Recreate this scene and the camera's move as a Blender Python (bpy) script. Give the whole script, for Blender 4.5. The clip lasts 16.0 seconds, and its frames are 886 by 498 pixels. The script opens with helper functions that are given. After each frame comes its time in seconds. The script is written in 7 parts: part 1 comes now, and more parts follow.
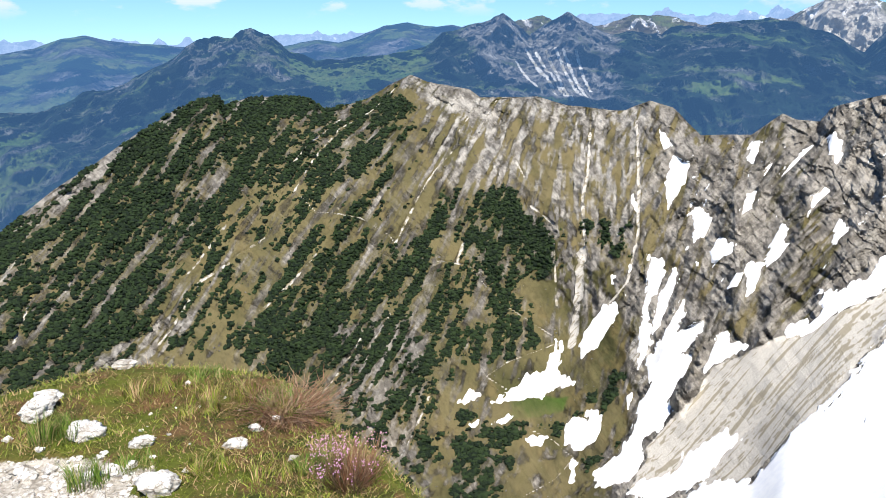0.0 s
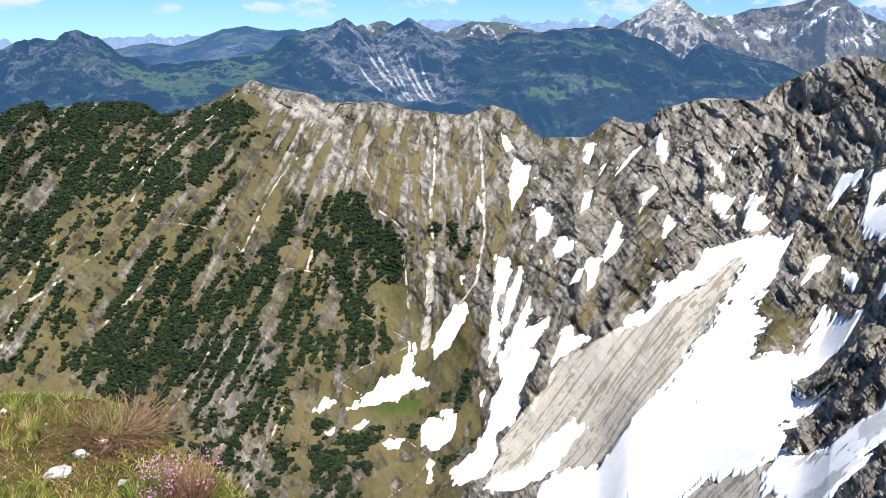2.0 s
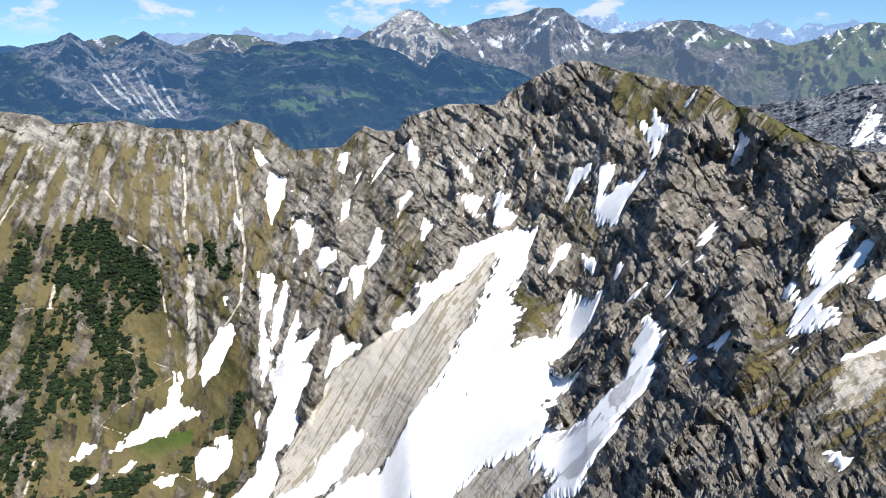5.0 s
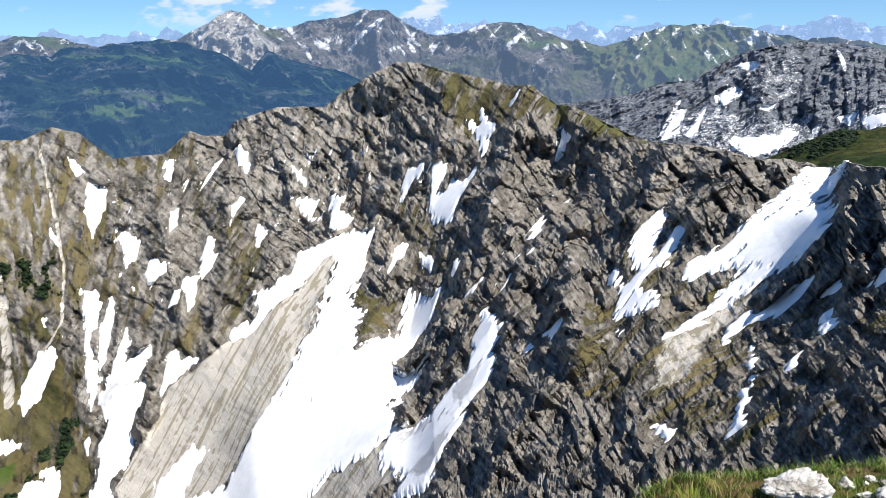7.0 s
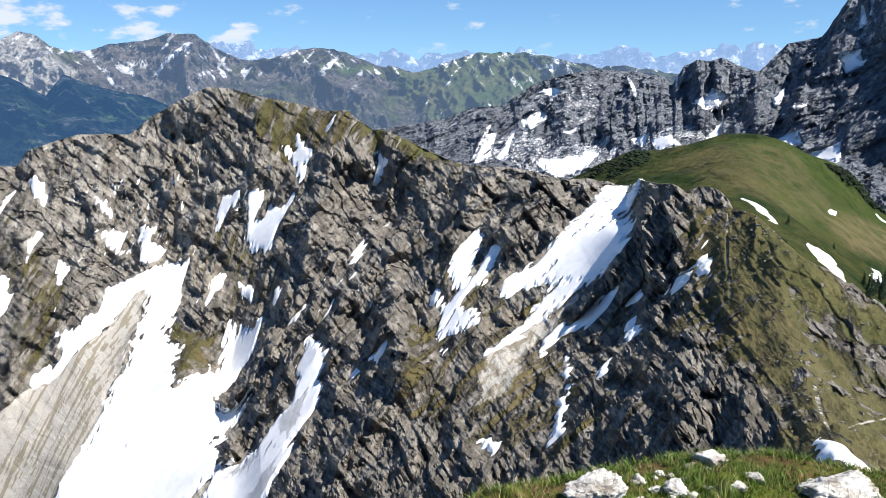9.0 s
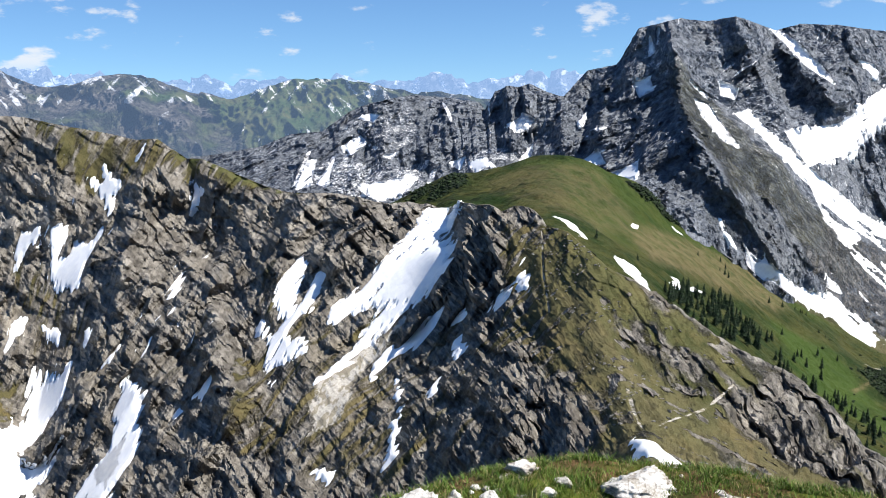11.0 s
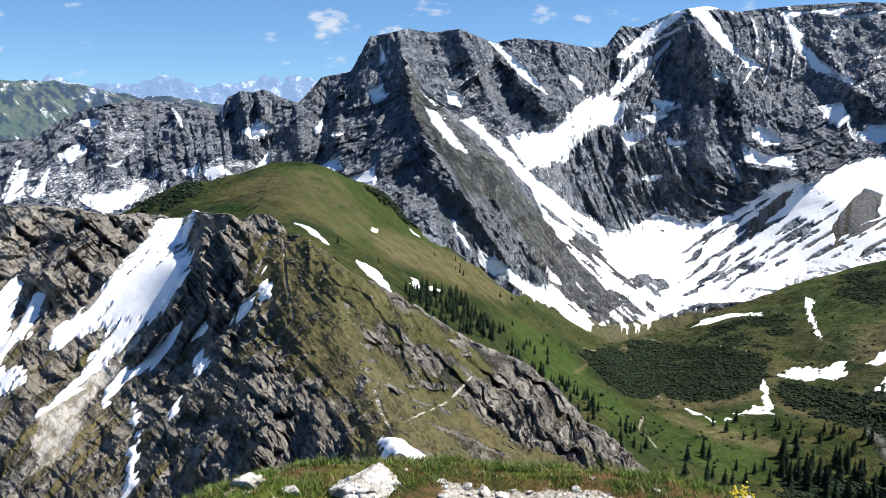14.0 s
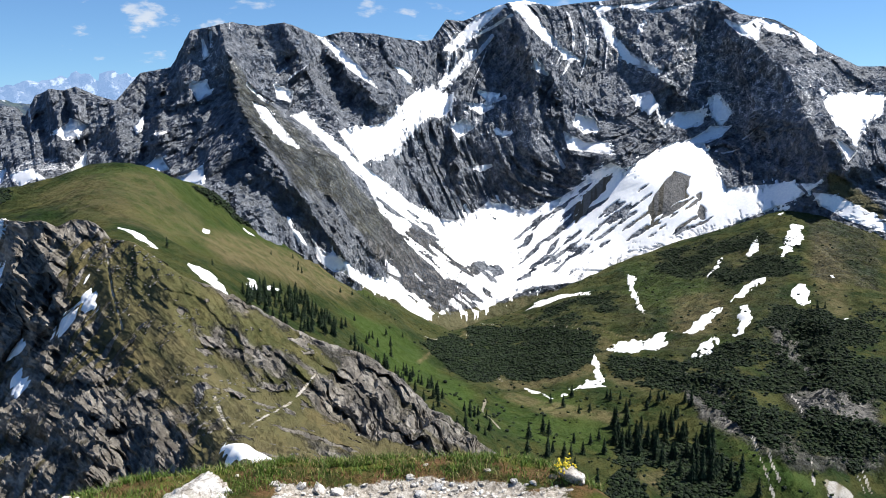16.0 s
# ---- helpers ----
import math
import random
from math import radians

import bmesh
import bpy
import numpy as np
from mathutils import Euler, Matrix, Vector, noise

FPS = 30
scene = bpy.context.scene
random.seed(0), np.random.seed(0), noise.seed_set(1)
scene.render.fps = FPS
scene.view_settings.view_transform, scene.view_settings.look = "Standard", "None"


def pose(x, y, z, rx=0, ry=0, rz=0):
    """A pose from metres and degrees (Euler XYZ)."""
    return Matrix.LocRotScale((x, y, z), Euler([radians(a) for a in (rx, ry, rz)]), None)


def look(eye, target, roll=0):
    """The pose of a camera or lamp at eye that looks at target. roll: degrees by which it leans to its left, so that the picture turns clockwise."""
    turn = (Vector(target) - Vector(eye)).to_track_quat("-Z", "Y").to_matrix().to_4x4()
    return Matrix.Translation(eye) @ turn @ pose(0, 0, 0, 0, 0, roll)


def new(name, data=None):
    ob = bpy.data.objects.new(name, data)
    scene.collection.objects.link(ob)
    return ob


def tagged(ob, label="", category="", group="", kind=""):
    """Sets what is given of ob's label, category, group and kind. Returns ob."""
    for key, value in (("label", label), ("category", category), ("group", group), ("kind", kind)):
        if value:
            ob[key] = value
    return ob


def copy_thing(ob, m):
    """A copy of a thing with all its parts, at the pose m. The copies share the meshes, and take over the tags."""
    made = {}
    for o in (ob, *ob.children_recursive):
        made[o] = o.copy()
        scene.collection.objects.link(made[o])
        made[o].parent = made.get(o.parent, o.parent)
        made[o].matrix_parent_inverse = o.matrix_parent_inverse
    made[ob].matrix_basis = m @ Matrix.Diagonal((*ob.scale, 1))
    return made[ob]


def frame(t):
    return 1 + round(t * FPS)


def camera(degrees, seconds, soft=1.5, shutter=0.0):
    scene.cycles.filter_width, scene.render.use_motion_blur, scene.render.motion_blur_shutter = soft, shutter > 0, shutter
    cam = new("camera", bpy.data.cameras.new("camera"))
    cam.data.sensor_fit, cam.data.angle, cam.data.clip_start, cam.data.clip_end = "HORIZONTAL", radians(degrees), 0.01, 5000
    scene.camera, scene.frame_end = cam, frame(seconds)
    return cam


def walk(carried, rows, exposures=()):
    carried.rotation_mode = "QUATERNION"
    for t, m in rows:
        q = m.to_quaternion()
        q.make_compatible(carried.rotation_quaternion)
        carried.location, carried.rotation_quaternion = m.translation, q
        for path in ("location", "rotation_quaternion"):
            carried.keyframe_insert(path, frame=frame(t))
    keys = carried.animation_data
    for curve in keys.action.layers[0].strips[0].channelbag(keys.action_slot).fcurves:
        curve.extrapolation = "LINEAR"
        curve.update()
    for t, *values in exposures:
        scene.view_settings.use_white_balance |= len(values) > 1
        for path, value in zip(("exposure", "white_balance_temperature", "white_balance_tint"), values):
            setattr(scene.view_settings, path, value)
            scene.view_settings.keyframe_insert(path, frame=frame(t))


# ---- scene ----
cam = camera(56.14, 16.0, soft=0.5)
EYE, REACH = 1.6, 0.32          # eye height, and how far ahead of the body the camera is held
TURNS = [  # seconds, bearing clockwise, pitch, lean
    (0, -0, -15.37, -0.61),
    (0.5, 2.71, -15.41, -0.34),
    (1, 5.35, -15.39, -0.09),
    (1.5, 7.86, -15.3, 0.1),
    (2, 10.68, -15.09, 0.14),
    (2.5, 13.41, -14.9, -0.03),
    (3, 16.32, -14.74, -0.13),
    (3.5, 19.01, -14.59, -0.27),
    (4, 21.91, -14.47, -0.43),
    (6.5, 35.87, -14.49, -0.83),
    (7, 38.95, -14.45, -0.74),
    (7.5, 41.89, -14.31, -0.47),
    (8, 45.22, -13.84, -0.3),
    (8.5, 48.28, -13.37, -0.23),
    (9, 51.56, -12.85, -0.18),
    (11.5, 66.95, -10.93, -0.21),
    (12, 70.08, -10.77, -0.07),
    (12.5, 72.96, -10.69, 0.09),
    (13, 76.03, -10.66, 0.35),
    (13.5, 78.87, -10.66, 0.52),
    (14, 81.81, -10.7, 0.59),
    (14.5, 84.57, -10.82, 0.39),
    (15, 87.52, -10.92, 0.18),
    (15.5, 90.24, -11.01, 0.01),
    (16, 93.15, -11.08, -0.22),
]


def held(bearing, pitch, lean):
    a = radians(bearing)
    return pose(REACH * math.sin(a), REACH * math.cos(a), EYE, 90 + pitch, 0, -bearing) @ pose(0, 0, 0, 0, 0, lean)


walk(cam, [(t, held(b, p, r)) for t, b, p, r in TURNS], exposures=[(0, 0.88), (2.5, 0.81), (4, 0.75), (9, 0.77), (13, 0.76), (16, 0.70)])

# ---- light ----
SUN_BEARING, SUN_HEIGHT = 166.0, 55.0
world = bpy.data.worlds.new("sky")
scene.world = world
world.use_nodes = True


class Nodes:
    """A short hand for building node trees."""

    def __init__(self, tree):
        self.tree = tree
        tree.nodes.clear()

    def add(self, kind, sockets=None, **settings):
        n = self.tree.nodes.new(kind)
        for k, v in settings.items():
            setattr(n, k, v)
        for k, v in (sockets or {}).items():
            if isinstance(v, bpy.types.NodeSocket):
                self.tree.links.new(v, n.inputs[k])
            else:
                n.inputs[k].default_value = v
        return n

    def noise(self, vec, scale, detail=5.0, rough=0.55, lac=2.0):
        return self.add("ShaderNodeTexNoise", {"Vector": vec, "Scale": scale, "Detail": detail, "Roughness": rough, "Lacunarity": lac}).outputs["Fac"]

    def math(self, op, a, b=0.0, clamp=False):
        return self.add("ShaderNodeMath", {0: a, 1: b}, operation=op, use_clamp=clamp).outputs[0]

    def ramp(self, fac, lo, hi, to0=0.0, to1=1.0):
        n = self.add("ShaderNodeMapRange", {"Value": fac, "From Min": lo, "From Max": hi, "To Min": to0, "To Max": to1}, interpolation_type="SMOOTHSTEP")
        return n.outputs[0]

    def mix(self, fac, a, b, blend="MIX"):
        n = self.add("ShaderNodeMix", data_type="RGBA", blend_type=blend)
        for key, v in ((0, fac), (6, a), (7, b)):
            if isinstance(v, bpy.types.NodeSocket):
                self.tree.links.new(v, n.inputs[key])
            elif key:
                n.inputs[key].default_value = (*v, 1)
            else:
                n.inputs[key].default_value = v
        return n.outputs[2]

    def attr(self, name):
        return self.add("ShaderNodeAttribute", attribute_name=name).outputs["Fac"]

    def scaled(self, vec, s):
        return self.add("ShaderNodeVectorMath", {0: vec, 1: s}, operation="MULTIPLY").outputs[0]


def make_sky():
    n = Nodes(world.node_tree)
    # thin mountain air: the deeper blue comes further down than over lowland
    vec = n.add("ShaderNodeTexCoord").outputs["Generated"]
    high = n.add("ShaderNodeVectorMath", {0: vec, 1: (0, 0, 0.06)}, operation="ADD").outputs[0]
    sky = n.add("ShaderNodeTexSky", {"Vector": n.add("ShaderNodeVectorMath", {0: high}, operation="NORMALIZE").outputs[0]}, sky_type="NISHITA", sun_disc=False, sun_elevation=radians(SUN_HEIGHT), sun_rotation=radians(SUN_BEARING), altitude=2000, air_density=1.0, dust_density=0.2, ozone_density=2.0)
    way = n.add("ShaderNodeSeparateXYZ", {0: vec})
    z = way.outputs[2]
    puff = n.noise(n.scaled(vec, (1, 1, 2.4)), 17.0, 6.0, 0.55)
    large = n.noise(n.scaled(vec, (1, 1, 2.0)), 3.1, 2.0)
    band = n.math("MULTIPLY", n.ramp(z, 0.0, 0.03), n.ramp(z, 0.16, 0.05))
    lift = n.math("ADD", puff, n.math("MULTIPLY", n.math("SUBTRACT", large, 0.5), 0.35))
    lift = n.math("ADD", lift, n.math("MULTIPLY", n.math("SUBTRACT", way.outputs[1], 0.74), 0.12))
    cover = n.math("MULTIPLY", n.ramp(lift, 0.555, 0.68), band)
    blue = n.mix(1.0, sky.outputs[0], (0.72, 0.98, 1.21), "MULTIPLY")
    col = n.mix(n.math("MULTIPLY", cover, 0.85), blue, (7.5, 7.8, 8.2))
    back = n.add("ShaderNodeBackground", {"Color": col, "Strength": 0.07})
    n.add("ShaderNodeOutputWorld", {"Surface": back.outputs[0]})


make_sky()
lamp = bpy.data.lights.new("sun", "SUN")
lamp.energy, lamp.angle, lamp.color = 4.8, radians(0.5), (1.0, 0.955, 0.89)
sun = new("sun", lamp)
sb, sh = radians(SUN_BEARING), radians(SUN_HEIGHT)
sun.matrix_basis = look((900 * math.sin(sb) * math.cos(sh), 900 * math.cos(sb) * math.cos(sh), 900 * math.sin(sh)), (0, 0, 0))

# ---- noise and lofting ----
_perm = np.random.RandomState(7).permutation(256)
_perm = np.concatenate([_perm, _perm, _perm])
_grad = np.random.RandomState(8).normal(size=(256, 3))
_grad = (_grad / np.linalg.norm(_grad, axis=1)[:, None]).astype(np.float32)


def gnoise(p):
    """Gradient noise, about -0.7 to 0.7, at an array of places."""
    i = np.floor(p).astype(np.int64)
    f = (p - i).astype(np.float32)
    i &= 255
    u = f * f * f * (f * (f * 6 - 15) + 10)
    out = np.zeros(len(p), np.float32)
    for dx in (0, 1):
        wx = u[:, 0] if dx else 1 - u[:, 0]
        hx = _perm[i[:, 0] + dx]
        for dy in (0, 1):
            wy = wx * (u[:, 1] if dy else 1 - u[:, 1])
            hy = _perm[hx + i[:, 1] + dy]
            for dz in (0, 1):
                g = _grad[_perm[hy + i[:, 2] + dz]]
                d = g[:, 0] * (f[:, 0] - dx) + g[:, 1] * (f[:, 1] - dy) + g[:, 2] * (f[:, 2] - dz)
                out += wy * (u[:, 2] if dz else 1 - u[:, 2]) * d
    return out


def fbm(p, octaves=4, gain=0.5):
    out, amp, q = 0, 1.0, np.array(p, np.float64)
    for _ in range(octaves):
        out = out + amp * gnoise(q)
        q, amp = q * 2.03 + 17.3, amp * gain
    return out


def crags(p, octaves=4, gain=0.55):
    """Ridged noise: sharp ribs with rounded hollows, 0 to about 1.5."""
    out, amp, q, prev = 0, 1.0, np.array(p, np.float64), 1.0
    for _ in range(octaves):
        n = 1 - np.abs(gnoise(q)) * 2
        out = out + amp * n * n * prev
        prev = np.clip(n * 1.3, 0, 1)
        q, amp = q * 2.07 + 9.1, amp * gain
    return out


_spread = np.random.RandomState(9).uniform(-0.5, 0.5, (4096, 7)).astype(np.float32)


def facets(p, worn=0.22):
    """Broken rock: every cell of a jittered grid is one flat, tilted face, about -0.8 to 0.8. worn: how broad the edges are."""
    p = np.asarray(p, np.float32)
    i = np.floor(p).astype(np.int64)
    best, second = np.full(len(p), 9.0, np.float32), np.full(len(p), 9.0, np.float32)
    face, other = np.zeros(len(p), np.float32), np.zeros(len(p), np.float32)
    for dx in (-1, 0, 1):
        for dy in (-1, 0, 1):
            for dz in (-1, 0, 1):
                c = i + np.array((dx, dy, dz))
                k = _spread[(c[:, 0] * 73 + c[:, 1] * 1193 + c[:, 2] * 2731) & 4095]
                d = p - c - 0.5 - k[:, :3] * 0.9
                q = (d * d).sum(1)
                tilt = (d * k[:, 3:6]).sum(1) * 1.8 + k[:, 6] * 0.9
                first, then = q < best, (q >= best) & (q < second)
                second, other = np.where(first, best, np.where(then, q, second)), np.where(first, face, np.where(then, tilt, other))
                best, face = np.where(first, q, best), np.where(first, tilt, face)
    edge = np.clip((np.sqrt(second) - np.sqrt(best)) / worn, 0, 1)
    return (face + other) / 2 + (face - other) / 2 * edge


def smooth(x, lo, hi):
    t = np.clip((x - lo) / (hi - lo), 0, 1)
    return t * t * (3 - 2 * t)


def on_line(line, bearings, soft=0.0):
    """Distance and height of a line at the bearings; soft rounds its corners, in degrees."""
    a = np.array(line)
    out = [np.interp(bearings, a[:, 0], a[:, k]) for k in (1, 2)]
    if soft:
        even = np.linspace(bearings[0], bearings[-1], 1500)
        step = even[1] - even[0]
        k = int(3 * soft / step)
        g = np.exp(-0.5 * (np.arange(-k, k + 1) * step / soft) ** 2)
        out = [np.interp(bearings, even, np.convolve(np.pad(np.interp(even, bearings, o), k, mode="edge"), g / g.sum(), mode="valid")) for o in out]
    return out[0], out[1]


def loft(lines, counts, bearings):
    """A sheet through lines that run round the summit (each a pair of distances and heights at the bearings), smooth from one to the next."""
    R = np.array([np.asarray(l[0]) for l in lines])
    Z = np.array([np.asarray(l[1]) for l in lines])
    rows_r, rows_z, K = [], [], len(lines)

    def slope(V, k):
        if k == 0:
            return V[1] - V[0]
        if k == K - 1:
            return V[-1] - V[-2]
        a, b = V[k] - V[k - 1], V[k + 1] - V[k]
        s = np.where(a * b > 0, 2 * a * b / np.where(np.abs(a + b) < 1e-6, 1e-6, a + b), 0)
        return s

    for k in range(K - 1):
        for j in range(counts[k] + (k == K - 2)):
            t = j / counts[k]
            h0, h1, h2, h3 = 2 * t**3 - 3 * t**2 + 1, t**3 - 2 * t**2 + t, 3 * t**2 - 2 * t**3, t**3 - t**2
            rows_r.append(h0 * R[k] + h1 * slope(R, k) + h2 * R[k + 1] + h3 * slope(R, k + 1))
            rows_z.append(h0 * Z[k] + h1 * slope(Z, k) + h2 * Z[k + 1] + h3 * slope(Z, k + 1))
    r, z = np.array(rows_r), np.array(rows_z)
    a = np.radians(bearings)[None, :]
    return np.stack([r * np.sin(a), r * np.cos(a), z], -1)


def grid_normals(P):
    du, dv = np.gradient(P, axis=1), np.gradient(P, axis=0)
    n = np.cross(du, dv)
    n *= np.sign(n[..., 2:3] + 1e-9)
    return n / (np.linalg.norm(n, axis=-1, keepdims=True) + 1e-9)


def mesh_from(name, verts, faces, material, attrs=None, soft=True):
    """A mesh from arrays, quick for large ones."""
    me = bpy.data.meshes.new(name)
    verts, faces = np.asarray(verts, np.float32), np.asarray(faces, np.int32)
    side = faces.shape[1]
    me.vertices.add(len(verts))
    me.vertices.foreach_set("co", verts.ravel())
    me.loops.add(faces.size)
    me.loops.foreach_set("vertex_index", faces.ravel())
    me.polygons.add(len(faces))
    me.polygons.foreach_set("loop_start", np.arange(0, faces.size, side, dtype=np.int32))
    me.polygons.foreach_set("use_smooth", np.full(len(faces), True) if soft is True else np.broadcast_to(np.asarray(soft, bool), len(faces)).copy())
    for key, values in (attrs or {}).items():
        values = np.asarray(values, np.float32)
        if values.ndim == 2:
            me.attributes.new(key, "FLOAT_VECTOR", "POINT").data.foreach_set("vector", values.ravel())
        else:
            me.attributes.new(key, "FLOAT", "POINT").data.foreach_set("value", values.ravel())
    me.materials.append(material)
    me.update(calc_edges=True)
    return me


def grid_faces(h, w, keep=None):
    i = np.arange(h * w).reshape(h, w)
    f = np.stack([i[:-1, :-1], i[:-1, 1:], i[1:, 1:], i[1:, :-1]], -1)
    return f[keep] if keep is not None else f.reshape(-1, 4)


def sheet(name, P, material, attrs=None, label="", category="", kind="structure", soft=True):
    h, w = P.shape[:2]
    ob = new(name, mesh_from(name, P.reshape(-1, 3), grid_faces(h, w), material, attrs, soft))
    return tagged(ob, label, category, "", kind)


# ---- materials ----
def material(name):
    m = bpy.data.materials.new(name)
    m.use_nodes = True
    return m, Nodes(m.node_tree)


def finish(n, color, rough=0.9, bump=None, strength=0.5, dist=1.0, spec=0.15, air=None):
    """The surface; air = (share, colour) mixes in emission that stands for the haze before the far backdrop."""
    shader = n.add("ShaderNodeBsdfPrincipled", {"Base Color": color, "Roughness": rough, "Specular IOR Level": spec})
    if bump is not None:
        b = n.add("ShaderNodeBump", {"Height": bump, "Strength": strength, "Distance": dist})
        n.tree.links.new(b.outputs[0], shader.inputs["Normal"])
    out = shader.outputs[0]
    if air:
        haze_glow = n.add("ShaderNodeEmission", {"Color": (*air[1], 1), "Strength": 1.0})
        out = n.add("ShaderNodeMixShader", {0: air[0], 1: out, 2: haze_glow.outputs[0]}).outputs[0]
    n.add("ShaderNodeOutputMaterial", {"Surface": out})


def mountain_material(name, size, rock_a, rock_b, grass_a, grass_b, scree, wood=(0.02, 0.035, 0.012), air=None, bump=1.0, snowy=False, laid=False):
    """Rock, with grass, scree and woodland where the attributes say so. size: the grain of the rock in metres."""
    m, n = material(name)
    pos = n.add("ShaderNodeNewGeometry").outputs["Position"] if not laid else n.add("ShaderNodeAttribute", attribute_name="laid").outputs["Vector"]
    place = n.add("ShaderNodeNewGeometry").outputs["Position"]
    grain = n.noise(pos, 1.0 / size, 8.0, 0.68)
    broad = n.noise(pos, 0.12 / size, 4.0, 0.6)
    fine = n.noise(place, 4.0 / size, 5.0, 0.65)
    stripe = n.attr("stripe")

    def shards(density):
        """Broken faces: in every cell one plane with a tilt of its own; also a tone for each face."""
        cell = n.add("ShaderNodeTexVoronoi", {"Vector": pos, "Scale": density / size}, feature="F1")
        away = n.add("ShaderNodeVectorMath", {0: pos, 1: cell.outputs["Position"]}, operation="SUBTRACT").outputs[0]
        tilt = n.add("ShaderNodeVectorMath", {0: cell.outputs["Color"], 1: (0.5, 0.5, 0.5)}, operation="SUBTRACT").outputs[0]
        plane = n.add("ShaderNodeVectorMath", {0: away, 1: tilt}, operation="DOT_PRODUCT").outputs["Value"]
        return plane, n.add("ShaderNodeSeparateXYZ", {0: cell.outputs["Color"]}).outputs[0]

    plates, tone = shards(0.45)
    chips, fleck = shards(1.3)
    grit, _ = shards(3.6)
    rock = n.mix(n.ramp(n.math("ADD", grain, n.math("MULTIPLY", stripe, 0.12)), 0.36, 0.64), rock_a, rock_b)
    rock = n.mix(n.ramp(broad, 0.5, 0.75, 0.0, 0.4), rock, tuple(c * f for c, f in zip(rock_b, (0.92, 0.84, 0.68))))
    rock = n.mix(n.ramp(n.math("ADD", n.math("MULTIPLY", tone, 0.5), n.math("MULTIPLY", fleck, 0.5)), 0.25, 0.8, 0.35, 0.0), rock, tuple(c * 0.7 for c in rock_a))
    rock = n.mix(n.ramp(n.noise(place if laid else pos, (7.0 if laid else 2.6) / size, 3.0, 0.75), 0.38, 0.58, 0.4, 0.0), rock, tuple(c * 0.45 for c in rock_a))
    rock = n.mix(n.ramp(n.noise(n.scaled(pos, (1.5, 1.5, 0.7)), 0.6 / size, 5.0, 0.7), 0.54, 0.62, 0.0, 0.35), rock, tuple(c * 0.62 for c in rock_a))
    rock = n.mix(n.ramp(n.math("ADD", n.attr("pale"), n.math("MULTIPLY", n.math("SUBTRACT", grain, 0.5), 0.8)), 0.25, 0.75), rock, n.mix(n.ramp(grain, 0.3, 0.6), rock_b, (0.47, 0.45, 0.405)))
    grass = n.mix(n.ramp(n.math("ADD", n.math("MULTIPLY", broad, 0.6), n.math("MULTIPLY", fine, 0.4)), 0.4, 0.6), grass_a, grass_b)
    grass = n.mix(n.ramp(n.noise(pos, 0.3 / size, 5.0, 0.65), 0.5, 0.64, 0.0, 0.55), grass, tuple(c * f for c, f in zip(grass_b, (1.2, 1.06, 1.0))))
    grass = n.mix(n.ramp(grain, 0.52, 0.68, 0.0, 0.6), grass, tuple(c * 0.5 for c in grass_a))
    grass = n.mix(n.ramp(fine, 0.54, 0.66, 0.0, 0.6), grass, tuple(c * 0.45 for c in grass_a))
    grass = n.mix(n.math("MULTIPLY", n.attr("meadow"), n.ramp(broad, 0.3, 0.6, 0.55, 1.0)), grass, (0.042, 0.078, 0.014))
    grass = n.mix(n.math("MULTIPLY", n.attr("straw"), n.ramp(n.noise(pos, 0.5 / size, 5.0, 0.65), 0.35, 0.6, 0.3, 1.0)), grass, (0.15, 0.122, 0.062))
    stones = n.mix(n.ramp(fine, 0.35, 0.65), tuple(c * 0.72 for c in scree), scree)
    stones = n.mix(n.ramp(stripe, 0.05, 0.18, 0.0, 0.9), stones, tuple(c * f for c, f in zip(scree, (0.50, 0.47, 0.385))))

    def edged(key, noise_share=0.9, soft=0.08):
        wob = n.math("MULTIPLY", n.math("SUBTRACT", n.math("ADD", n.math("MULTIPLY", grain, 0.6), n.math("MULTIPLY", fine, 0.4)), 0.5), noise_share * 2)
        return n.ramp(n.math("ADD", n.attr(key), wob), 0.5 - soft, 0.5 + soft)

    turf_part, stone_part = edged("grass", 0.55, 0.2), edged("scree", 0.6)
    col = n.mix(turf_part, rock, grass)
    col = n.mix(stone_part, col, stones)
    col = n.mix(edged("wood", 0.8), col, n.mix(n.ramp(fine, 0.35, 0.65), tuple(c * 0.55 for c in wood), wood))
    if snowy:
        col = n.mix(edged("snow", 0.5), col, (0.85, 0.86, 0.88))
    depth = 1.0 if laid else 1.0 / (size * 0.4)
    broken = n.math("ADD", n.math("ADD", n.math("MULTIPLY", plates, 2.2 * depth), n.math("MULTIPLY", chips, 2.3 * depth)), n.math("MULTIPLY", grit, 2.3 * depth))
    rugged = n.math("MULTIPLY", n.math("ADD", broken, n.math("MULTIPLY", grain, 0.35)), n.math("SUBTRACT", 1.0, n.math("MAXIMUM", n.math("MULTIPLY", stone_part, 0.9), n.math("MULTIPLY", turf_part, 0.75))))
    height = n.math("ADD", rugged, n.math("ADD", n.math("MULTIPLY", grain, 0.2), n.math("MULTIPLY", fine, 0.25)))
    finish(n, col, 0.92, height, bump, size * 0.4, 0.1, air)
    return m


def plain_material(name, a, b, scale, rough=0.8, strength=0.3, dist=0.01, spec=0.3):
    m, n = material(name)
    pos = n.add("ShaderNodeNewGeometry").outputs["Position"]
    g = n.noise(pos, scale, 6.0, 0.6)
    finish(n, n.mix(n.ramp(g, 0.35, 0.65), a, b), rough, n.noise(pos, scale * 3, 4.0), strength, dist, spec)
    return m


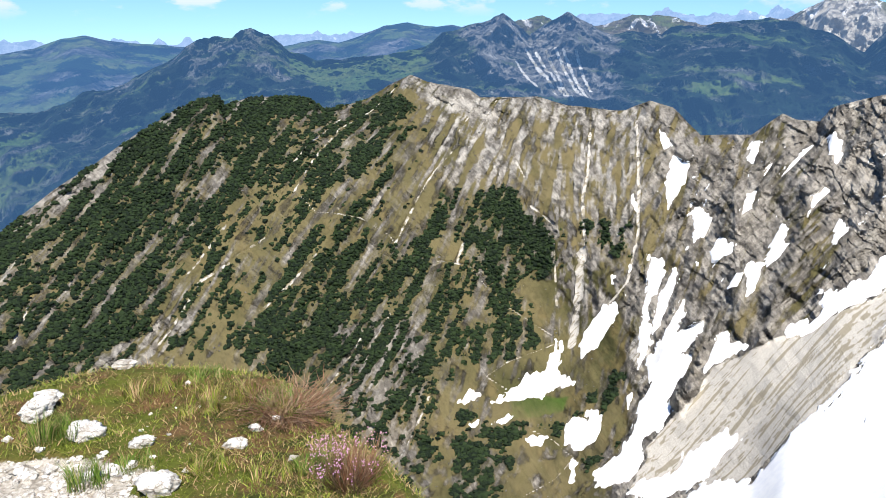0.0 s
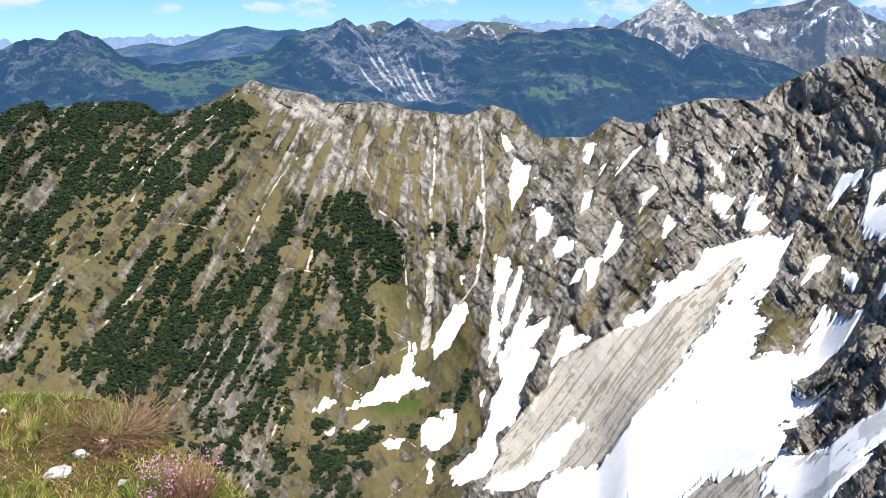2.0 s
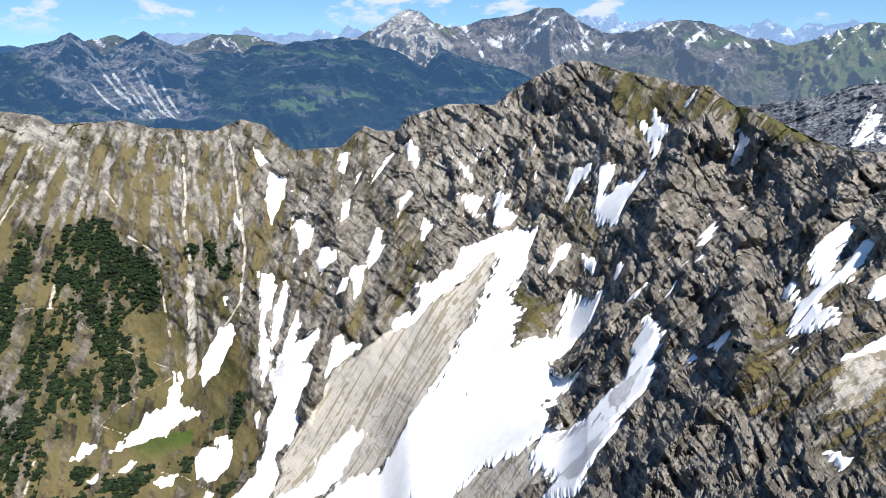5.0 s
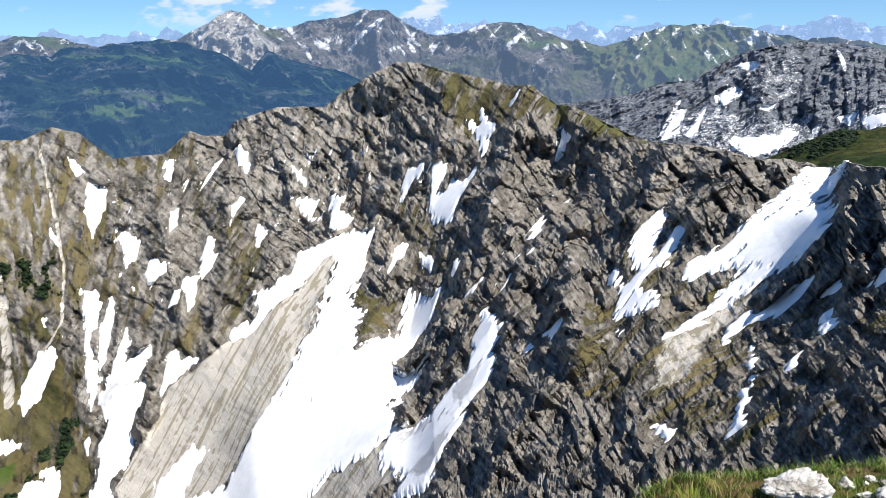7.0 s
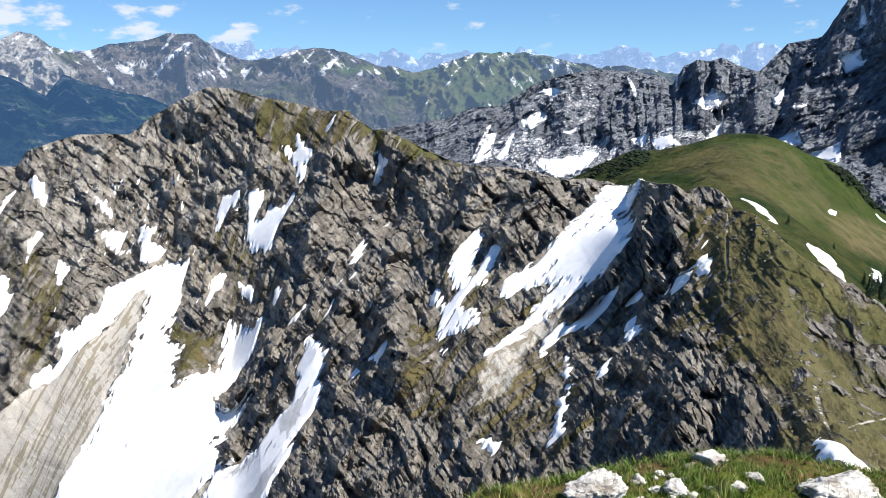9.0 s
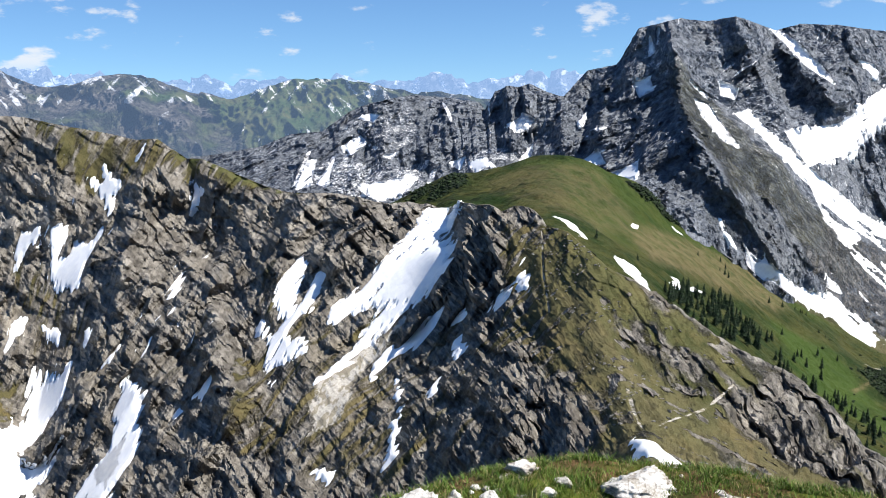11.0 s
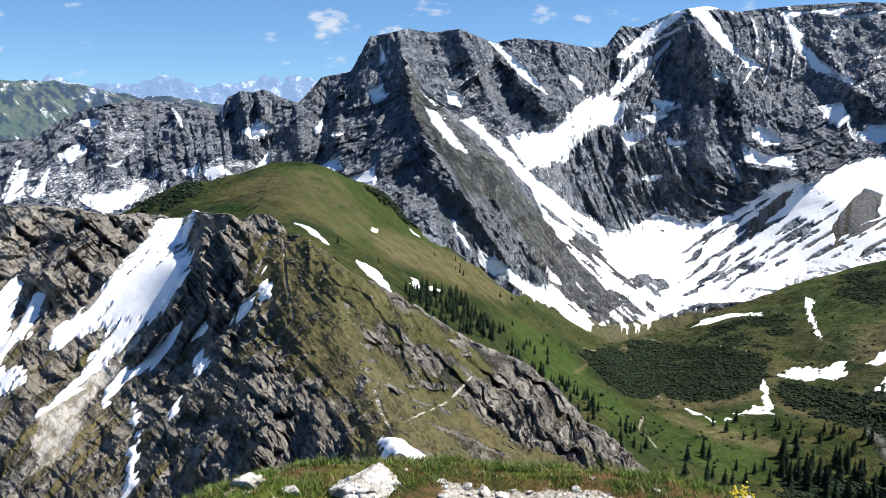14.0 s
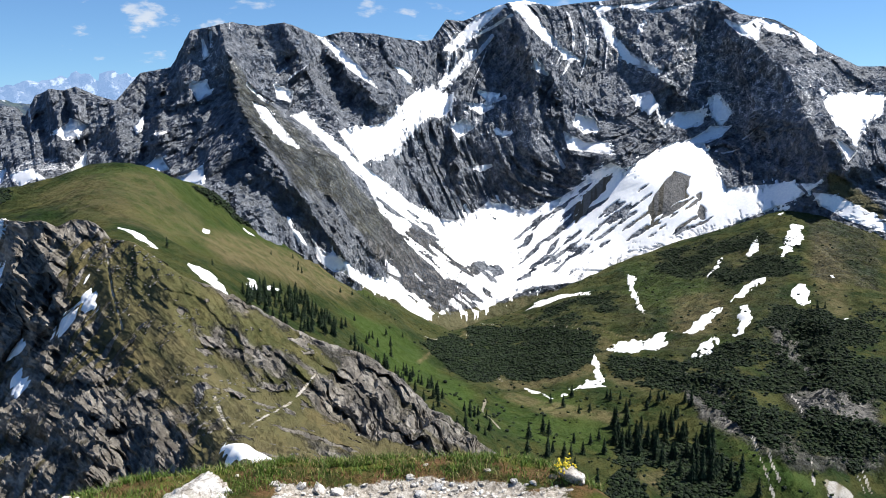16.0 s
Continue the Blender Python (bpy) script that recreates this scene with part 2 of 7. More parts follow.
near_rock = mountain_material("cirque_rock", 2.3, (0.115, 0.105, 0.092), (0.37, 0.342, 0.298), (0.056, 0.055, 0.022), (0.122, 0.104, 0.048), (0.50, 0.468, 0.415), laid=True, snowy=True)
valley_green = mountain_material("alpine_meadow", 6.5, (0.10, 0.10, 0.095), (0.30, 0.285, 0.26), (0.015, 0.031, 0.007), (0.062, 0.064, 0.020), (0.42, 0.40, 0.36), (0.018, 0.028, 0.012))
# rock colours of the wall carry its haze: lightened and shifted to blue
hazed_wall_rock = mountain_material("hazed_wall_rock", 11.0, (0.13, 0.146, 0.174), (0.315, 0.342, 0.385), (0.055, 0.058, 0.028), (0.108, 0.102, 0.055), (0.19, 0.187, 0.182), bump=1.0, snowy=True)
# forest, hills and lowland: blue haze is put into the surface as emission
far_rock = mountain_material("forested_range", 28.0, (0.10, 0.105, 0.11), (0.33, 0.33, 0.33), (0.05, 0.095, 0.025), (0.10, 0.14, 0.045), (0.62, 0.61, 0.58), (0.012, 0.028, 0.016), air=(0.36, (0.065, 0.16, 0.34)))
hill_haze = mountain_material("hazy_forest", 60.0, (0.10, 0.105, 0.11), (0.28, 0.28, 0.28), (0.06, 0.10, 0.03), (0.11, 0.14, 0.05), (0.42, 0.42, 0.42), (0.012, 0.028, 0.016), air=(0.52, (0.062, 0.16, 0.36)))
# snowy and horizon ranges glow pale blue too, in place of real haze
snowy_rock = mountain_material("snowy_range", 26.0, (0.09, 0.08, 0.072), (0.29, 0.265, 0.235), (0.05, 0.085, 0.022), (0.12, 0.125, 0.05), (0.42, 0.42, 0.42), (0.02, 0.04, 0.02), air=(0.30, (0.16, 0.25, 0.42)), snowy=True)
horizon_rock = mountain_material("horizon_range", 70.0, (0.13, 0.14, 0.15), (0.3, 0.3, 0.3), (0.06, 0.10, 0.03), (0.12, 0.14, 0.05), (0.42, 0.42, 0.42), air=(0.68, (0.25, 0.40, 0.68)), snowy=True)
snow_white = plain_material("old_snow", (0.86, 0.87, 0.89), (0.95, 0.95, 0.94), 0.25, 0.6, 0.2, 0.3, 0.3)

# ---- the lie of the land: bearing, distance and height along each line ----
CREST_A = [(-40.93, 470, -146.2), (-35.14, 500, -131.6), (-28.78, 540, -116.7), (-25.26, 570, -98.3), (-22.77, 590, -87.1), (-21.11, 600, -76.4), (-17.99, 620, -59), (-16.33, 630, -51.9), (-14.88, 640, -50), (-14.5, 645, -58), (-12.9, 650, -52.3), (-10.68, 655, -52.6), (-9.01, 660, -55.7), (-7.73, 665, -65.2), (-5.04, 690, -59.3), (-3.48, 710, -49.7), (-2.05, 720, -42.6), (-0.99, 720, -48.5), (1.88, 710, -54.2), (2.65, 700, -60), (6.47, 690, -59.2), (8.38, 680, -64.2), (11.39, 670, -67.4), (12.32, 665, -66.7), (13.94, 655, -58.3)]
CREST_B = [(15.41, 650, -62.6), (16.36, 645, -72.3), (17.32, 640, -81.8), (20.45, 630, -78.6), (22.2, 625, -63.1), (23.06, 620, -66.2), (24.37, 615, -66.2), (24.94, 610, -58), (25.29, 600, -54.7), (26.45, 600, -50.4), (27.97, 585, -44.7), (31, 575, -44.6), (32.45, 570, -33), (34.25, 560, -23.3), (36.01, 550, -15.2), (37.44, 545, -15.7), (39.58, 525, -19.9), (42.01, 500, -23.4), (43.73, 485, -26.9), (45.04, 470, -25.9), (46.78, 450, -35.3), (47.82, 430, -34), (49.75, 410, -39.7), (51.7, 390, -43.7), (53.63, 370, -44.5)]
CREST_C = [(55.91, 350, -42.7), (58.17, 338, -43.2), (60.05, 332, -45.6), (62.58, 322, -43.7), (64.21, 304, -43.2), (65.05, 264, -35.0), (67.13, 240, -32.4), (68.01, 238, -33.9), (68.81, 236, -31.9), (69.81, 230, -31.8), (70.24, 226, -32.2), (71.02, 214, -34.1), (72.52, 190, -31.6), (75.21, 170, -35.5), (78.08, 160, -37.2), (81.8, 148, -40.7), (85.68, 138, -42.8), (87.68, 135, -43.1), (89.68, 128, -44.2), (92.11, 115, -44.4), (94.59, 107, -44.5), (97.09, 95, -42.6), (102.14, 75, -38.5), (118.15, 50, -30.5)]
CREST = CREST_A + CREST_B + CREST_C
MID_A = [(-41.62, 430, -163.2), (-35.8, 450, -150.9), (-29.42, 480, -143.1), (-22.41, 510, -129), (-14.96, 540, -117.3), (-7.22, 570, -112.1), (-2.2, 600, -111.1), (4.64, 580, -115.9), (8.56, 570, -117.4), (13.6, 550, -123.2), (18.05, 545, -119.9), (23.19, 540, -104.7), (26.4, 540, -95.5), (26.52, 530, -100.7), (30.45, 500, -101.4), (33.57, 470, -101), (37.25, 460, -84.9), (41.52, 430, -72), (45.95, 400, -65), (47.85, 388, -68.9), (51.79, 335, -61.4), (55.66, 305, -55.4), (59.46, 282, -52.3), (62.43, 264, -50.0), (65.4, 222, -47.0)]
MID_B = [(68.57, 200, -43.9), (69.61, 192, -42.6), (71.12, 176, -40.0), (73.61, 156, -41.1), (74.26, 145, -38.8), (77.83, 130, -40.9), (83.57, 112, -40.9), (87.58, 105, -41.8), (93.76, 90, -40), (97.1, 80, -37.2), (102.17, 60, -31.9), (118.3, 40, -25.6)]
MID = MID_A + MID_B
FOOT_A = [(-42.34, 390, -175.4), (-36.7, 400, -174), (-30.16, 420, -165.2), (-23.22, 440, -168.7), (-15.62, 470, -172.2), (-7.63, 490, -178.2), (0.61, 500, -180.5), (8.86, 500, -194.4), (13.98, 480, -169.3), (16.78, 450, -170), (20.52, 440, -162.9), (23.76, 430, -150.5), (24.06, 430, -152.4), (27.23, 430, -134), (28.61, 440, -130.4), (32.68, 392, -132.3), (36.01, 362, -145.0), (40.37, 335, -109.2), (43.99, 304, -96.8), (47.08, 280, -91.9), (47.33, 274, -79.4), (49.95, 262, -89.7), (54, 228, -77.2), (58.01, 214, -74.7), (61.84, 202, -67.8)]
FOOT_B = [(65.52, 182, -58.4), (68.98, 162, -48.3), (69.56, 158, -48.6), (73.22, 134, -43.0), (75.06, 112, -39.8), (77.61, 90, -34.4), (83.46, 80, -33.6), (89.58, 75, -34.1), (95.86, 65, -31.5), (102.23, 45, -25.4), (118.46, 30, -19.9)]
FOOT = FOOT_A + FOOT_B
LOW_A = [(-43.39, 280, -154.3), (-37.89, 300, -169.4), (-31.29, 330, -177.5), (-24.32, 340, -190.3), (-16.62, 350, -206.8), (-8.25, 360, -220.4), (0.5, 365, -226.5), (9.23, 365, -224.3), (17.56, 345, -205.2), (22.46, 316, -189.0), (25.2, 300, -169.5), (26.81, 288, -171.7), (35.3, 240, -139.7), (39.36, 214, -122.0), (41.49, 202, -116.9), (46.93, 182, -98.5), (50.14, 160, -92.3), (58.57, 134, -75.3), (66.36, 104, -53.3), (69.48, 92, -42.3), (69.94, 90, -43.3), (74.49, 74, -34.3), (78.62, 52, -21.9), (79.31, 45, -20.6), (89.53, 40, -20)]
LOW_B = [(98, 35, -18.7), (102.31, 25, -14.8), (118.62, 18, -12)]
LOW = LOW_A + LOW_B
HILL_A = [(49.81, 760, -125.8), (57.47, 800, -119.6), (60.42, 800, -113), (62.86, 800, -95), (64.55, 800, -80.9), (65.93, 790, -80.8), (67.93, 780, -76.3), (69.2, 780, -69.9), (70.46, 785, -66.3), (72.02, 790, -66.2), (73.57, 800, -71.4), (75.92, 830, -88.1), (77.49, 860, -102.9), (79.82, 900, -143.9), (79.87, 900, -141.2), (82.03, 920, -167.5), (84.29, 940, -195.5), (87.78, 960, -232.2), (91.36, 1000, -279.4), (93.77, 1010, -304.7), (97.8, 1120, -312.7), (101.73, 1200, -289.8), (105.55, 1260, -265.7), (109.22, 1300, -234.7), (112.74, 1330, -209.4)]
HILL_B = [(116.1, 1350, -183.8), (119.43, 1350, -202.9), (121.62, 1360, -217.3), (128.46, 1400, -256.9)]
HILL = HILL_A + HILL_B
HILLMID = [(49.87, 600, -149.9), (63.02, 650, -103.3), (68.18, 640, -94.5), (71.37, 640, -84.4), (72.01, 640, -87.5), (75.96, 660, -113), (79.54, 690, -141.7), (83.53, 710, -179.3), (85.74, 700, -198.3), (89.69, 700, -235.9), (93.77, 730, -268.7), (97.86, 760, -284.8), (101.9, 770, -280.6), (105.82, 830, -280.7), (109.58, 880, -274), (113.18, 930, -264.6), (116.6, 980, -252.8), (122.05, 1000, -246.5), (128.88, 1000, -252.8)]
HILLLOW = [(49.94, 420, -138.4), (63.41, 440, -114), (71.91, 430, -96.6), (76.03, 420, -113.2), (81.71, 430, -142.8), (85.76, 450, -170.5), (89.62, 480, -204.8), (93.51, 480, -202.1), (95.85, 490, -243.9), (102.12, 530, -273.7), (106.18, 560, -286.3), (113.9, 600, -294.8), (123.11, 680, -310.1), (129.99, 700, -303.3)]
WALLTOP_A = [(47.82, 1700, -133.4), (51.64, 1620, -110.9), (53.51, 1600, -88.4), (55.74, 1580, -81.9), (57.52, 1560, -45.6), (58.94, 1550, -30.6), (61.75, 1540, -16), (64.17, 1530, -20.7), (66.38, 1520, -29.7), (66.75, 1510, -43.2), (67.44, 1490, -9.9), (67.78, 1500, -6.9), (68.2, 1480, -0.1), (69.04, 1490, -2.5), (69.73, 1470, 2.9), (71.06, 1460, -12.4), (72.02, 1450, -19), (73.55, 1440, 23.8), (75.46, 1430, 33), (75.9, 1420, 51.2), (76.75, 1420, 89.6), (78.06, 1420, 96.7), (79.37, 1430, 104.5), (81.05, 1440, 99.4), (82.7, 1450, 107)]
WALLTOP_B = [(84.18, 1460, 93.6), (85.1, 1480, 85.3), (86.52, 1500, 95.4), (88.65, 1540, 94.2), (90.76, 1580, 86), (92.13, 1600, 84.5), (92.48, 1620, 89), (93.43, 1640, 126.6), (94.56, 1660, 124.8), (96.44, 1690, 151.3), (97.56, 1700, 162.6), (98.67, 1710, 166.3), (100.53, 1740, 157.5), (102.37, 1760, 166), (104.54, 1780, 172), (107.74, 1800, 175.7), (110.86, 1800, 166.1), (112.27, 1780, 138.4), (114.28, 1760, 124.4), (115.63, 1740, 101.2), (117.31, 1720, 63.4), (119.26, 1700, 33.8), (120.72, 1700, 33.2), (124.63, 1700, 1.3), (130.11, 1700, -62.3)]
WALLTOP = WALLTOP_A + WALLTOP_B
WALLMID = [(47.82, 1500, -157.7), (53.58, 1430, -140.1), (59.12, 1400, -107.9), (64.41, 1390, -96.1), (67.38, 1340, -84.2), (69.37, 1370, -83.8), (72.02, 1300, -81.8), (76.65, 1240, -52.8), (78.88, 1330, 13.5), (81.18, 1320, -12.3), (84.91, 1350, -21), (88.55, 1400, -30.3), (92.05, 1450, -30.6), (93.03, 1500, -44.7), (97.64, 1530, -46), (101.44, 1560, -46.9), (107.03, 1600, -68.5), (112.36, 1600, -77.2), (117.28, 1560, -44.8), (121.01, 1540, -61.3), (130.46, 1500, -135.2)]
WALLFOOT = [(47.84, 1350, -187.7), (53.66, 1250, -181.1), (59.34, 1220, -182.1), (64.71, 1200, -166.8), (67.34, 1150, -118.6), (69.76, 1180, -158.8), (72.01, 1130, -116.9), (75.53, 1100, -121.1), (77.46, 1050, -93.7), (79.73, 1080, -59.8), (83.2, 1080, -95), (86.26, 1110, -126), (86.77, 1180, -136.9), (89.87, 1260, -164.6), (93.79, 1360, -206.6), (97.71, 1420, -205.7), (101.57, 1430, -176.6), (104.56, 1440, -137.9), (108.96, 1450, -127.2), (111.86, 1450, -153.6), (115.98, 1440, -153.3), (118.6, 1430, -153.8), (121.43, 1430, -176.3), (130.81, 1430, -206.7)]
WALLBASE = [(47.85, 1150, -199.4), (53.73, 1080, -200.9), (64.9, 1000, -184.5), (70.04, 950, -175.4), (72.01, 920, -145.7), (77.49, 930, -108.2), (81.45, 900, -159.3), (83.83, 920, -193.6), (84.27, 950, -207.6), (85.77, 950, -211.7), (87.77, 980, -251.2), (91.35, 1010, -296.9), (93.77, 1030, -325.9), (97.8, 1140, -318.3), (101.74, 1220, -303.4), (105.56, 1290, -281.1), (109.24, 1330, -249.2), (116.14, 1360, -200.8), (121.62, 1370, -219), (131.1, 1370, -258.6)]
F_TOP_A = [(-39.2, 2300, -330.8), (-33.78, 2300, -265.4), (-27.8, 2300, -209.9), (-25.31, 2300, -208.8), (-22.94, 2250, -167.8), (-21.25, 2200, -153.2), (-19.11, 2200, -108.6), (-17.67, 2200, -82.9), (-16.57, 2200, -56.6), (-14.76, 2200, -32), (-13.71, 2200, -40.8), (-12.48, 2200, -11.4), (-11.54, 2200, -32.4), (-10.14, 2250, -69.4), (-8.33, 2300, -101.6), (-6.83, 2300, -102.6), (-3.05, 2350, -91.9), (-1.14, 2400, -71.6), (0.76, 2450, -26.9), (1.89, 2450, -7.2), (4.14, 2450, 13.4), (5.08, 2450, -17.9), (5.84, 2450, -44.6), (6.75, 2480, -14.1), (8.39, 2500, 21)]
F_TOP_B = [(9.7, 2500, -15.5), (11.18, 2500, -39.5), (12.62, 2500, -32.1), (14.43, 2550, -49.2), (15.08, 2600, -26.3), (18.08, 2650, -19.5), (20.73, 2700, -8.7), (22.24, 2700, -21.3), (24.51, 2700, -48.1), (26.41, 2700, -100.9), (27.52, 2700, -40.3), (30.16, 2700, -84.1), (32.41, 2700, -118.8), (37.6, 2700, -203.7), (44.59, 2700, -264.2), (50.03, 2700, -302.9)]
F_TOP = F_TOP_A + F_TOP_B
F_MID = [(-39.85, 1800, -374.6), (-28.19, 1800, -254.9), (-21.52, 1750, -197.3), (-14.29, 1800, -121.1), (-6.9, 1850, -130.1), (-1.18, 1950, -127.5), (4.17, 2000, -119.4), (8.32, 2050, -123), (13.84, 2100, -125.8), (16.87, 2100, -116.5), (22.6, 2200, -124.2), (26.43, 2250, -157.3), (30.24, 2300, -175.9), (37.73, 2300, -262.2), (50.18, 2300, -312.9)]
F_FOOT = [(-40.98, 1250, -398.6), (-28.81, 1250, -276.1), (-21.92, 1250, -219.9), (-14.6, 1300, -179.6), (-7.03, 1350, -166), (4.2, 1500, -188.7), (8.43, 1600, -201), (14.04, 1650, -205), (19.48, 1650, -232.7), (22.58, 1700, -244), (26.48, 1700, -244.1), (37.92, 1700, -283), (50.41, 1700, -292.8)]
R_TOP_A = [(-38.35, 3400, -206), (-33.13, 3400, -149.4), (-27.31, 3400, -94.4), (-25.44, 3400, -77.5), (-23.81, 3400, -45.8), (-22.52, 3400, -37.1), (-21.26, 3400, -58.5), (-18.95, 3400, -75.3), (-16.57, 3400, -88.4), (-13.06, 3400, -113.4), (-9.75, 3400, -84.5), (-8.26, 3400, -68.6), (-6.78, 3400, -82.7), (-5.27, 3400, -55.7), (-3.75, 3400, -20.1), (-2.24, 3400, -3.8), (-0.37, 3400, -26.5), (0.76, 3400, -16.4), (3.02, 3400, -50.2), (5.63, 3400, 2.1), (6.74, 3400, 22.8), (8.24, 3400, -31.5), (10.43, 3400, -22), (12.58, 3400, 8.3), (15.42, 3400, -3.9)]
R_TOP_B = [(15.84, 3300, -13.1), (17.18, 3400, -25.5), (18.84, 3300, -25), (21.86, 3300, -5.2), (22.99, 3250, 25.5), (24.31, 3200, 69.1), (25.24, 3200, 96.9), (25.99, 3200, 88.5), (26.93, 3200, 43.7), (27.87, 3200, 23.1), (29.17, 3250, 39.2), (30.45, 3250, 58.9), (32.26, 3250, 72), (34.05, 3250, 96.8), (35.48, 3250, 83.7), (36.94, 3300, 39.6), (38.38, 3300, 2.5), (40.1, 3300, -2.3), (41.41, 3300, 26.9), (43.03, 3300, 51.2), (44.69, 3300, 24.9), (45.15, 3350, 31.2), (46.64, 3300, -5), (47.79, 3350, -34.1), (47.91, 3350, -24.8)]
R_TOP_C = [(49.69, 3350, -56.1), (51.93, 3350, -13.7), (53.77, 3350, 21.9), (55.97, 3400, 25.7), (58.88, 3400, 5.5), (59.26, 3400, -9.5), (62.17, 3400, -35.8), (62.43, 3400, -26.9), (69.14, 3400, -68), (69.72, 3400, -35.6), (81.2, 3400, -78.7)]
R_TOP = R_TOP_A + R_TOP_B + R_TOP_C
R_FOOT = [(-39.36, 2500, -399.6), (-27.87, 2500, -250.4), (-21.37, 2500, -220.4), (-14.34, 2500, -200.7), (0.73, 2600, -188.5), (17.44, 2600, -187.7), (18.75, 2600, -197), (25.29, 2600, -216.4), (34.03, 2600, -265.8), (41.21, 2600, -259), (47.82, 2600, -249.1), (47.83, 2600, -292.2), (53.62, 2600, -308.1), (62.84, 2600, -299), (69.63, 2600, -287.3), (69.67, 2600, -288.6), (81.35, 2600, -302.7)]
D_TOP_A = [(-37.86, 4700, -58.5), (-27.24, 4700, -90.9), (-17.58, 4700, -95.4), (-6.76, 4700, -76.2), (0.76, 4700, -38.2), (8.23, 4700, -14.6), (10.41, 4700, 18.7), (11.87, 4700, -3), (14.69, 4700, 31.9), (16.59, 4700, 4.1), (16.8, 4700, 1.4), (18.85, 4700, 14.7), (19.14, 4700, 46.9), (20.82, 4700, 17.3), (21.11, 4700, 37.3), (22.62, 4700, 21.5), (37.28, 4700, 69.7), (39, 4700, 82.3), (39.13, 4700, 60.3), (40.4, 4700, 38.4), (40.63, 4700, 74.7), (42.13, 4700, 44.3), (42.43, 4700, 22.7), (45, 4700, 42.7), (47.24, 4700, 5.5)]
D_TOP_B = [(48.16, 4700, 41.8), (49.26, 4700, 30.6), (49.67, 4700, 11.1), (53.4, 4700, 24.4), (55.62, 4700, 8.5), (56.69, 4700, 46.3), (58.88, 4700, -1.8), (61.69, 4700, 14.4), (62.2, 4700, 25.9), (63.05, 4700, 42.3), (63.33, 4700, 56.4), (64.44, 4700, 41.5), (65.12, 4700, 4.2), (66.31, 4700, 11.4), (67.4, 4700, 22.6), (68.97, 4700, 57.8), (69.32, 4700, 45.7), (69.59, 4700, 56.8), (70.49, 4700, 42.8), (71.18, 4700, 20.3), (71.29, 4700, 68.4), (71.64, 4700, 73.7), (72.93, 4700, 45.6), (73.17, 4700, 43.2), (78.8, 4700, -14.5)]
D_TOP_C = [(97.62, 4700, -20.8), (120.81, 4700, 2)]
D_TOP = D_TOP_A + D_TOP_B + D_TOP_C
SUMMIT = [(-180, 3.2, -0.2), (-60, 4.2, -0.05), (-40, 4.2, 0), (-28, 4.1, 0), (-21, 4.15, 0.02), (-14.6, 4.0, 0.02), (-12, 3.85, 0), (-8.7, 3.55, 0), (-7, 3.25, 0), (-3.5, 2.9, 0), (2, 2.5, -0.05), (10, 2.2, -0.1), (45, 2.3, -0.1), (53.5, 3.0, 0), (64, 3.35, 0), (73, 3.6, 0), (85, 3.6, 0), (97, 3.6, 0), (100, 3.55, 0), (102, 3.45, 0), (104.5, 3.3, -0.02), (112, 2.8, -0.1), (180, 3.2, -0.2)]

behind = lambda line, dr, dz: (line[0] + dr, line[1] + dz)

# ---- sheets of land, with the cover on them ----
class Land:
    """A lofted sheet: base places, a normal, and cover attributes that zones and bands set."""

    def __init__(self, lines, counts, bearings):
        self.base = loft(lines, counts, bearings)
        self.h, self.w = self.base.shape[:2]
        self.flat = self.base.reshape(-1, 3)
        self.xy = self.flat[:, :2]
        self.nrm = grid_normals(self.base).reshape(-1, 3)
        self.bearing = np.tile(bearings, self.h)
        self.cover = {}
        self.fore = np.zeros(len(self.flat))
        self.push = np.zeros(len(self.flat))
        self.bare = np.zeros(len(self.flat))

    def get(self, key):
        return self.cover.setdefault(key, np.zeros(len(self.flat)))


def inside(xy, poly):
    """Distance to the outline, positive inside, and the vertices near enough to matter."""
    q = np.array(poly, float)
    lo, hi = q.min(0) - 12, q.max(0) + 12
    near = np.nonzero(((xy > lo) & (xy < hi)).all(1))[0]
    p = xy[near]
    d, odd = np.full(len(p), 1e9), np.zeros(len(p), bool)
    for a, b in zip(q, np.roll(q, -1, 0)):
        e = b - a
        t = np.clip(((p - a) @ e) / (e @ e + 1e-9), 0, 1)
        d = np.minimum(d, np.hypot(*(p - a - t[:, None] * e).T))
        if a[1] != b[1]:
            odd ^= ((a[1] > p[:, 1]) != (b[1] > p[:, 1])) & (p[:, 0] < a[0] + (p[:, 1] - a[1]) / (b[1] - a[1]) * e[0])
    return near, np.where(odd, d, -d)


def zone(land, key, value, poly, soft):
    near, d = inside(land.xy, poly)
    wob = gnoise(land.flat[near] / (soft * 2.2)) * soft
    m = smooth(d + wob, -soft, soft)
    field = land.bare if key == "bare" else land.get(key)
    field[near] += (value - field[near]) * m


def band(land, key, value, width, line):
    q = np.array(line, float)
    d = np.full(len(land.xy), 1e9)
    near = np.nonzero(((land.xy > q.min(0) - 40) & (land.xy < q.max(0) + 40)).all(1))[0]
    p = land.xy[near]
    wob = gnoise(land.flat[near] / 9.0) * width * 0.9
    dd = np.full(len(p), 1e9)
    for a, b in zip(q[:-1], q[1:]):
        e = b - a
        t = np.clip(((p - a) @ e) / (e @ e + 1e-9), 0, 1)
        dd = np.minimum(dd, np.hypot(*(p - a - t[:, None] * e).T))
    m = smooth(-(dd + wob), -width * 1.7, -width * 0.5) * (0.55 + 0.45 * smooth(fbm(land.flat[near] / 7.0, 3), -0.25, 0.15))
    field = land.get(key)
    field[near] = np.maximum(field[near], value * m)
    land.get("trodden")[near] = np.maximum(land.get("trodden")[near], m)


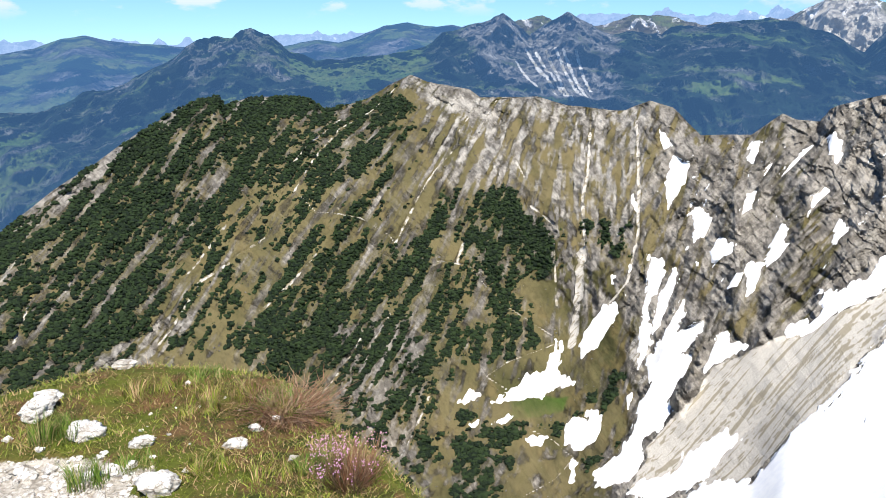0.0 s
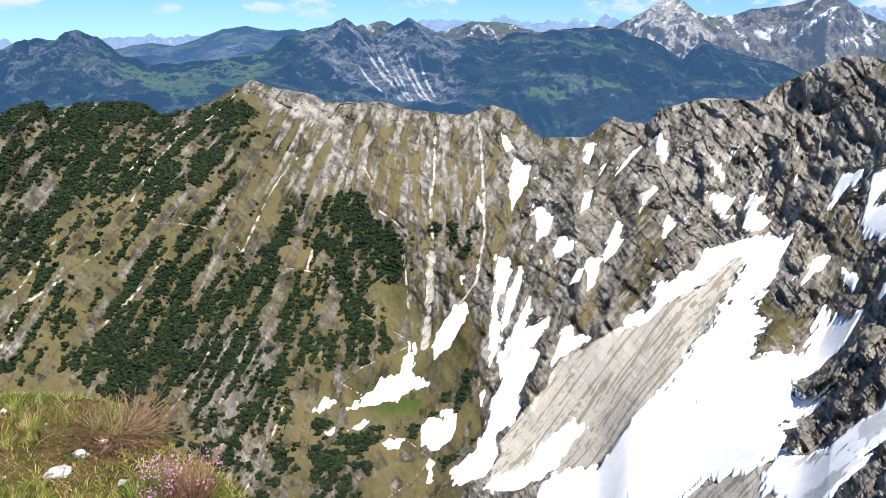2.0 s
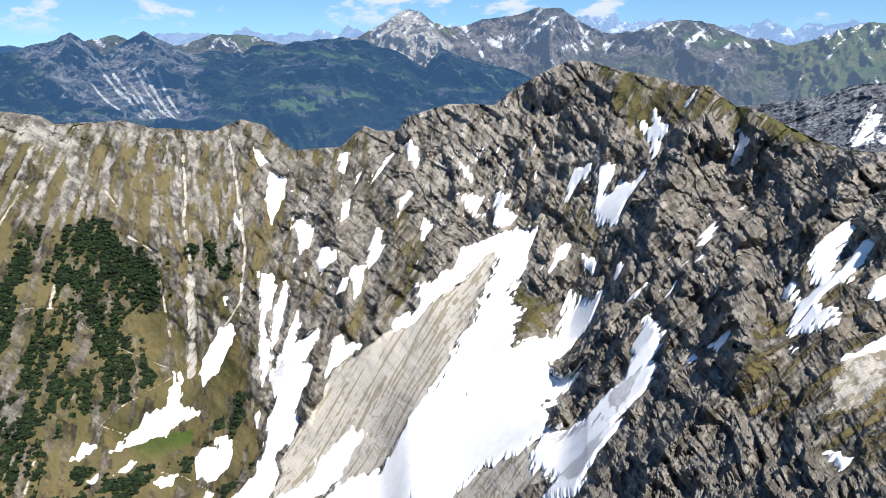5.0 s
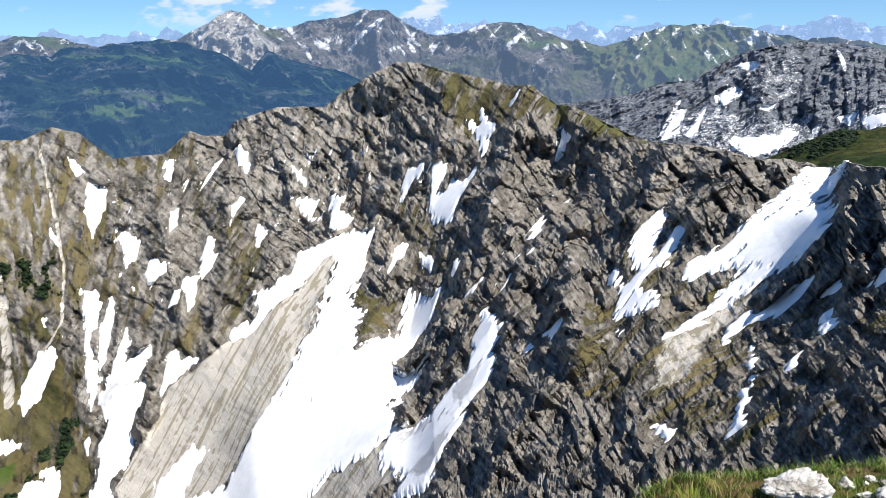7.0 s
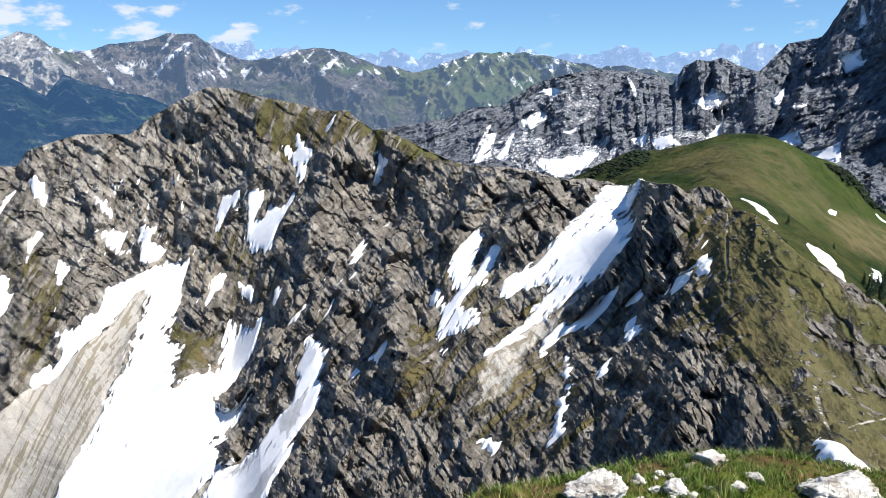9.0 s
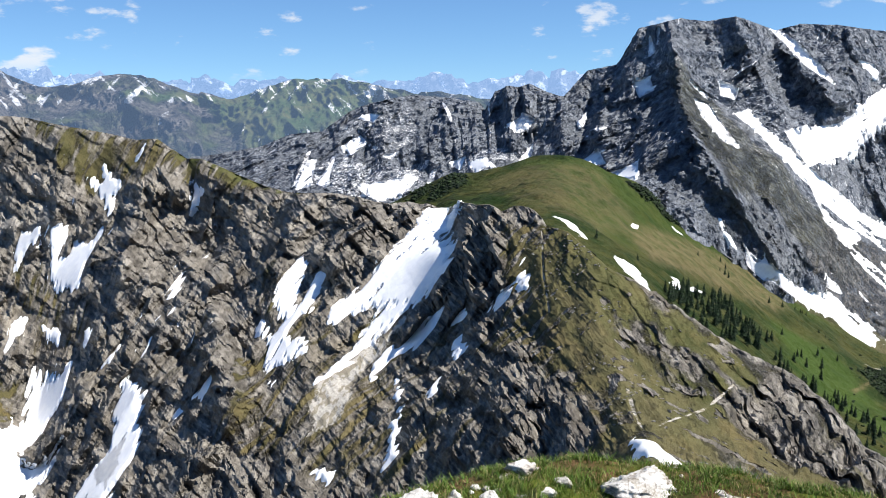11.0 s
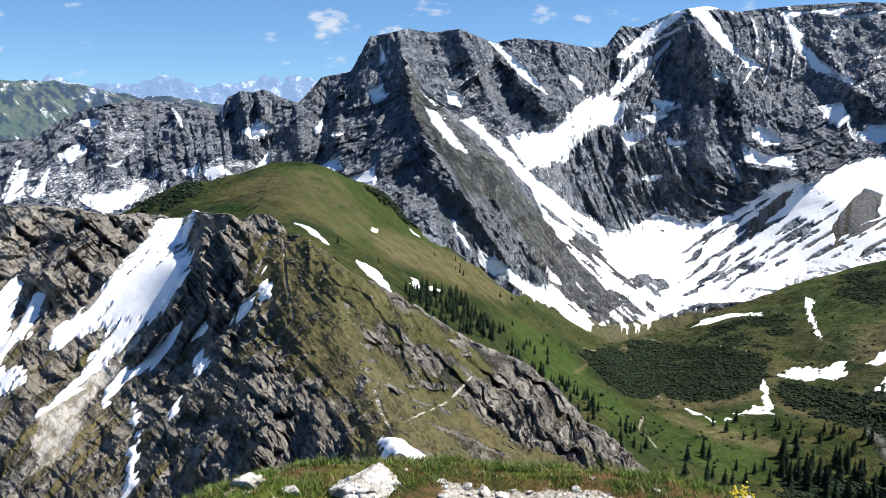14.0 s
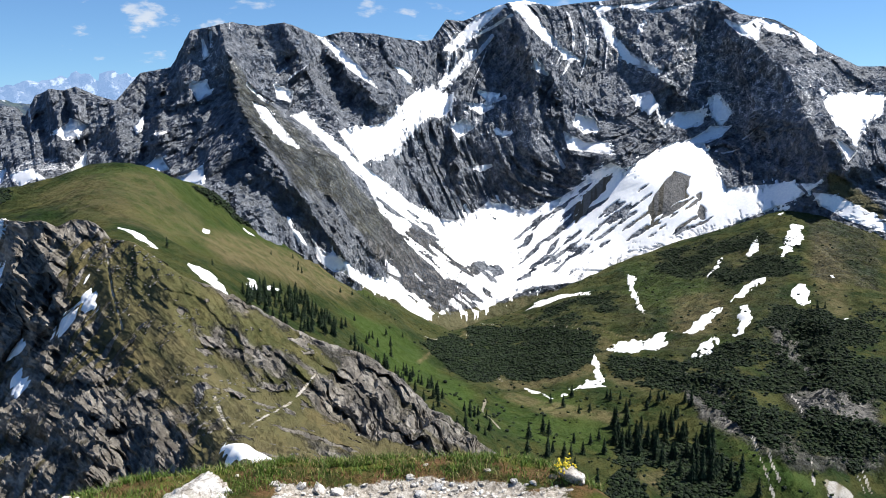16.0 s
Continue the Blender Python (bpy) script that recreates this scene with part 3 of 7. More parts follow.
def spur(land, share, width, line):
    """A buttress that stands out from the slope along a line, by a share of its distance from the summit."""
    q = np.array(line, float)
    near = np.nonzero(((land.xy > q.min(0) - 3 * width) & (land.xy < q.max(0) + 3 * width)).all(1))[0]
    p = land.xy[near]
    dd = np.full(len(p), 1e9)
    for a, b in zip(q[:-1], q[1:]):
        e = b - a
        t = np.clip(((p - a) @ e) / (e @ e + 1e-9), 0, 1)
        dd = np.minimum(dd, np.hypot(*(p - a - t[:, None] * e).T))
    dd = np.abs(dd + gnoise(land.flat[near] / (width * 0.8)) * width * 0.12)
    land.fore[near] = np.maximum(land.fore[near], share * np.exp(-dd / width))


def rib(land, height, steep, gentle, line):
    """A rib that runs down the face, its north side steep and its sunny side gentle: a line of bearings and rises in degrees, from the top down."""
    q = np.array(line, float)
    rise = np.degrees(np.arctan2(land.flat[:, 2] - EYE, np.linalg.norm(land.xy, axis=1)))
    p = np.stack([land.bearing, rise], 1)
    near = np.nonzero(((p > q.min(0) - 3 * gentle) & (p < q.max(0) + 3 * gentle)).all(1))[0]
    p = p[near] + np.stack([gnoise(land.flat[near] / 9.0), gnoise(land.flat[near] / 9.0 + 50)], 1) * 0.35 + np.stack([gnoise(land.flat[near] / 27.0 + 9), gnoise(land.flat[near] / 27.0 + 70)], 1) * 0.6
    best, push, total = np.full(len(p), 1e9), np.zeros(len(p)), len(q) - 1
    for k, (a, b) in enumerate(zip(q[:-1], q[1:])):
        e = b - a
        t = np.clip(((p - a) @ e) / (e @ e + 1e-9), 0, 1)
        off = p - a - t[:, None] * e
        d = np.hypot(*off.T)
        side = off @ (np.array([e[1], -e[0]]) * np.sign(-e[1] + 1e-9))
        along = (k + t) / total
        lift = height * np.exp(-d / np.where(side > 0, steep, gentle)) * smooth(along, -0.05, 0.2) * smooth(1 - along, -0.05, 0.2)
        nearer = d < best
        best, push = np.where(nearer, d, best), np.where(nearer, lift, push)
    land.push[near] = np.maximum(land.push[near], push * np.clip(np.linalg.norm(land.xy[near], axis=1) / 300, 0.2, 1))


SNOWFIELDS = []


def snow(land, poly):
    SNOWFIELDS.append((land, poly))


bear = np.concatenate([np.linspace(-40, -29, 60, endpoint=False), np.linspace(-29, 24, 500, endpoint=False), np.linspace(24, 76, 880, endpoint=False), np.linspace(76, 112, 320)])
C, M, F, N = on_line(CREST, bear), on_line(MID, bear, 0.7), on_line(FOOT, bear, 0.7), on_line(LOW, bear, 0.7)
O = (np.full(len(bear), 6.0), np.full(len(bear), -3.5))
cirque = Land([O, (N[0] * 0.45, N[1] * 0.62 - 4), N, F, M, C, behind(C, 18, -9), behind(C, 160, -130)], [4, 36, 100, 105, 105, 4, 10], bear)
crest_row = 4 + 36 + 100 + 105 + 105
bear = np.linspace(49, 128, 620)
H, HM, HL = on_line(HILL, bear, 0.3), on_line(HILLMID, bear, 1.2), on_line(HILLLOW, bear, 1.2)
valley = Land([behind(HL, -150, -60), HL, HM, H, behind(H, 50, -12), behind(H, 220, -60)], [6, 80, 90, 6, 10], bear)
bear = np.linspace(47, 130, 1250)
WT, WM, WF, WB = on_line(WALLTOP, bear), on_line(WALLMID, bear, 0.6), on_line(WALLFOOT, bear, 0.6), on_line(WALLBASE, bear, 0.6)
wall = Land([behind(WB, -120, -60), WB, WF, WM, WT, behind(WT, 40, -20), behind(WT, 300, -200)], [5, 90, 80, 85, 4, 8], bear)
bear = np.linspace(-38, 60, 1100)
A, B, G = (on_line(l, bear) for l in (F_TOP, F_MID, F_FOOT))
range1 = Land([behind(G, -200, -120), G, B, A, behind(A, 100, -40), behind(A, 500, -300)], [4, 50, 90, 4, 6], bear)
def far_land(first, last, count):
    b = np.linspace(first, last, count)
    t, f = on_line(R_TOP, b), on_line(R_FOOT, b)
    return Land([behind(f, -200, -120), f, t, behind(t, 100, -40), behind(t, 500, -300)], [4, 110, 4, 6], b)


range2 = far_land(3.0, 80.0, 1000)
hills = far_land(-38.0, 3.0, 260)
cirque.get("grass")[:] = 0.16
valley.get("grass")[:] = 0.97
wall.get("grass")[:] = 0.05
range1.get("grass")[:] = 0.55
range1.get("wood")[:] = 0.64
range2.get("grass")[:] = 0.45
for land in (cirque, valley, wall, range1, range2, hills):
    for key in ("pine", "scree", "wood", "trodden", "meadow", "straw", "snow", "pale"):
        land.get(key)

# ---- meadow, dwarf pine, scree and paths ----
zone(cirque, "grass", 0.72, [(-308, 361), (-260, 474), (-175, 607), (-28.9, 718), (-9.9, 700), (-9.4, 609), (47.6, 588), (82.3, 541), (85.1, 502), (116.1, 467), (79, 340), (-237, 256)], 15)
zone(cirque, "grass", 0.54, [(-19.4, 711), (140, 651), (156, 629), (136, 513), (111, 491), (83.2, 516), (47.6, 588), (-9.4, 609)], 12)
zone(cirque, "grass", 0.5, [(158, 636), (194, 609), (235, 580), (183.2, 398.4), (152, 414), (130, 500)], 10)
zone(cirque, "grass", 0.5, [(-77.8, 477), (-16.3, 498), (-8.8, 441), (-13.5, 361), (-38.3, 396), (-60, 434)], 8)
zone(cirque, "grass", 0.45, [(-170, 441), (-151, 452), (-147, 411), (-183, 377), (-176, 412)], 5)
zone(cirque, "grass", 0.33, [(-43, 708), (-25.7, 719), (32.3, 699), (136, 654), (128, 631), (52.5, 654), (-9.8, 684)], 5)
zone(cirque, "grass", 0.62, [(331, 433), (335, 390), (333, 333), (324, 301), (307.3, 257.4), (300.7, 251.1), (314.7, 290.7), (318.5, 323.4), (304, 350.8), (319.4, 394.2)], 6)
zone(cirque, "grass", 0.9, [(331, 323), (326, 304), (297, 216), (295.4, 217.5), (308.5, 260.5), (320, 294)], 4)
zone(cirque, "grass", 0.5, [(206.2, 178.4), (211.4, 154.6), (201.6, 136.6), (179.7, 128.5), (165, 138.5), (178.6, 153.6)], 5)
zone(cirque, "grass", 0.78, [(210, 74.7), (187.7, 61.1), (148, 26.1), (136, 7.7), (129, 10.6), (114.1, 13.3), (74.5, 10.6), (67.2, 12.6), (103.8, 25), (142.6, 44.1), (165.7, 57), (189.6, 66.7)], 4)
zone(cirque, "grass", 0.78, [(200.5, 68.5), (164.1, 43.4), (146, 21.1), (135, 5.5), (94.3, -11.7), (68.9, -9.6), (44.1, 7.4), (61.9, 12.8), (107.9, 28), (138.7, 44.2), (164.3, 57.3)], 4)
zone(cirque, "grass", 0.22, [(122, 12.8), (135, 6.4), (124, -1.1), (94.3, -11.7), (82.9, -5.4), (94.1, 4.7), (106.2, 11.3)], 3)
zone(cirque, "grass", 0.3, [(137.9, 35.3), (137, 26.4), (124, 14.7), (113.7, 14.4), (118.4, 22.4)], 3)
zone(cirque, "grass", 0.3, [(136.8, 43.6), (123.9, 35.4), (96.1, 21), (66.8, 13.8), (97.2, 25.5)], 3)
zone(cirque, "pine", 0.77, [(-308, 361), (-260, 474), (-216, 560), (-177, 604), (-160, 625), (-103.4, 652), (-80.7, 659), (-42.6, 697), (-21.2, 679), (-36, 649), (-57.1, 578), (-86.5, 561), (-119.4, 553), (-149, 502), (-167, 442), (-181, 378), (-189, 276), (-279, 312)], 8)
zone(cirque, "pine", 1, [(-194, 586), (-177, 604), (-160, 625), (-103.4, 652), (-80.7, 659), (-78.7, 639), (-110, 621), (-157, 608), (-173, 579), (-214, 533)], 4)
zone(cirque, "pine", 0.46, [(-119.4, 553), (-57.1, 578), (-36, 649), (-18.9, 681), (-19.9, 609), (-32.4, 551), (-69, 533), (-108.4, 501), (-143, 430), (-158, 431), (-146, 504)], 8)
zone(cirque, "pine", 0.7, [(-108.8, 504), (-69, 533), (-24.8, 553), (7, 590), (47.2, 583), (57.3, 560), (75.5, 549), (77.5, 531), (54.6, 526), (62.4, 492), (39.4, 472), (15.1, 469), (-2.2, 442), (-60, 434), (-71.2, 422), (-116.8, 436), (-126, 449)], 6)
zone(cirque, "pine", 0.52, [(-76.9, 469), (-2.1, 458), (4, 419), (-13.5, 361), (-40.8, 357), (-69.2, 406)], 6)
zone(cirque, "pine", 0.95, [(19, 561), (37.6, 556), (42.6, 532), (22.9, 531)], 2)
zone(cirque, "pine", 0.95, [(47.2, 555), (55.4, 561), (74.3, 548), (75, 536), (66.7, 527), (48.6, 537)], 2)
zone(cirque, "pine", 0.75, [(23.1, 585), (50.3, 581), (51.5, 561), (37.3, 552), (26.1, 562)], 2)
zone(cirque, "pine", 0.62, [(-16.7, 523), (17.2, 532), (30.9, 505), (32.4, 471), (-2.1, 466), (-22.9, 479)], 3)
zone(cirque, "pine", 0.55, [(93.8, 544), (125, 532), (121, 508), (95, 524)], 3)
zone(cirque, "pine", 0.62, [(54.3, 421), (98.3, 443), (106.4, 428), (92.3, 420), (70.1, 408)], 3)
zone(cirque, "pine", 0.8, [(5.6, 432), (56.3, 433), (40.7, 411), (12.3, 413)], 3)
zone(cirque, "pine", 0.7, [(67.6, 389), (93.6, 387), (87.4, 377), (68.1, 377)], 3)
zone(cirque, "pine", 0.85, [(18.9, 409), (34.5, 409), (34.1, 386), (18.4, 392)], 3)
zone(cirque, "pine", 0.75, [(4, 419), (31, 401), (27.8, 357), (3.1, 359)], 3)
zone(cirque, "pine", 0.05, [(-9.3, 554), (12.3, 558), (11.7, 537), (-9.2, 539)], 3)
zone(cirque, "pine", 0, [(54.6, 526), (80.3, 523), (88.8, 480), (71.1, 450), (24.2, 445), (25, 462), (61.4, 483)], 3)
zone(cirque, "pine", 0, [(14.4, 448), (71.1, 450), (70.9, 425), (20, 426)], 2)
zone(cirque, "meadow", 1, [(38.7, 441), (57.5, 447), (71.9, 444), (68.9, 434), (45.7, 428), (37.8, 429)], 1.5)
zone(cirque, "scree", 0.95, [(251.3, 395.5), (228.1, 380.8), (206.9, 357.8), (182.3, 339.1), (163.5, 324.1), (146.1, 318.3), (129.7, 312.8), (116.2, 325.2), (108, 347.2), (84.9, 346), (107.6, 383), (128.1, 389.3), (139.1, 400.3), (170, 394), (182.9, 384.7), (205, 383), (231.8, 393.4)], 4)
zone(cirque, "scree", 0.95, [(121.8, 250.2), (140.4, 248.2), (158.2, 230.9), (159.9, 202.7), (149.9, 197.7), (141.4, 206.1), (133.9, 214.7)], 4)
zone(cirque, "scree", 0.55, [(115.9, 455), (121, 427), (110.2, 413), (103.1, 423), (104.2, 452)], 3)
zone(cirque, "scree", 0.7, [(178.5, 126.4), (195.1, 120.8), (205, 112.7), (203.6, 109.7), (181.1, 113), (159, 105.2), (153.3, 113.7), (168.1, 121.8)], 4)
zone(valley, "wood", 0.75, [(965, -84.2), (1049, -144), (929, -201), (892, -226), (818, -201), (775, -152), (787, -108.6), (849, -86.3)], 10)
zone(valley, "wood", 0.7, [(834, -19.4), (1001, -66), (806, -99.5), (729, -74.3), (805, -41.6)], 8)
zone(valley, "wood", 0.5, [(1073, -124), (1092, -196), (1074, -300), (901, -257), (946, -198)], 8)
zone(valley, "wood", 0.75, [(913, -436), (896, -487), (794, -500), (622, -401), (660, -388), (700, -356), (798, -385)], 12)
zone(valley, "wood", 0.7, [(815, -219), (776, -277), (715, -326), (682, -307), (729, -251), (782, -210)], 8)
zone(valley, "wood", 0.62, [(722, -286), (681, -312), (606, -331), (590, -305), (642, -280)], 8)
zone(valley, "wood", 0.5, [(1217, -356), (1184, -539), (1072, -553), (999, -510), (1004, -425), (1093, -329)], 10)
zone(valley, "wood", 0.62, [(817, 196), (859, 176), (898, 143), (870, 156), (800, 175)], 6)
zone(valley, "wood", 0.7, [(644, 334), (709, 355), (722, 339), (711, 320), (667, 306), (649, 322)], 5)
zone(valley, "grass", 0.45, [(741, -265), (681, -312), (613, -335), (629, -405), (591, -383), (583, -302), (643, -257)], 10)
zone(valley, "grass", 0.6, [(1199, -605), (1158, -713), (917, -572), (964, -501)], 12)
zone(wall, "grass", 0.34, [(994, 232), (1079, 217), (1006, 177), (1073, 47.6), (979, 70.8), (923, 116.6), (892, 154)], 10)
zone(wall, "grass", 0.3, [(1117, 187), (1110, 106.5), (1170, 19.3), (1171, -44.7), (1096, -11.2), (1061, 47.3), (1056, 130)], 8)
zone(wall, "grass", 0.72, [(1289, -686), (1211, -741), (1185, -728), (1256, -667)], 8)
zone(wall, "grass", 0.9, [(1016, 45.9), (1073, -40.6), (1165, -159), (1229, -299), (1198, -292), (1037, -68.4), (972, 44.5)], 8)
zone(wall, "scree", 0.9, [(1332, -283), (1380, -307), (1388, -366), (1355, -353), (1350, -324), (1322, -291)], 5)
zone(wall, "scree", 0.9, [(1308, -380), (1369, -461), (1358, -501), (1278, -490), (1289, -402)], 5)
zone(wall, "scree", 0.6, [(1085, 48), (1195, 3.3), (1201, -79.4), (1170, -102), (1087, -56.4), (1060, 4.1)], 10)
zone(wall, "bare", 1, [(1329, -285), (1379, -307), (1388, -366), (1355, -353), (1349, -326), (1319, -292)], 9)
zone(wall, "bare", 1, [(1324, -402), (1364, -459), (1354, -497), (1317, -476), (1313, -454), (1298, -425), (1295, -404)], 9)
zone(wall, "bare", 1, [(1325, -482), (1329, -502), (1280, -492), (1281, -478)], 9)
zone(wall, "bare", 1, [(1301, -365), (1324, -391), (1318, -395), (1299, -376)], 9)
zone(wall, "bare", 1, [(1283, -182), (1343, -215), (1348, -243), (1281, -194)], 9)
zone(wall, "bare", 1, [(1267, -215), (1333, -274), (1328, -284), (1272, -241)], 9)
zone(wall, "bare", 1, [(1247, -137), (1265, -160), (1229, -166), (1202, -137)], 9)
zone(wall, "bare", 1, [(1292, -321), (1317, -347), (1316, -354), (1287, -327)], 9)
zone(wall, "bare", 1, [(1294, -344), (1319, -369), (1317, -374), (1293, -353)], 9)
zone(wall, "bare", 1, [(1249, -241), (1293, -276), (1288, -282), (1247, -251)], 9)
zone(wall, "bare", 1, [(1379, -158), (1389, -171), (1366, -170)], 9)
zone(wall, "bare", 1, [(1228, -98.3), (1268, -137), (1231, -142), (1204, -113.4)], 9)
zone(wall, "bare", 1, [(1208, -165), (1251, -206), (1243, -222), (1210, -187)], 9)
zone(wall, "bare", 1, [(1277, -295), (1307, -315), (1303, -320), (1274, -301)], 9)
zone(range1, "pale", 0.25, [(143, 2407), (193, 2442), (365, 2473), (446, 2415), (353, 1817), (257, 1742), (188, 1887)], 30)
zone(range1, "wood", 0.1, [(32.4, 2448), (177, 2444), (365, 2473), (485, 2452), (380, 1771), (257, 1742), (140, 1759)], 40)
zone(range1, "grass", 0.2, [(32.4, 2448), (177, 2444), (365, 2473), (485, 2452), (380, 1771), (257, 1742), (140, 1759)], 40)
zone(range1, "grass", 1, [(-396, 2216), (-273, 2284), (-47.9, 2398), (-56.7, 2102), (-125, 1852), (-193, 1587), (-269, 1819)], 30)
zone(range1, "wood", 0.2, [(-396, 2216), (-273, 2284), (-47.9, 2398), (-56.7, 2102), (-125, 1852), (-193, 1587), (-269, 1819)], 30)
zone(range1, "wood", 0.35, [(-620, 2081), (-475, 2148), (-333, 2276), (-337, 1792), (-464, 1939), (-540, 1787)], 30)
zone(range1, "wood", 0.2, [(491, 1844), (553, 1871), (717, 2021), (810, 1983), (607, 1789)], 25)
zone(range1, "wood", 0.4, [(676, 2511), (956, 2525), (1022, 2499), (744, 2186), (644, 2277)], 25)
zone(range1, "wood", 0.3, [(-1101, 1832), (-905, 1851), (-620, 1364), (-578, 1147), (-815, 1324)], 25)
zone(valley, "wood", 0.55, [(801, -274), (881, -428), (882, -551), (567, -370), (564, -329), (610, -305), (662, -288), (714, -256)], 15)
zone(valley, "wood", 0.66, [(636, -178), (615, -251), (550, -265), (527, -141)], 8)
zone(cirque, "pale", 0.52, [(-47.4, 703), (-25.6, 719), (32.3, 699), (136, 654), (176, 624), (148, 553), (121, 507), (82.3, 541), (47.6, 588), (-1, 608), (-18.6, 659)], 8)
zone(cirque, "pale", 0.35, [(158, 636), (240, 574), (216.2, 462.6), (179.2, 403.4), (149.1, 405.2), (129, 496)], 8)
zone(cirque, "pale", 0.35, [(-78.8, 485), (-9.1, 498), (-8, 362), (-40.8, 357), (-89.8, 423)], 8)
zone(cirque, "pale", 0.45, [(-191, 377), (-172, 447), (-137, 508), (-110.9, 520), (-143, 430), (-166, 382)], 6)
zone(cirque, "pale", 1, [(-275, 441), (-255, 486), (-244, 483), (-240, 428)], 4)
zone(cirque, "pale", 0.4, [(257, 554), (313, 466), (291.1, 374.9), (259.6, 379.9), (204.4, 408.7)], 8)
zone(cirque, "pale", 0.1, [(125, 13.1), (135, 6.4), (90.9, -12.7), (75.2, -4.9), (106.2, 11.3)], 4)
zone(range2, "grass", 0.05, [(1202, 2941), (1296, 2947), (1365, 2894), (1421, 2867), (1447, 2648), (1245, 2507), (1143, 2598)], 60)
zone(range2, "pale", 1, [(1202, 2941), (1296, 2947), (1365, 2894), (1421, 2867), (1447, 2648), (1245, 2507), (1143, 2598)], 60)
zone(range2, "snow", 0.08, [(1248, 2889), (1365, 2894), (1421, 2773), (1261, 2538), (1189, 2654)], 60)
zone(range2, "grass", 0.2, [(1546, 2835), (1819, 2693), (2059, 2567), (1669, 2323), (1470, 2530)], 60)
zone(cirque, "meadow", 0.55, [(331, 323), (326, 304), (297, 216), (295.4, 217.5), (308.5, 260.5), (320, 294)], 4)
zone(cirque, "meadow", 0.25, [(210, 74.7), (187.7, 61.1), (148, 26.1), (136, 7.7), (129, 10.6), (114.1, 13.3), (74.5, 10.6), (67.2, 12.6), (103.8, 25), (142.6, 44.1), (165.7, 57), (189.6, 66.7)], 6)
zone(wall, "thin_south", 0.75, [(1237, -160), (1370, -215), (1383, -303), (1359, -373), (1300, -387), (1275, -317), (1231, -246)], 20)
zone(wall, "thin_south", 0.6, [(1304, -360), (1349, -408), (1333, -516), (1262, -493), (1275, -399)], 20)
zone(wall, "thin_north", 0.85, [(1217, 43.9), (1279, -49.3), (1247, -144), (1138, -123), (1073, -40.6), (1075, 11.3)], 20)
zone(valley, "grass", 0.66, [(1199, -317), (1162, -554), (873, -450), (781, -337), (798, -284), (888, -237)], 12)
zone(valley, "grass", 0.7, [(1061, -107.6), (1139, -237), (1088, -304), (888, -237), (738, -156), (741, -91.6)], 12)
zone(wall, "grass", 0.5, [(1355, 276), (1351, 249), (1296, 189), (1171, 109.1), (1217, 14.9), (1215, -52.4), (1108, -9.4), (1087, 58.3), (1022, 124), (1107, 192)], 10)
zone(wall, "scree", 0.3, [(1351, 266), (1341, 212), (1171, 109.1), (1204, 31.2), (1123, 60), (1058, 128), (1133, 196)], 12)
zone(valley, "grass", 0.15, [(859, -409), (842, -472), (668, -382), (677, -368), (728, -367), (790, -382)], 8)
zone(valley, "grass", 0.15, [(785, -276), (751, -297), (667, -300), (638, -279), (691, -260)], 6)
zone(valley, "wood", 0.85, [(1032, -85.4), (1008, -158), (912, -215), (868, -217), (803, -162), (807, -105), (855, -80.4)], 6)
zone(valley, "wood", 0.85, [(849, -219), (813, -262), (778, -307), (741, -278), (777, -235)], 5)
zone(cirque, "thin", 0.62, [(291.1, 198.1), (272.6, 131.4), (213.2, 103.3), (199, 122.3), (171.3, 128.9), (181.2, 155.1), (247.7, 202.6)], 6)
zone(cirque, "thin", 0.4, [(292.4, 268.5), (285.1, 157), (207.7, 112.4), (170, 122.6), (195.8, 178.6)], 8)
zone(range2, "grass", 1.1, [(2050, 2257), (2567, 2153), (2825, 1892), (2925, 1733), (2759, 1644), (2271, 1544), (2219, 1775), (2414, 2153)], 50)
zone(cirque, "grass", 0.47, [(198.8, 72.1), (167.7, 59.1), (150, 48.8), (126.7, 37), (105.4, 26.2), (84.9, 18.4), (87.9, 17.1), (110.9, 25.8), (130.6, 35.9), (152.4, 47.1), (170.6, 56.8), (192.2, 67.2)], 2.5)
zone(cirque, "pale", 0.5, [(198.8, 72.1), (167.7, 59.1), (150, 48.8), (126.7, 37), (105.4, 26.2), (84.9, 18.4), (87.9, 17.1), (110.9, 25.8), (130.6, 35.9), (152.4, 47.1), (170.6, 56.8), (192.2, 67.2)], 2.5)
zone(cirque, "grass", 0.52, [(143.8, 37.4), (140, 28.3), (128, 18.7), (113.4, 12.5), (112.2, 16.4), (125, 25.4), (133, 32.9)], 3)
zone(cirque, "grass", 0.55, [(169.2, 53.3), (154.7, 43.4), (143.8, 37.4), (147.5, 42.3), (161.4, 51.1)], 3)
zone(cirque, "grass", 0.38, [(263.2, 210.6), (219.9, 144), (190.4, 103.5), (129.9, 74.5), (163.3, 135.9)], 5)
zone(cirque, "grass", 0.32, [(168.5, 62), (141.2, 43.6), (100.5, 24.3), (73.3, 18.2), (102.2, 33.2), (140.4, 52)], 4)
zone(cirque, "grass", 0.36, [(194.7, 126.6), (187.9, 88.7), (140.3, 55.1), (107, 45), (124.4, 73.3), (152.8, 106.2)], 6)
band(cirque, "scree", 0.8, 0.42, [(-97.1, 554), (-85, 546), (-55.5, 554), (-36.3, 551), (-30.3, 544), (-9.2, 539), (17.4, 536), (35.2, 516), (56.3, 504), (74.9, 492)])
band(cirque, "scree", 0.8, 0.42, [(74.9, 492), (39.4, 472), (24.9, 459), (34.6, 452)])
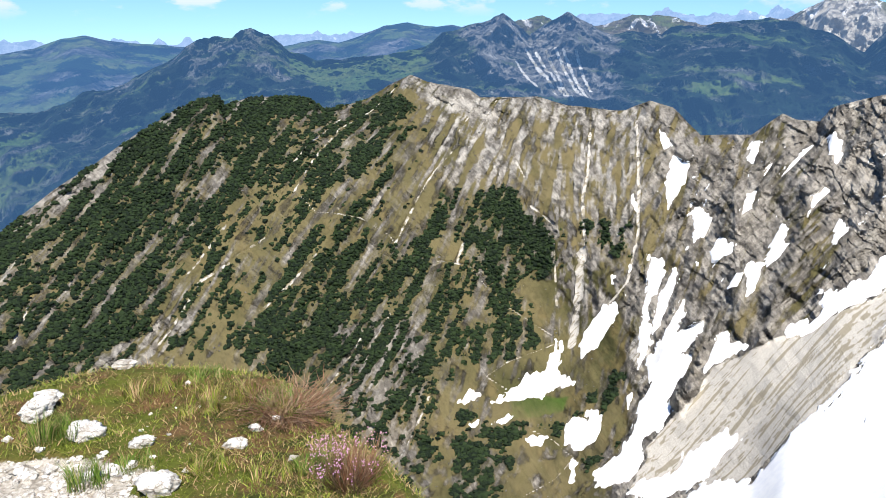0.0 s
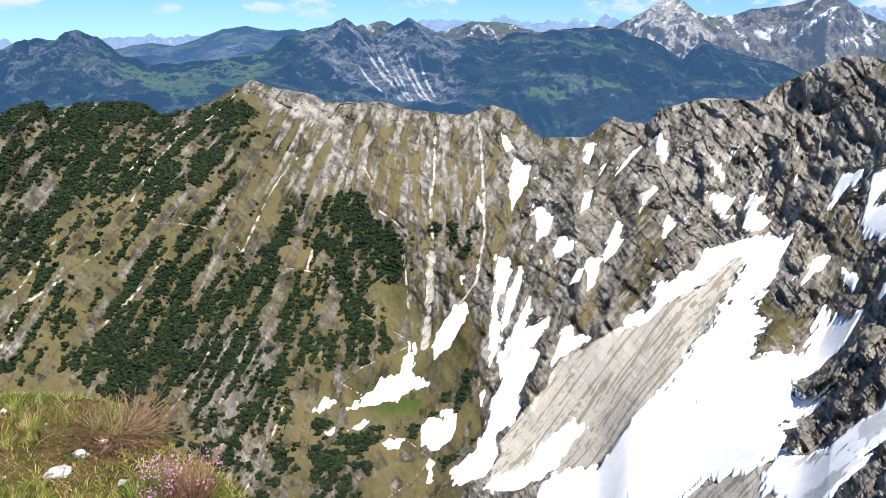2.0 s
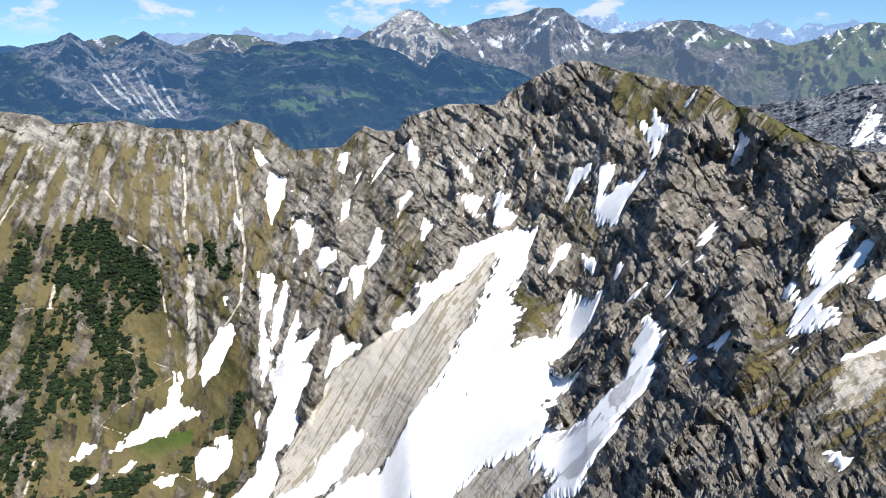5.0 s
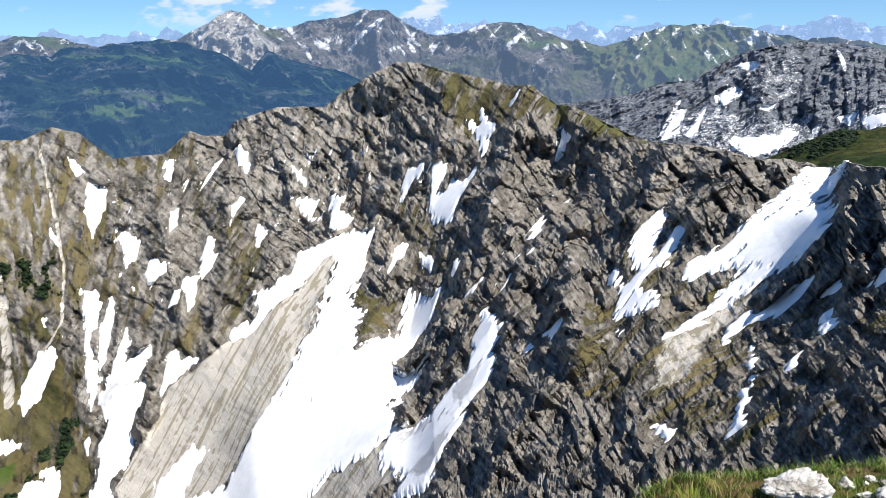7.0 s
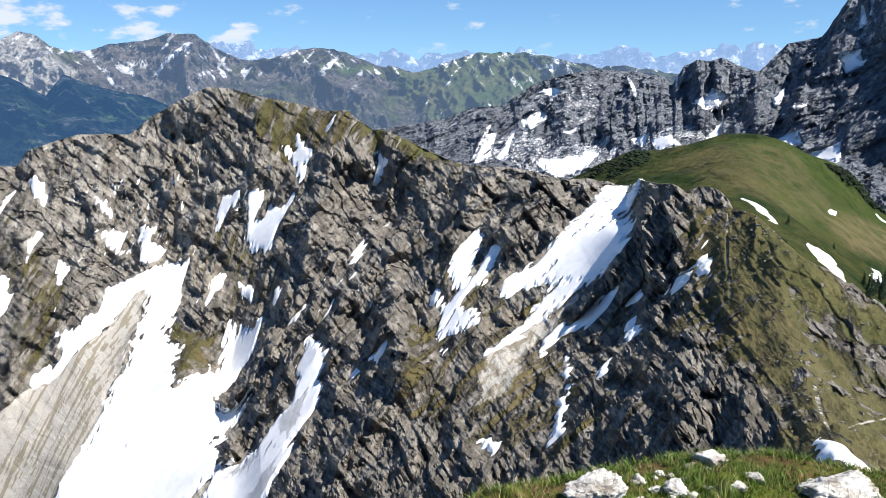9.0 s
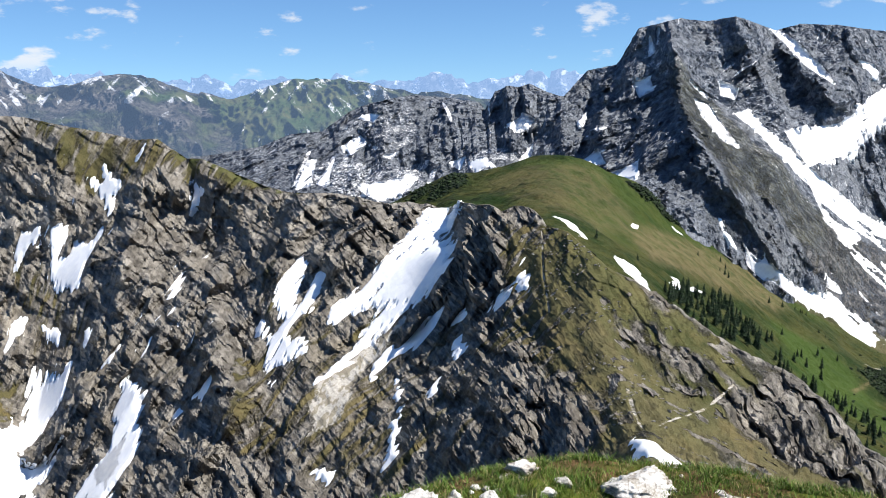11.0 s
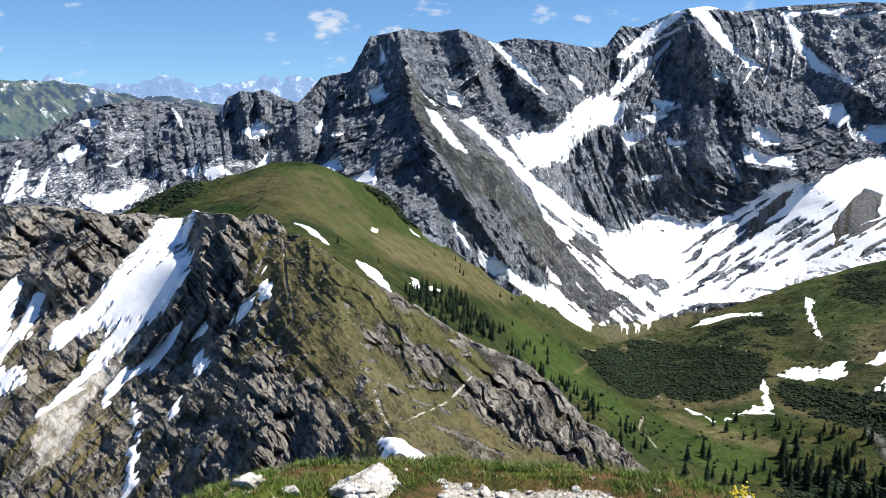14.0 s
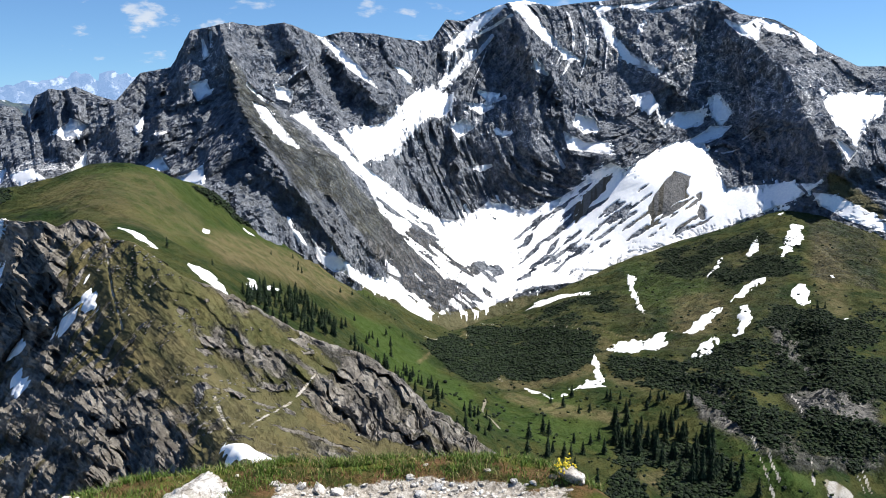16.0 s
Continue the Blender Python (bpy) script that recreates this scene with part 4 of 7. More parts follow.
band(cirque, "scree", 0.8, 0.42, [(48, 419), (59.4, 410), (67.4, 392), (55, 376), (30.5, 357)])
band(cirque, "scree", 0.8, 0.7, [(-38, 700), (-54.7, 668), (-78, 632), (-101, 555)])
band(cirque, "scree", 0.8, 0.7, [(-77.4, 648), (-104.2, 579)])
band(cirque, "scree", 0.8, 0.7, [(7.6, 625), (-5.2, 608), (-17.4, 584), (-26.9, 561), (-32.3, 547)])
band(cirque, "scree", 0.8, 0.7, [(51.6, 614), (59, 589)])
band(cirque, "scree", 0.8, 0.7, [(61.5, 564), (77.4, 548)])
band(cirque, "scree", 0.8, 0.7, [(75, 544), (73.9, 514)])
band(cirque, "scree", 1, 1, [(114.5, 641), (102.8, 579), (96, 560), (93.3, 525)])
band(cirque, "scree", 1, 1, [(147, 636), (137, 573), (126, 519), (115.1, 496), (97.2, 490)])
band(cirque, "scree", 1, 1, [(14, 549), (9.8, 539)])
band(cirque, "scree", 1, 2.6, [(91.9, 529), (86.9, 511), (79.9, 484)])
band(cirque, "scree", 0.62, 0.8, [(26.7, 676), (3.3, 626)])
band(cirque, "scree", 0.62, 0.8, [(45.8, 689), (16, 618)])
band(cirque, "scree", 0.62, 0.8, [(-50.4, 476), (-71.7, 426)])
band(cirque, "scree", 0.62, 0.8, [(-30.8, 504), (-46.4, 468)])
band(cirque, "scree", 0.62, 0.8, [(-8.8, 441), (-28.4, 379)])
band(cirque, "scree", 0.62, 0.8, [(-114.2, 518), (-147, 476), (-157, 427)])
band(cirque, "scree", 0.62, 0.8, [(-138, 515), (-154, 476)])
band(cirque, "scree", 0.62, 0.8, [(-82.6, 522), (-113.8, 471)])
band(cirque, "scree", 0.62, 0.8, [(-224, 432), (-219, 392)])
band(cirque, "scree", 0.62, 0.8, [(-213, 543), (-214, 524)])
band(cirque, "scree", 0.75, 0.22, [(197, 68.9), (170.9, 59.1), (154.8, 52.2)])
band(cirque, "scree", 0.75, 0.22, [(83.8, 16.1), (103, 15.3), (113.8, 14), (122, 12.8)])
band(cirque, "scree", 0.75, 0.22, [(103.8, 24.1), (74.3, 15.4)])
band(valley, "scree", 1, 1.1, [(700, -76.4), (653, -69), (597, -76.3)])
band(valley, "scree", 1, 1.1, [(983, -82.3), (851, -92.7), (765, -100)])
band(valley, "scree", 1, 1.1, [(651, -299), (569, -287)])
band(valley, "scree", 1, 1.1, [(678, -387), (615, -369), (573, -361)])
band(valley, "scree", 1, 1.1, [(798, -385), (710, -361)])
band(valley, "scree", 1, 1.1, [(878, -26.8), (965, -70.5)])
band(valley, "scree", 1, 1.1, [(1061, -107.6), (946, -198), (892, -226)])
band(valley, "scree", 1, 1.1, [(1139, -326), (949, -294)])
band(range1, "scree", 0.95, 3.5, [(226, 2257), (246, 1868)])
band(range1, "scree", 0.95, 3.5, [(247, 2228), (265, 1800)])
band(range1, "scree", 0.95, 3.5, [(273, 2216), (273, 1748)])
band(range1, "scree", 0.95, 3.5, [(296, 2215), (301, 1805)])
band(range1, "scree", 0.95, 3.5, [(313, 2199), (315, 1930)])
band(range1, "scree", 0.95, 3.5, [(347, 2186), (332, 1871)])
band(range1, "scree", 0.95, 3.5, [(188, 2117), (209, 1855)])
band(range1, "scree", 0.95, 3.5, [(240, 2076), (246, 1792)])
band(range1, "scree", 0.95, 3.5, [(317, 2119), (311, 1792)])
band(wall, "snow", 1, 3.2, [(1469, 129), (1454, 79.7), (1437, 36.1)])
band(wall, "snow", 1, 3.2, [(1264, 204), (1199, 168), (1134, 132)])
band(wall, "snow", 1, 3.2, [(1315, 226), (1284, 195)])
band(wall, "snow", 1, 3.2, [(1254, 162), (1171, 99.7), (1231, 48.4), (1260, -20.1)])
band(wall, "snow", 1, 3.2, [(1284, 132), (1243, 65.5), (1262, 9.3), (1296, -57.3), (1304, -119.3)])
band(wall, "snow", 1, 3.2, [(1176, 24.9), (1212, -31.2), (1238, -90.5), (1207, -134)])
band(wall, "snow", 1, 3.2, [(967, 97.6), (977, 66.5), (1052, 13.1), (1089, -28.3)])
band(wall, "snow", 1, 3.2, [(1621, -185), (1547, -101.5), (1520, -78.6)])
band(wall, "snow", 1, 3.2, [(1647, -173), (1598, -125)])
band(wall, "snow", 1, 3.2, [(1610, -112.2), (1535, -86.4)])
band(wall, "snow", 1, 3.2, [(1111, 13.7), (1084, -2.4), (1065, -17.2)])
band(wall, "snow", 1, 3.2, [(1250, -43.3), (1254, -85.4), (1217, -110.4)])
band(wall, "snow", 1, 2.6, [(1665, -426), (1639, -457), (1608, -508)])
band(wall, "snow", 1, 2.6, [(1655, -148), (1681, -208)])
band(wall, "snow", 1, 2.6, [(1610, -130), (1655, -227)])
band(wall, "snow", 1, 2.6, [(1602, -271), (1583, -283)])
band(wall, "snow", 1, 2.6, [(1509, -124), (1537, -201)])
band(wall, "snow", 1, 2.6, [(1443, -611), (1452, -652)])
band(wall, "snow", 1, 2.6, [(1418, -564), (1423, -604)])
band(wall, "snow", 1, 2.6, [(1514, -699), (1438, -712), (1367, -723)])
band(wall, "snow", 1, 2.6, [(1699, -411), (1669, -407)])
band(wall, "snow", 1, 2.6, [(1596, -543), (1575, -555)])
band(wall, "snow", 1, 2.6, [(1374, 292), (1333, 282)])
band(wall, "snow", 1, 2.6, [(1668, -227), (1650, -277), (1610, -337)])
band(wall, "snow", 1, 2.6, [(1703, -473), (1690, -514), (1685, -611)])
band(wall, "snow", 1, 2.6, [(1565, -486), (1515, -493)])
band(wall, "snow", 1, 2.6, [(1473, -282), (1444, -292)])
band(wall, "snow", 1, 2.6, [(1527, -414), (1509, -446)])
band(wall, "snow", 1, 4, [(1215, 859), (1095, 805)])
band(wall, "snow", 1, 4, [(1190, 792), (1105, 775)])
band(wall, "snow", 1, 4, [(1171, 739), (1102, 732)])
band(wall, "snow", 1, 4, [(1157, 700), (1102, 697)])
band(wall, "snow", 1, 4, [(1172, 662), (1110, 654)])
band(wall, "snow", 1, 4, [(1181, 623), (1101, 615)])
band(wall, "snow", 1, 4, [(1146, 669), (1109, 687)])
band(wall, "snow", 1, 4, [(1202, 618), (1143, 613)])
band(wall, "snow", 1, 4, [(1194, 766), (1107, 745)])
band(wall, "snow", 1, 4, [(1183, 594), (1138, 587)])
band(wall, "snow", 1, 4, [(1238, 764), (1213, 721)])

zone(cirque, "straw", 0.4, [(-308, 361), (-260, 474), (-175, 607), (-28.9, 718), (20, 690), (-10, 560), (40, 400), (-13, 361), (-237, 256)], 20)
zone(wall, "snow", 0.46, [(1111, 813), (1189, 801), (1174, 681), (1210, 609), (1137, 584), (1086, 628), (1079, 725)], 14)
zone(wall, "snow", 0.44, [(1182, 566), (1204, 522), (1255, 455), (1212, 430), (1166, 452), (1123, 494)], 14)
zone(wall, "snow", 0.42, [(1257, 847), (1302, 781), (1329, 706), (1263, 649), (1187, 688)], 20)
zone(wall, "snow", 0.42, [(1340, 313), (1378, 251), (1311, 234), (1288, 304)], 20)
zone(wall, "snow", 0.42, [(1695, -349), (1640, -660), (1478, -765), (1321, -793), (1274, -747), (1407, -677), (1558, -529), (1624, -382)], 30)
zone(wall, "snow", 0.38, [(1414, -709), (1402, -808), (1312, -787), (1284, -742), (1339, -695)], 16)
zone(wall, "snow", 0.4, [(1495, -80), (1539, -206), (1518, -287), (1476, -300), (1471, -157)], 16)
zone(wall, "snow", 0.38, [(1257, 216), (1355, 126), (1320, 55), (1316, -50), (1224, -14), (1136, 79), (1126, 167)], 14)
zone(cirque, "straw", 0.75, [(-37, 698), (154, 639), (220, 565), (176, 399), (138, 405), (121, 487), (75, 551), (-17, 614)], 14)
zone(cirque, "grass", 0.3, [(150, 626), (220, 565), (235, 510), (181, 389), (153, 409), (157, 506)], 14)
zone(wall, "thin_north", 0.78, [(1178, 34), (1239, -33), (1243, -118), (1170, -146), (1064, -60), (1053, -16), (1079, 23)], 15)
zone(wall, "scree", 0.5, [(1191, 35), (1265, -32), (1259, -120), (1170, -146), (1064, -60), (1042, -8), (1066, 30)], 15)
zone(valley, "straw", 0.45, [(688, 296), (719, 252), (762, 209), (715, 166), (590, 162), (585, 205)], 14)
zone(valley, "wood", 0.75, [(803, 197), (870, 177), (911, 154), (883, 157), (799, 174)], 6)
zone(valley, "wood", 0.7, [(709, 393), (723, 368), (697, 349), (678, 366), (702, 406)], 6)
zone(cirque, "grass", 0.9, [(209, 84), (200, 73), (159, 49), (136, 34), (125, 24), (105, 22), (82, 13), (54, 7), (50, 10), (100, 26), (137, 46), (182, 72)], 3)
zone(cirque, "straw", 0.3, [(209, 84), (200, 73), (159, 49), (136, 34), (125, 24), (105, 22), (82, 13), (54, 7), (50, 10), (100, 26), (137, 46), (182, 72)], 3)
# pasture, dry grass, thickets and runnels of the valley; earth and turf among the rocks
zone(valley, "wood", 0.75, [(840, -403), (901, -470), (863, -482), (794, -499), (674, -429), (704, -412), (766, -399), (700, -357), (747, -362)], 14)
zone(valley, "wood", 0.7, [(853, -217), (811, -235), (783, -279), (783, -331), (703, -320), (683, -296), (726, -266), (773, -219)], 10)
zone(valley, "wood", 0.8, [(671, -302), (642, -315), (612, -324), (594, -311), (616, -294), (642, -285)], 8)
zone(valley, "wood", 0.75, [(1043, -464), (1059, -537), (1004, -526), (987, -476), (997, -430)], 10)
zone(valley, "wood", 0.62, [(1150, -393), (1124, -426), (1047, -397), (1073, -369)], 8)
zone(valley, "wood", 0.7, [(636, -376), (622, -400), (596, -386), (608, -365)], 8)
zone(valley, "grass", 0.3, [(700, -351), (716, -406), (691, -438), (629, -403), (644, -375), (635, -340)], 12)
zone(valley, "grass", 0.35, [(726, -266), (730, -311), (662, -289), (654, -251)], 10)
zone(valley, "scree", 0.85, [(581, -328), (572, -342), (566, -343), (563, -319)], 4)
zone(valley, "meadow", 0.75, [(772, 57), (840, 4), (778, -29), (706, -72), (563, -54), (626, -23), (678, 23)], 14)
zone(valley, "meadow", 0.6, [(716, -83), (738, -156), (669, -172), (602, -156), (588, -103), (604, -75)], 14)
zone(valley, "meadow", 0.55, [(1213, -337), (1090, -413), (982, -383), (933, -316), (1053, -303)], 14)
zone(valley, "meadow", 0.7, [(662, -284), (608, -290), (591, -315), (561, -310), (555, -276), (585, -271)], 14)
zone(valley, "meadow", 0.45, [(713, 262), (833, 197), (939, 118), (968, 5), (811, 82), (605, 166)], 20)
zone(valley, "meadow", 0.5, [(849, -333), (820, -365), (764, -346), (773, -311)], 10)
zone(valley, "straw", 0.8, [(673, 170), (863, 132), (966, 70), (871, 39), (728, 93), (634, 132)], 12)
zone(valley, "straw", 0.5, [(784, -188), (802, -268), (803, -321), (752, -336), (732, -236)], 10)
zone(valley, "straw", 0.9, [(563, -176), (579, -202), (578, -228), (560, -230), (547, -192)], 8)
zone(valley, "straw", 0.7, [(744, -98), (699, -148), (677, -193), (659, -183), (669, -132), (713, -94)], 6)
zone(valley, "straw", 0.6, [(1153, -601), (1072, -599), (859, -495), (864, -478), (996, -516)], 14)
zone(valley, "straw", 0.6, [(988, -340), (980, -387), (901, -384), (854, -322), (879, -304)], 10)
zone(valley, "straw", 0.6, [(800, -53), (797, -110), (817, -202), (892, -225), (864, -244), (776, -186), (741, -91)], 8)
zone(valley, "straw", 0.4, [(682, 274), (664, 203), (713, 167), (606, 174), (626, 232)], 14)
band(valley, "scree", 1, 1, [(719, -301), (642, -290), (593, -283), (555, -276)])
band(valley, "scree", 1, 0.9, [(700, -357), (643, -345), (573, -315)])
band(valley, "scree", 1, 1, [(687, -382), (621, -364), (573, -356)])
band(valley, "scree", 0.9, 0.8, [(799, -381), (700, -357)])
band(valley, "straw", 1, 1.6, [(998, -80), (846, -87), (761, -92)])
band(valley, "straw", 1, 1.6, [(753, -18), (927, -55), (996, -86)])
band(valley, "straw", 1, 1.4, [(1184, -137), (955, -200), (892, -252), (866, -289)])
zone(cirque, "grass", 0.46, [(201.8, 166.1), (185.5, 127.8), (166.3, 94.1), (131.9, 75.6), (146.8, 113.1), (166, 149.1)], 6)
zone(cirque, "grass", 0.42, [(275, 379), (264, 311), (246, 299), (244, 333), (259, 355)], 8)
zone(cirque, "grass", 0.62, [(228, 353), (239, 327), (224, 319), (198.1, 310.1)], 5)
zone(cirque, "grass", 0.5, [(222, 481.1), (221.1, 452.3), (185.1, 394.3), (171, 398), (195.3, 437.7)], 6)
zone(cirque, "grass", 0.48, [(176.8, 75.9), (165.8, 58.9), (145, 47.7), (149.8, 62.4)], 4)
zone(cirque, "grass", 0.5, [(313, 345), (328, 338), (306, 330), (298, 328)], 5)
zone(cirque, "straw", 0.7, [(201.8, 166.1), (185.5, 127.8), (166.3, 94.1), (131.9, 75.6), (146.8, 113.1), (166, 149.1)], 6)
zone(cirque, "straw", 0.6, [(183.2, 62.8), (146.9, 39), (124, 25), (108, 17), (79, 16), (137.6, 42.3)], 6)
zone(cirque, "straw", 0.45, [(-37, 674), (24, 678), (32, 554), (65, 510), (80, 470), (32, 467), (-14, 537), (-36, 596)], 20)
zone(cirque, "straw", 0.6, [(10, 450), (98, 423), (85, 350), (17, 370)], 10)

# ---- snow left in hollows and gullies ----
snow(cirque, [(239.6, 400), (248.4, 396.6), (256.7, 381.1), (248.1, 372.2), (239.7, 361.5), (222.3, 350.7), (216, 340.2), (217.2, 333.4), (201.6, 318.5), (196.7, 307.9), (219.2, 312.3), (234.7, 320.9), (242.4, 327.4), (236, 303.4), (238.1, 294.6), (228.2, 289.9), (214.6, 292.3), (202.5, 288.6), (195.7, 274.8), (202.2, 263.9), (190.4, 256.9), (174.4, 249.6), (165, 236), (166, 218.8), (165.9, 192.8), (159.8, 196.6), (158.2, 230.9), (140.4, 248.2), (121.8, 250.2), (102.3, 321.4), (113.7, 330.6), (124.4, 321.5), (130.3, 310.7), (146.1, 318.3), (163.5, 324.1), (186.4, 340.2), (210.3, 360.5), (230.2, 378)])
snow(cirque, [(251.3, 395.5), (235.5, 408.9), (226.4, 412.7), (215.3, 402.6), (201.3, 399.5), (196.5, 412), (187, 388), (176.1, 399.2), (171, 394), (176.7, 382.3), (202, 383), (230.9, 391.5)])
snow(cirque, [(130, 503), (137, 493), (131, 479), (122, 469), (117.1, 442), (108.6, 430), (114.8, 456), (125, 485)])
snow(cirque, [(140, 485), (142, 479), (133, 463), (125, 448), (120, 448), (129, 470)])
snow(cirque, [(140, 458), (139, 448), (130, 437), (145, 435), (142, 429), (128, 418), (121, 425), (111.3, 416), (112.5, 430), (126, 442)])
snow(cirque, [(153, 423.9), (152, 412), (157.1, 401.1), (143.1, 401.3), (133.1, 400.2), (142, 412.1)])
snow(cirque, [(112.9, 433), (123, 434), (133, 412), (128, 408), (122, 402), (116.2, 396), (117.5, 389), (107.6, 383), (100.9, 382), (95.2, 362), (88.4, 354), (73, 361), (76.1, 374), (86.2, 379), (97.4, 391), (101.5, 406), (112.5, 415)])
snow(cirque, [(114.9, 358.3), (132.7, 356.9), (135.1, 343.7), (124.8, 341.2), (116, 332.7), (108.6, 331.8), (94.9, 333), (84.9, 346), (92.3, 352), (100.5, 351), (111.2, 348.4)])
snow(cirque, [(158, 601), (163, 586), (156, 583)])
snow(cirque, [(161, 577), (172, 570), (163, 552), (148, 532), (151, 552)])
snow(cirque, [(129, 554), (130, 538), (128, 533), (127, 545)])
snow(cirque, [(164, 533), (171, 511), (161, 500), (151, 494), (159, 510)])
snow(cirque, [(170, 493), (174, 480.9), (170, 474.9), (161, 477.9), (162, 487)])
snow(cirque, [(216, 579), (218, 568), (207, 548), (206, 556)])
snow(cirque, [(240, 535), (233, 535), (216, 520), (208, 514), (221, 523), (227, 526)])
snow(cirque, [(212, 534), (217, 537), (206, 527)])
snow(cirque, [(246, 529), (249, 515), (246, 506), (241, 503), (242, 515)])
snow(cirque, [(260, 477), (262, 467), (259, 458), (257, 466)])
snow(cirque, [(231, 492), (231, 487), (222, 481.1), (215.1, 476.2), (223, 489)])
snow(cirque, [(195, 521), (199, 518), (192, 504), (186, 503)])
snow(cirque, [(226.2, 461.3), (227.1, 449.3), (220.3, 444.5), (213.4, 440.9)])
snow(cirque, [(201, 479), (202, 471.1), (192, 459.9), (185.9, 459.8), (193, 469.9)])
snow(cirque, [(197, 466), (198.1, 459.2), (192, 452.1), (182.9, 450.8), (183.9, 457.8)])
snow(cirque, [(175.9, 462.8), (183.9, 455.8), (177.9, 445.7), (168.9, 437.7), (170.9, 448.8)])
snow(cirque, [(167.9, 459.8), (171.9, 455.8), (166.9, 449.8), (161.9, 450.8)])
snow(cirque, [(250, 459), (258, 438), (252, 436), (246.1, 427.2), (246, 439)])
snow(cirque, [(263, 432.9), (263.9, 423.9), (258, 418), (259, 400), (251.2, 401.3), (249.1, 412.2), (257, 427)])
snow(cirque, [(279.4, 382.2), (287.1, 386.8), (292.1, 375.8), (286.3, 373.1), (280.5, 377.3), (273, 374.9)])
snow(cirque, [(292.1, 371.9), (292.2, 356), (286.5, 353.4), (279.3, 350.4), (280.3, 343.3), (286.6, 346.5), (285.8, 332.8), (291.4, 332.3), (286.8, 329.7), (278.9, 329.1), (273.6, 326.1), (265.8, 322), (267.9, 339.9), (271.9, 349.5), (279.1, 355.2), (284.6, 362.4)])
snow(cirque, [(318.3, 357.2), (314.2, 348.1), (312.1, 340), (310.1, 337), (305, 337.9), (298.1, 333), (304, 343.9), (307, 350.9), (312.1, 362.9), (310.1, 349.9)])
snow(cirque, [(313.7, 291.8), (309.6, 284.6), (306.4, 278.5), (304.5, 281.6), (301.6, 283.6), (307.5, 286.5)])
snow(cirque, [(332, 340), (327.8, 336.8), (322.5, 337.5), (327.8, 339.7)])
snow(cirque, [(263.3, 253), (254.6, 246.3), (248.5, 245.3), (246.5, 248.6), (255.9, 252.8)])
snow(cirque, [(256.6, 357.4), (258.7, 349.7), (253.2, 348.9), (246.4, 350.5), (252.7, 355)])
snow(cirque, [(255.8, 336.5), (253.3, 322.4), (246.8, 313.8), (252.1, 329.5)])
snow(cirque, [(246, 296.3), (244.6, 289.7), (239.7, 286.3), (240.4, 291.3)])
snow(cirque, [(222.6, 262.7), (229.6, 258.2), (223.6, 257)])
snow(cirque, [(210.6, 236.4), (212, 232.2), (199.9, 215.5), (192.9, 208.4), (184, 203.7), (173.7, 196.2), (169, 195.2), (164.8, 193.5), (155.5, 185.8), (151.9, 186.8), (143.3, 181.1), (134.8, 176.3), (135, 196.2), (149.9, 197.7), (161.9, 194.7), (171.9, 212.1), (175.1, 212.9), (178.9, 210.7), (189.4, 217.9), (196.4, 227.3), (203.3, 229)])
snow(cirque, [(218.4, 234.1), (227.8, 237.8), (222.9, 234)])
snow(cirque, [(189.6, 182.1), (191, 176.1), (186.9, 170), (185.7, 173), (187.5, 179)])
snow(cirque, [(181.3, 184.5), (187.9, 185.7), (184.5, 182.3)])
snow(cirque, [(25.7, 440), (30.9, 443), (46.4, 458), (49, 464), (59, 465), (66.7, 480), (72.7, 493), (75.7, 490), (68.6, 469), (72.2, 462), (77.3, 453), (66.4, 453), (55.5, 446), (45.6, 443), (36, 440)])
snow(cirque, [(7.7, 439), (15.9, 448), (22.9, 446), (18.4, 441), (11.8, 437)])
snow(cirque, [(82.9, 469), (87.8, 487), (98.4, 493), (101.5, 497), (108, 487), (103.3, 479), (90.8, 469)])
snow(cirque, [(66.8, 418), (72.2, 425), (78.5, 418), (80.7, 426), (84.5, 419), (84.3, 405), (80.6, 398), (70.5, 395), (65.9, 405)])
snow(cirque, [(43.8, 412), (48.8, 415), (55.8, 413), (51.8, 406), (47.2, 406)])
snow(cirque, [(25.3, 423), (36.2, 431), (40.5, 430), (33.9, 424)])
snow(cirque, [(13.6, 423), (19.3, 426), (16.7, 420)])
snow(cirque, [(62, 372), (66.3, 391), (68.9, 388), (64.4, 370)])
snow(cirque, [(99.5, 418), (102.8, 417), (98.5, 406)])
snow(cirque, [(106.9, 507), (109.5, 505), (108, 501), (106.4, 502)])
snow(cirque, [(117.8, 506), (119.9, 504), (118, 500), (116.4, 501)])
snow(cirque, [(276.1, 142.5), (272, 131), (263.7, 128.7), (242.6, 113.6), (239.3, 112.7), (244, 120.7), (232.6, 114.2), (222.5, 105.5), (211.8, 101.4), (207.5, 102.9), (206.6, 107.2), (205.1, 112.8), (200.5, 116.9), (195.1, 120.8), (182.9, 121.6), (177.5, 126.4), (192.7, 124.6), (207.9, 124.7), (209.5, 121.3), (212.6, 132.3), (207.3, 138.5), (206.8, 143), (216.2, 144.8), (223.1, 139.2), (233.3, 135.3), (250.7, 134.8)])
snow(cirque, [(248.5, 180.7), (243.5, 174.8), (234.1, 170.9), (224.9, 165.8), (214.9, 162.3), (219.4, 169.5), (233.2, 181.9), (239.9, 184.5)])
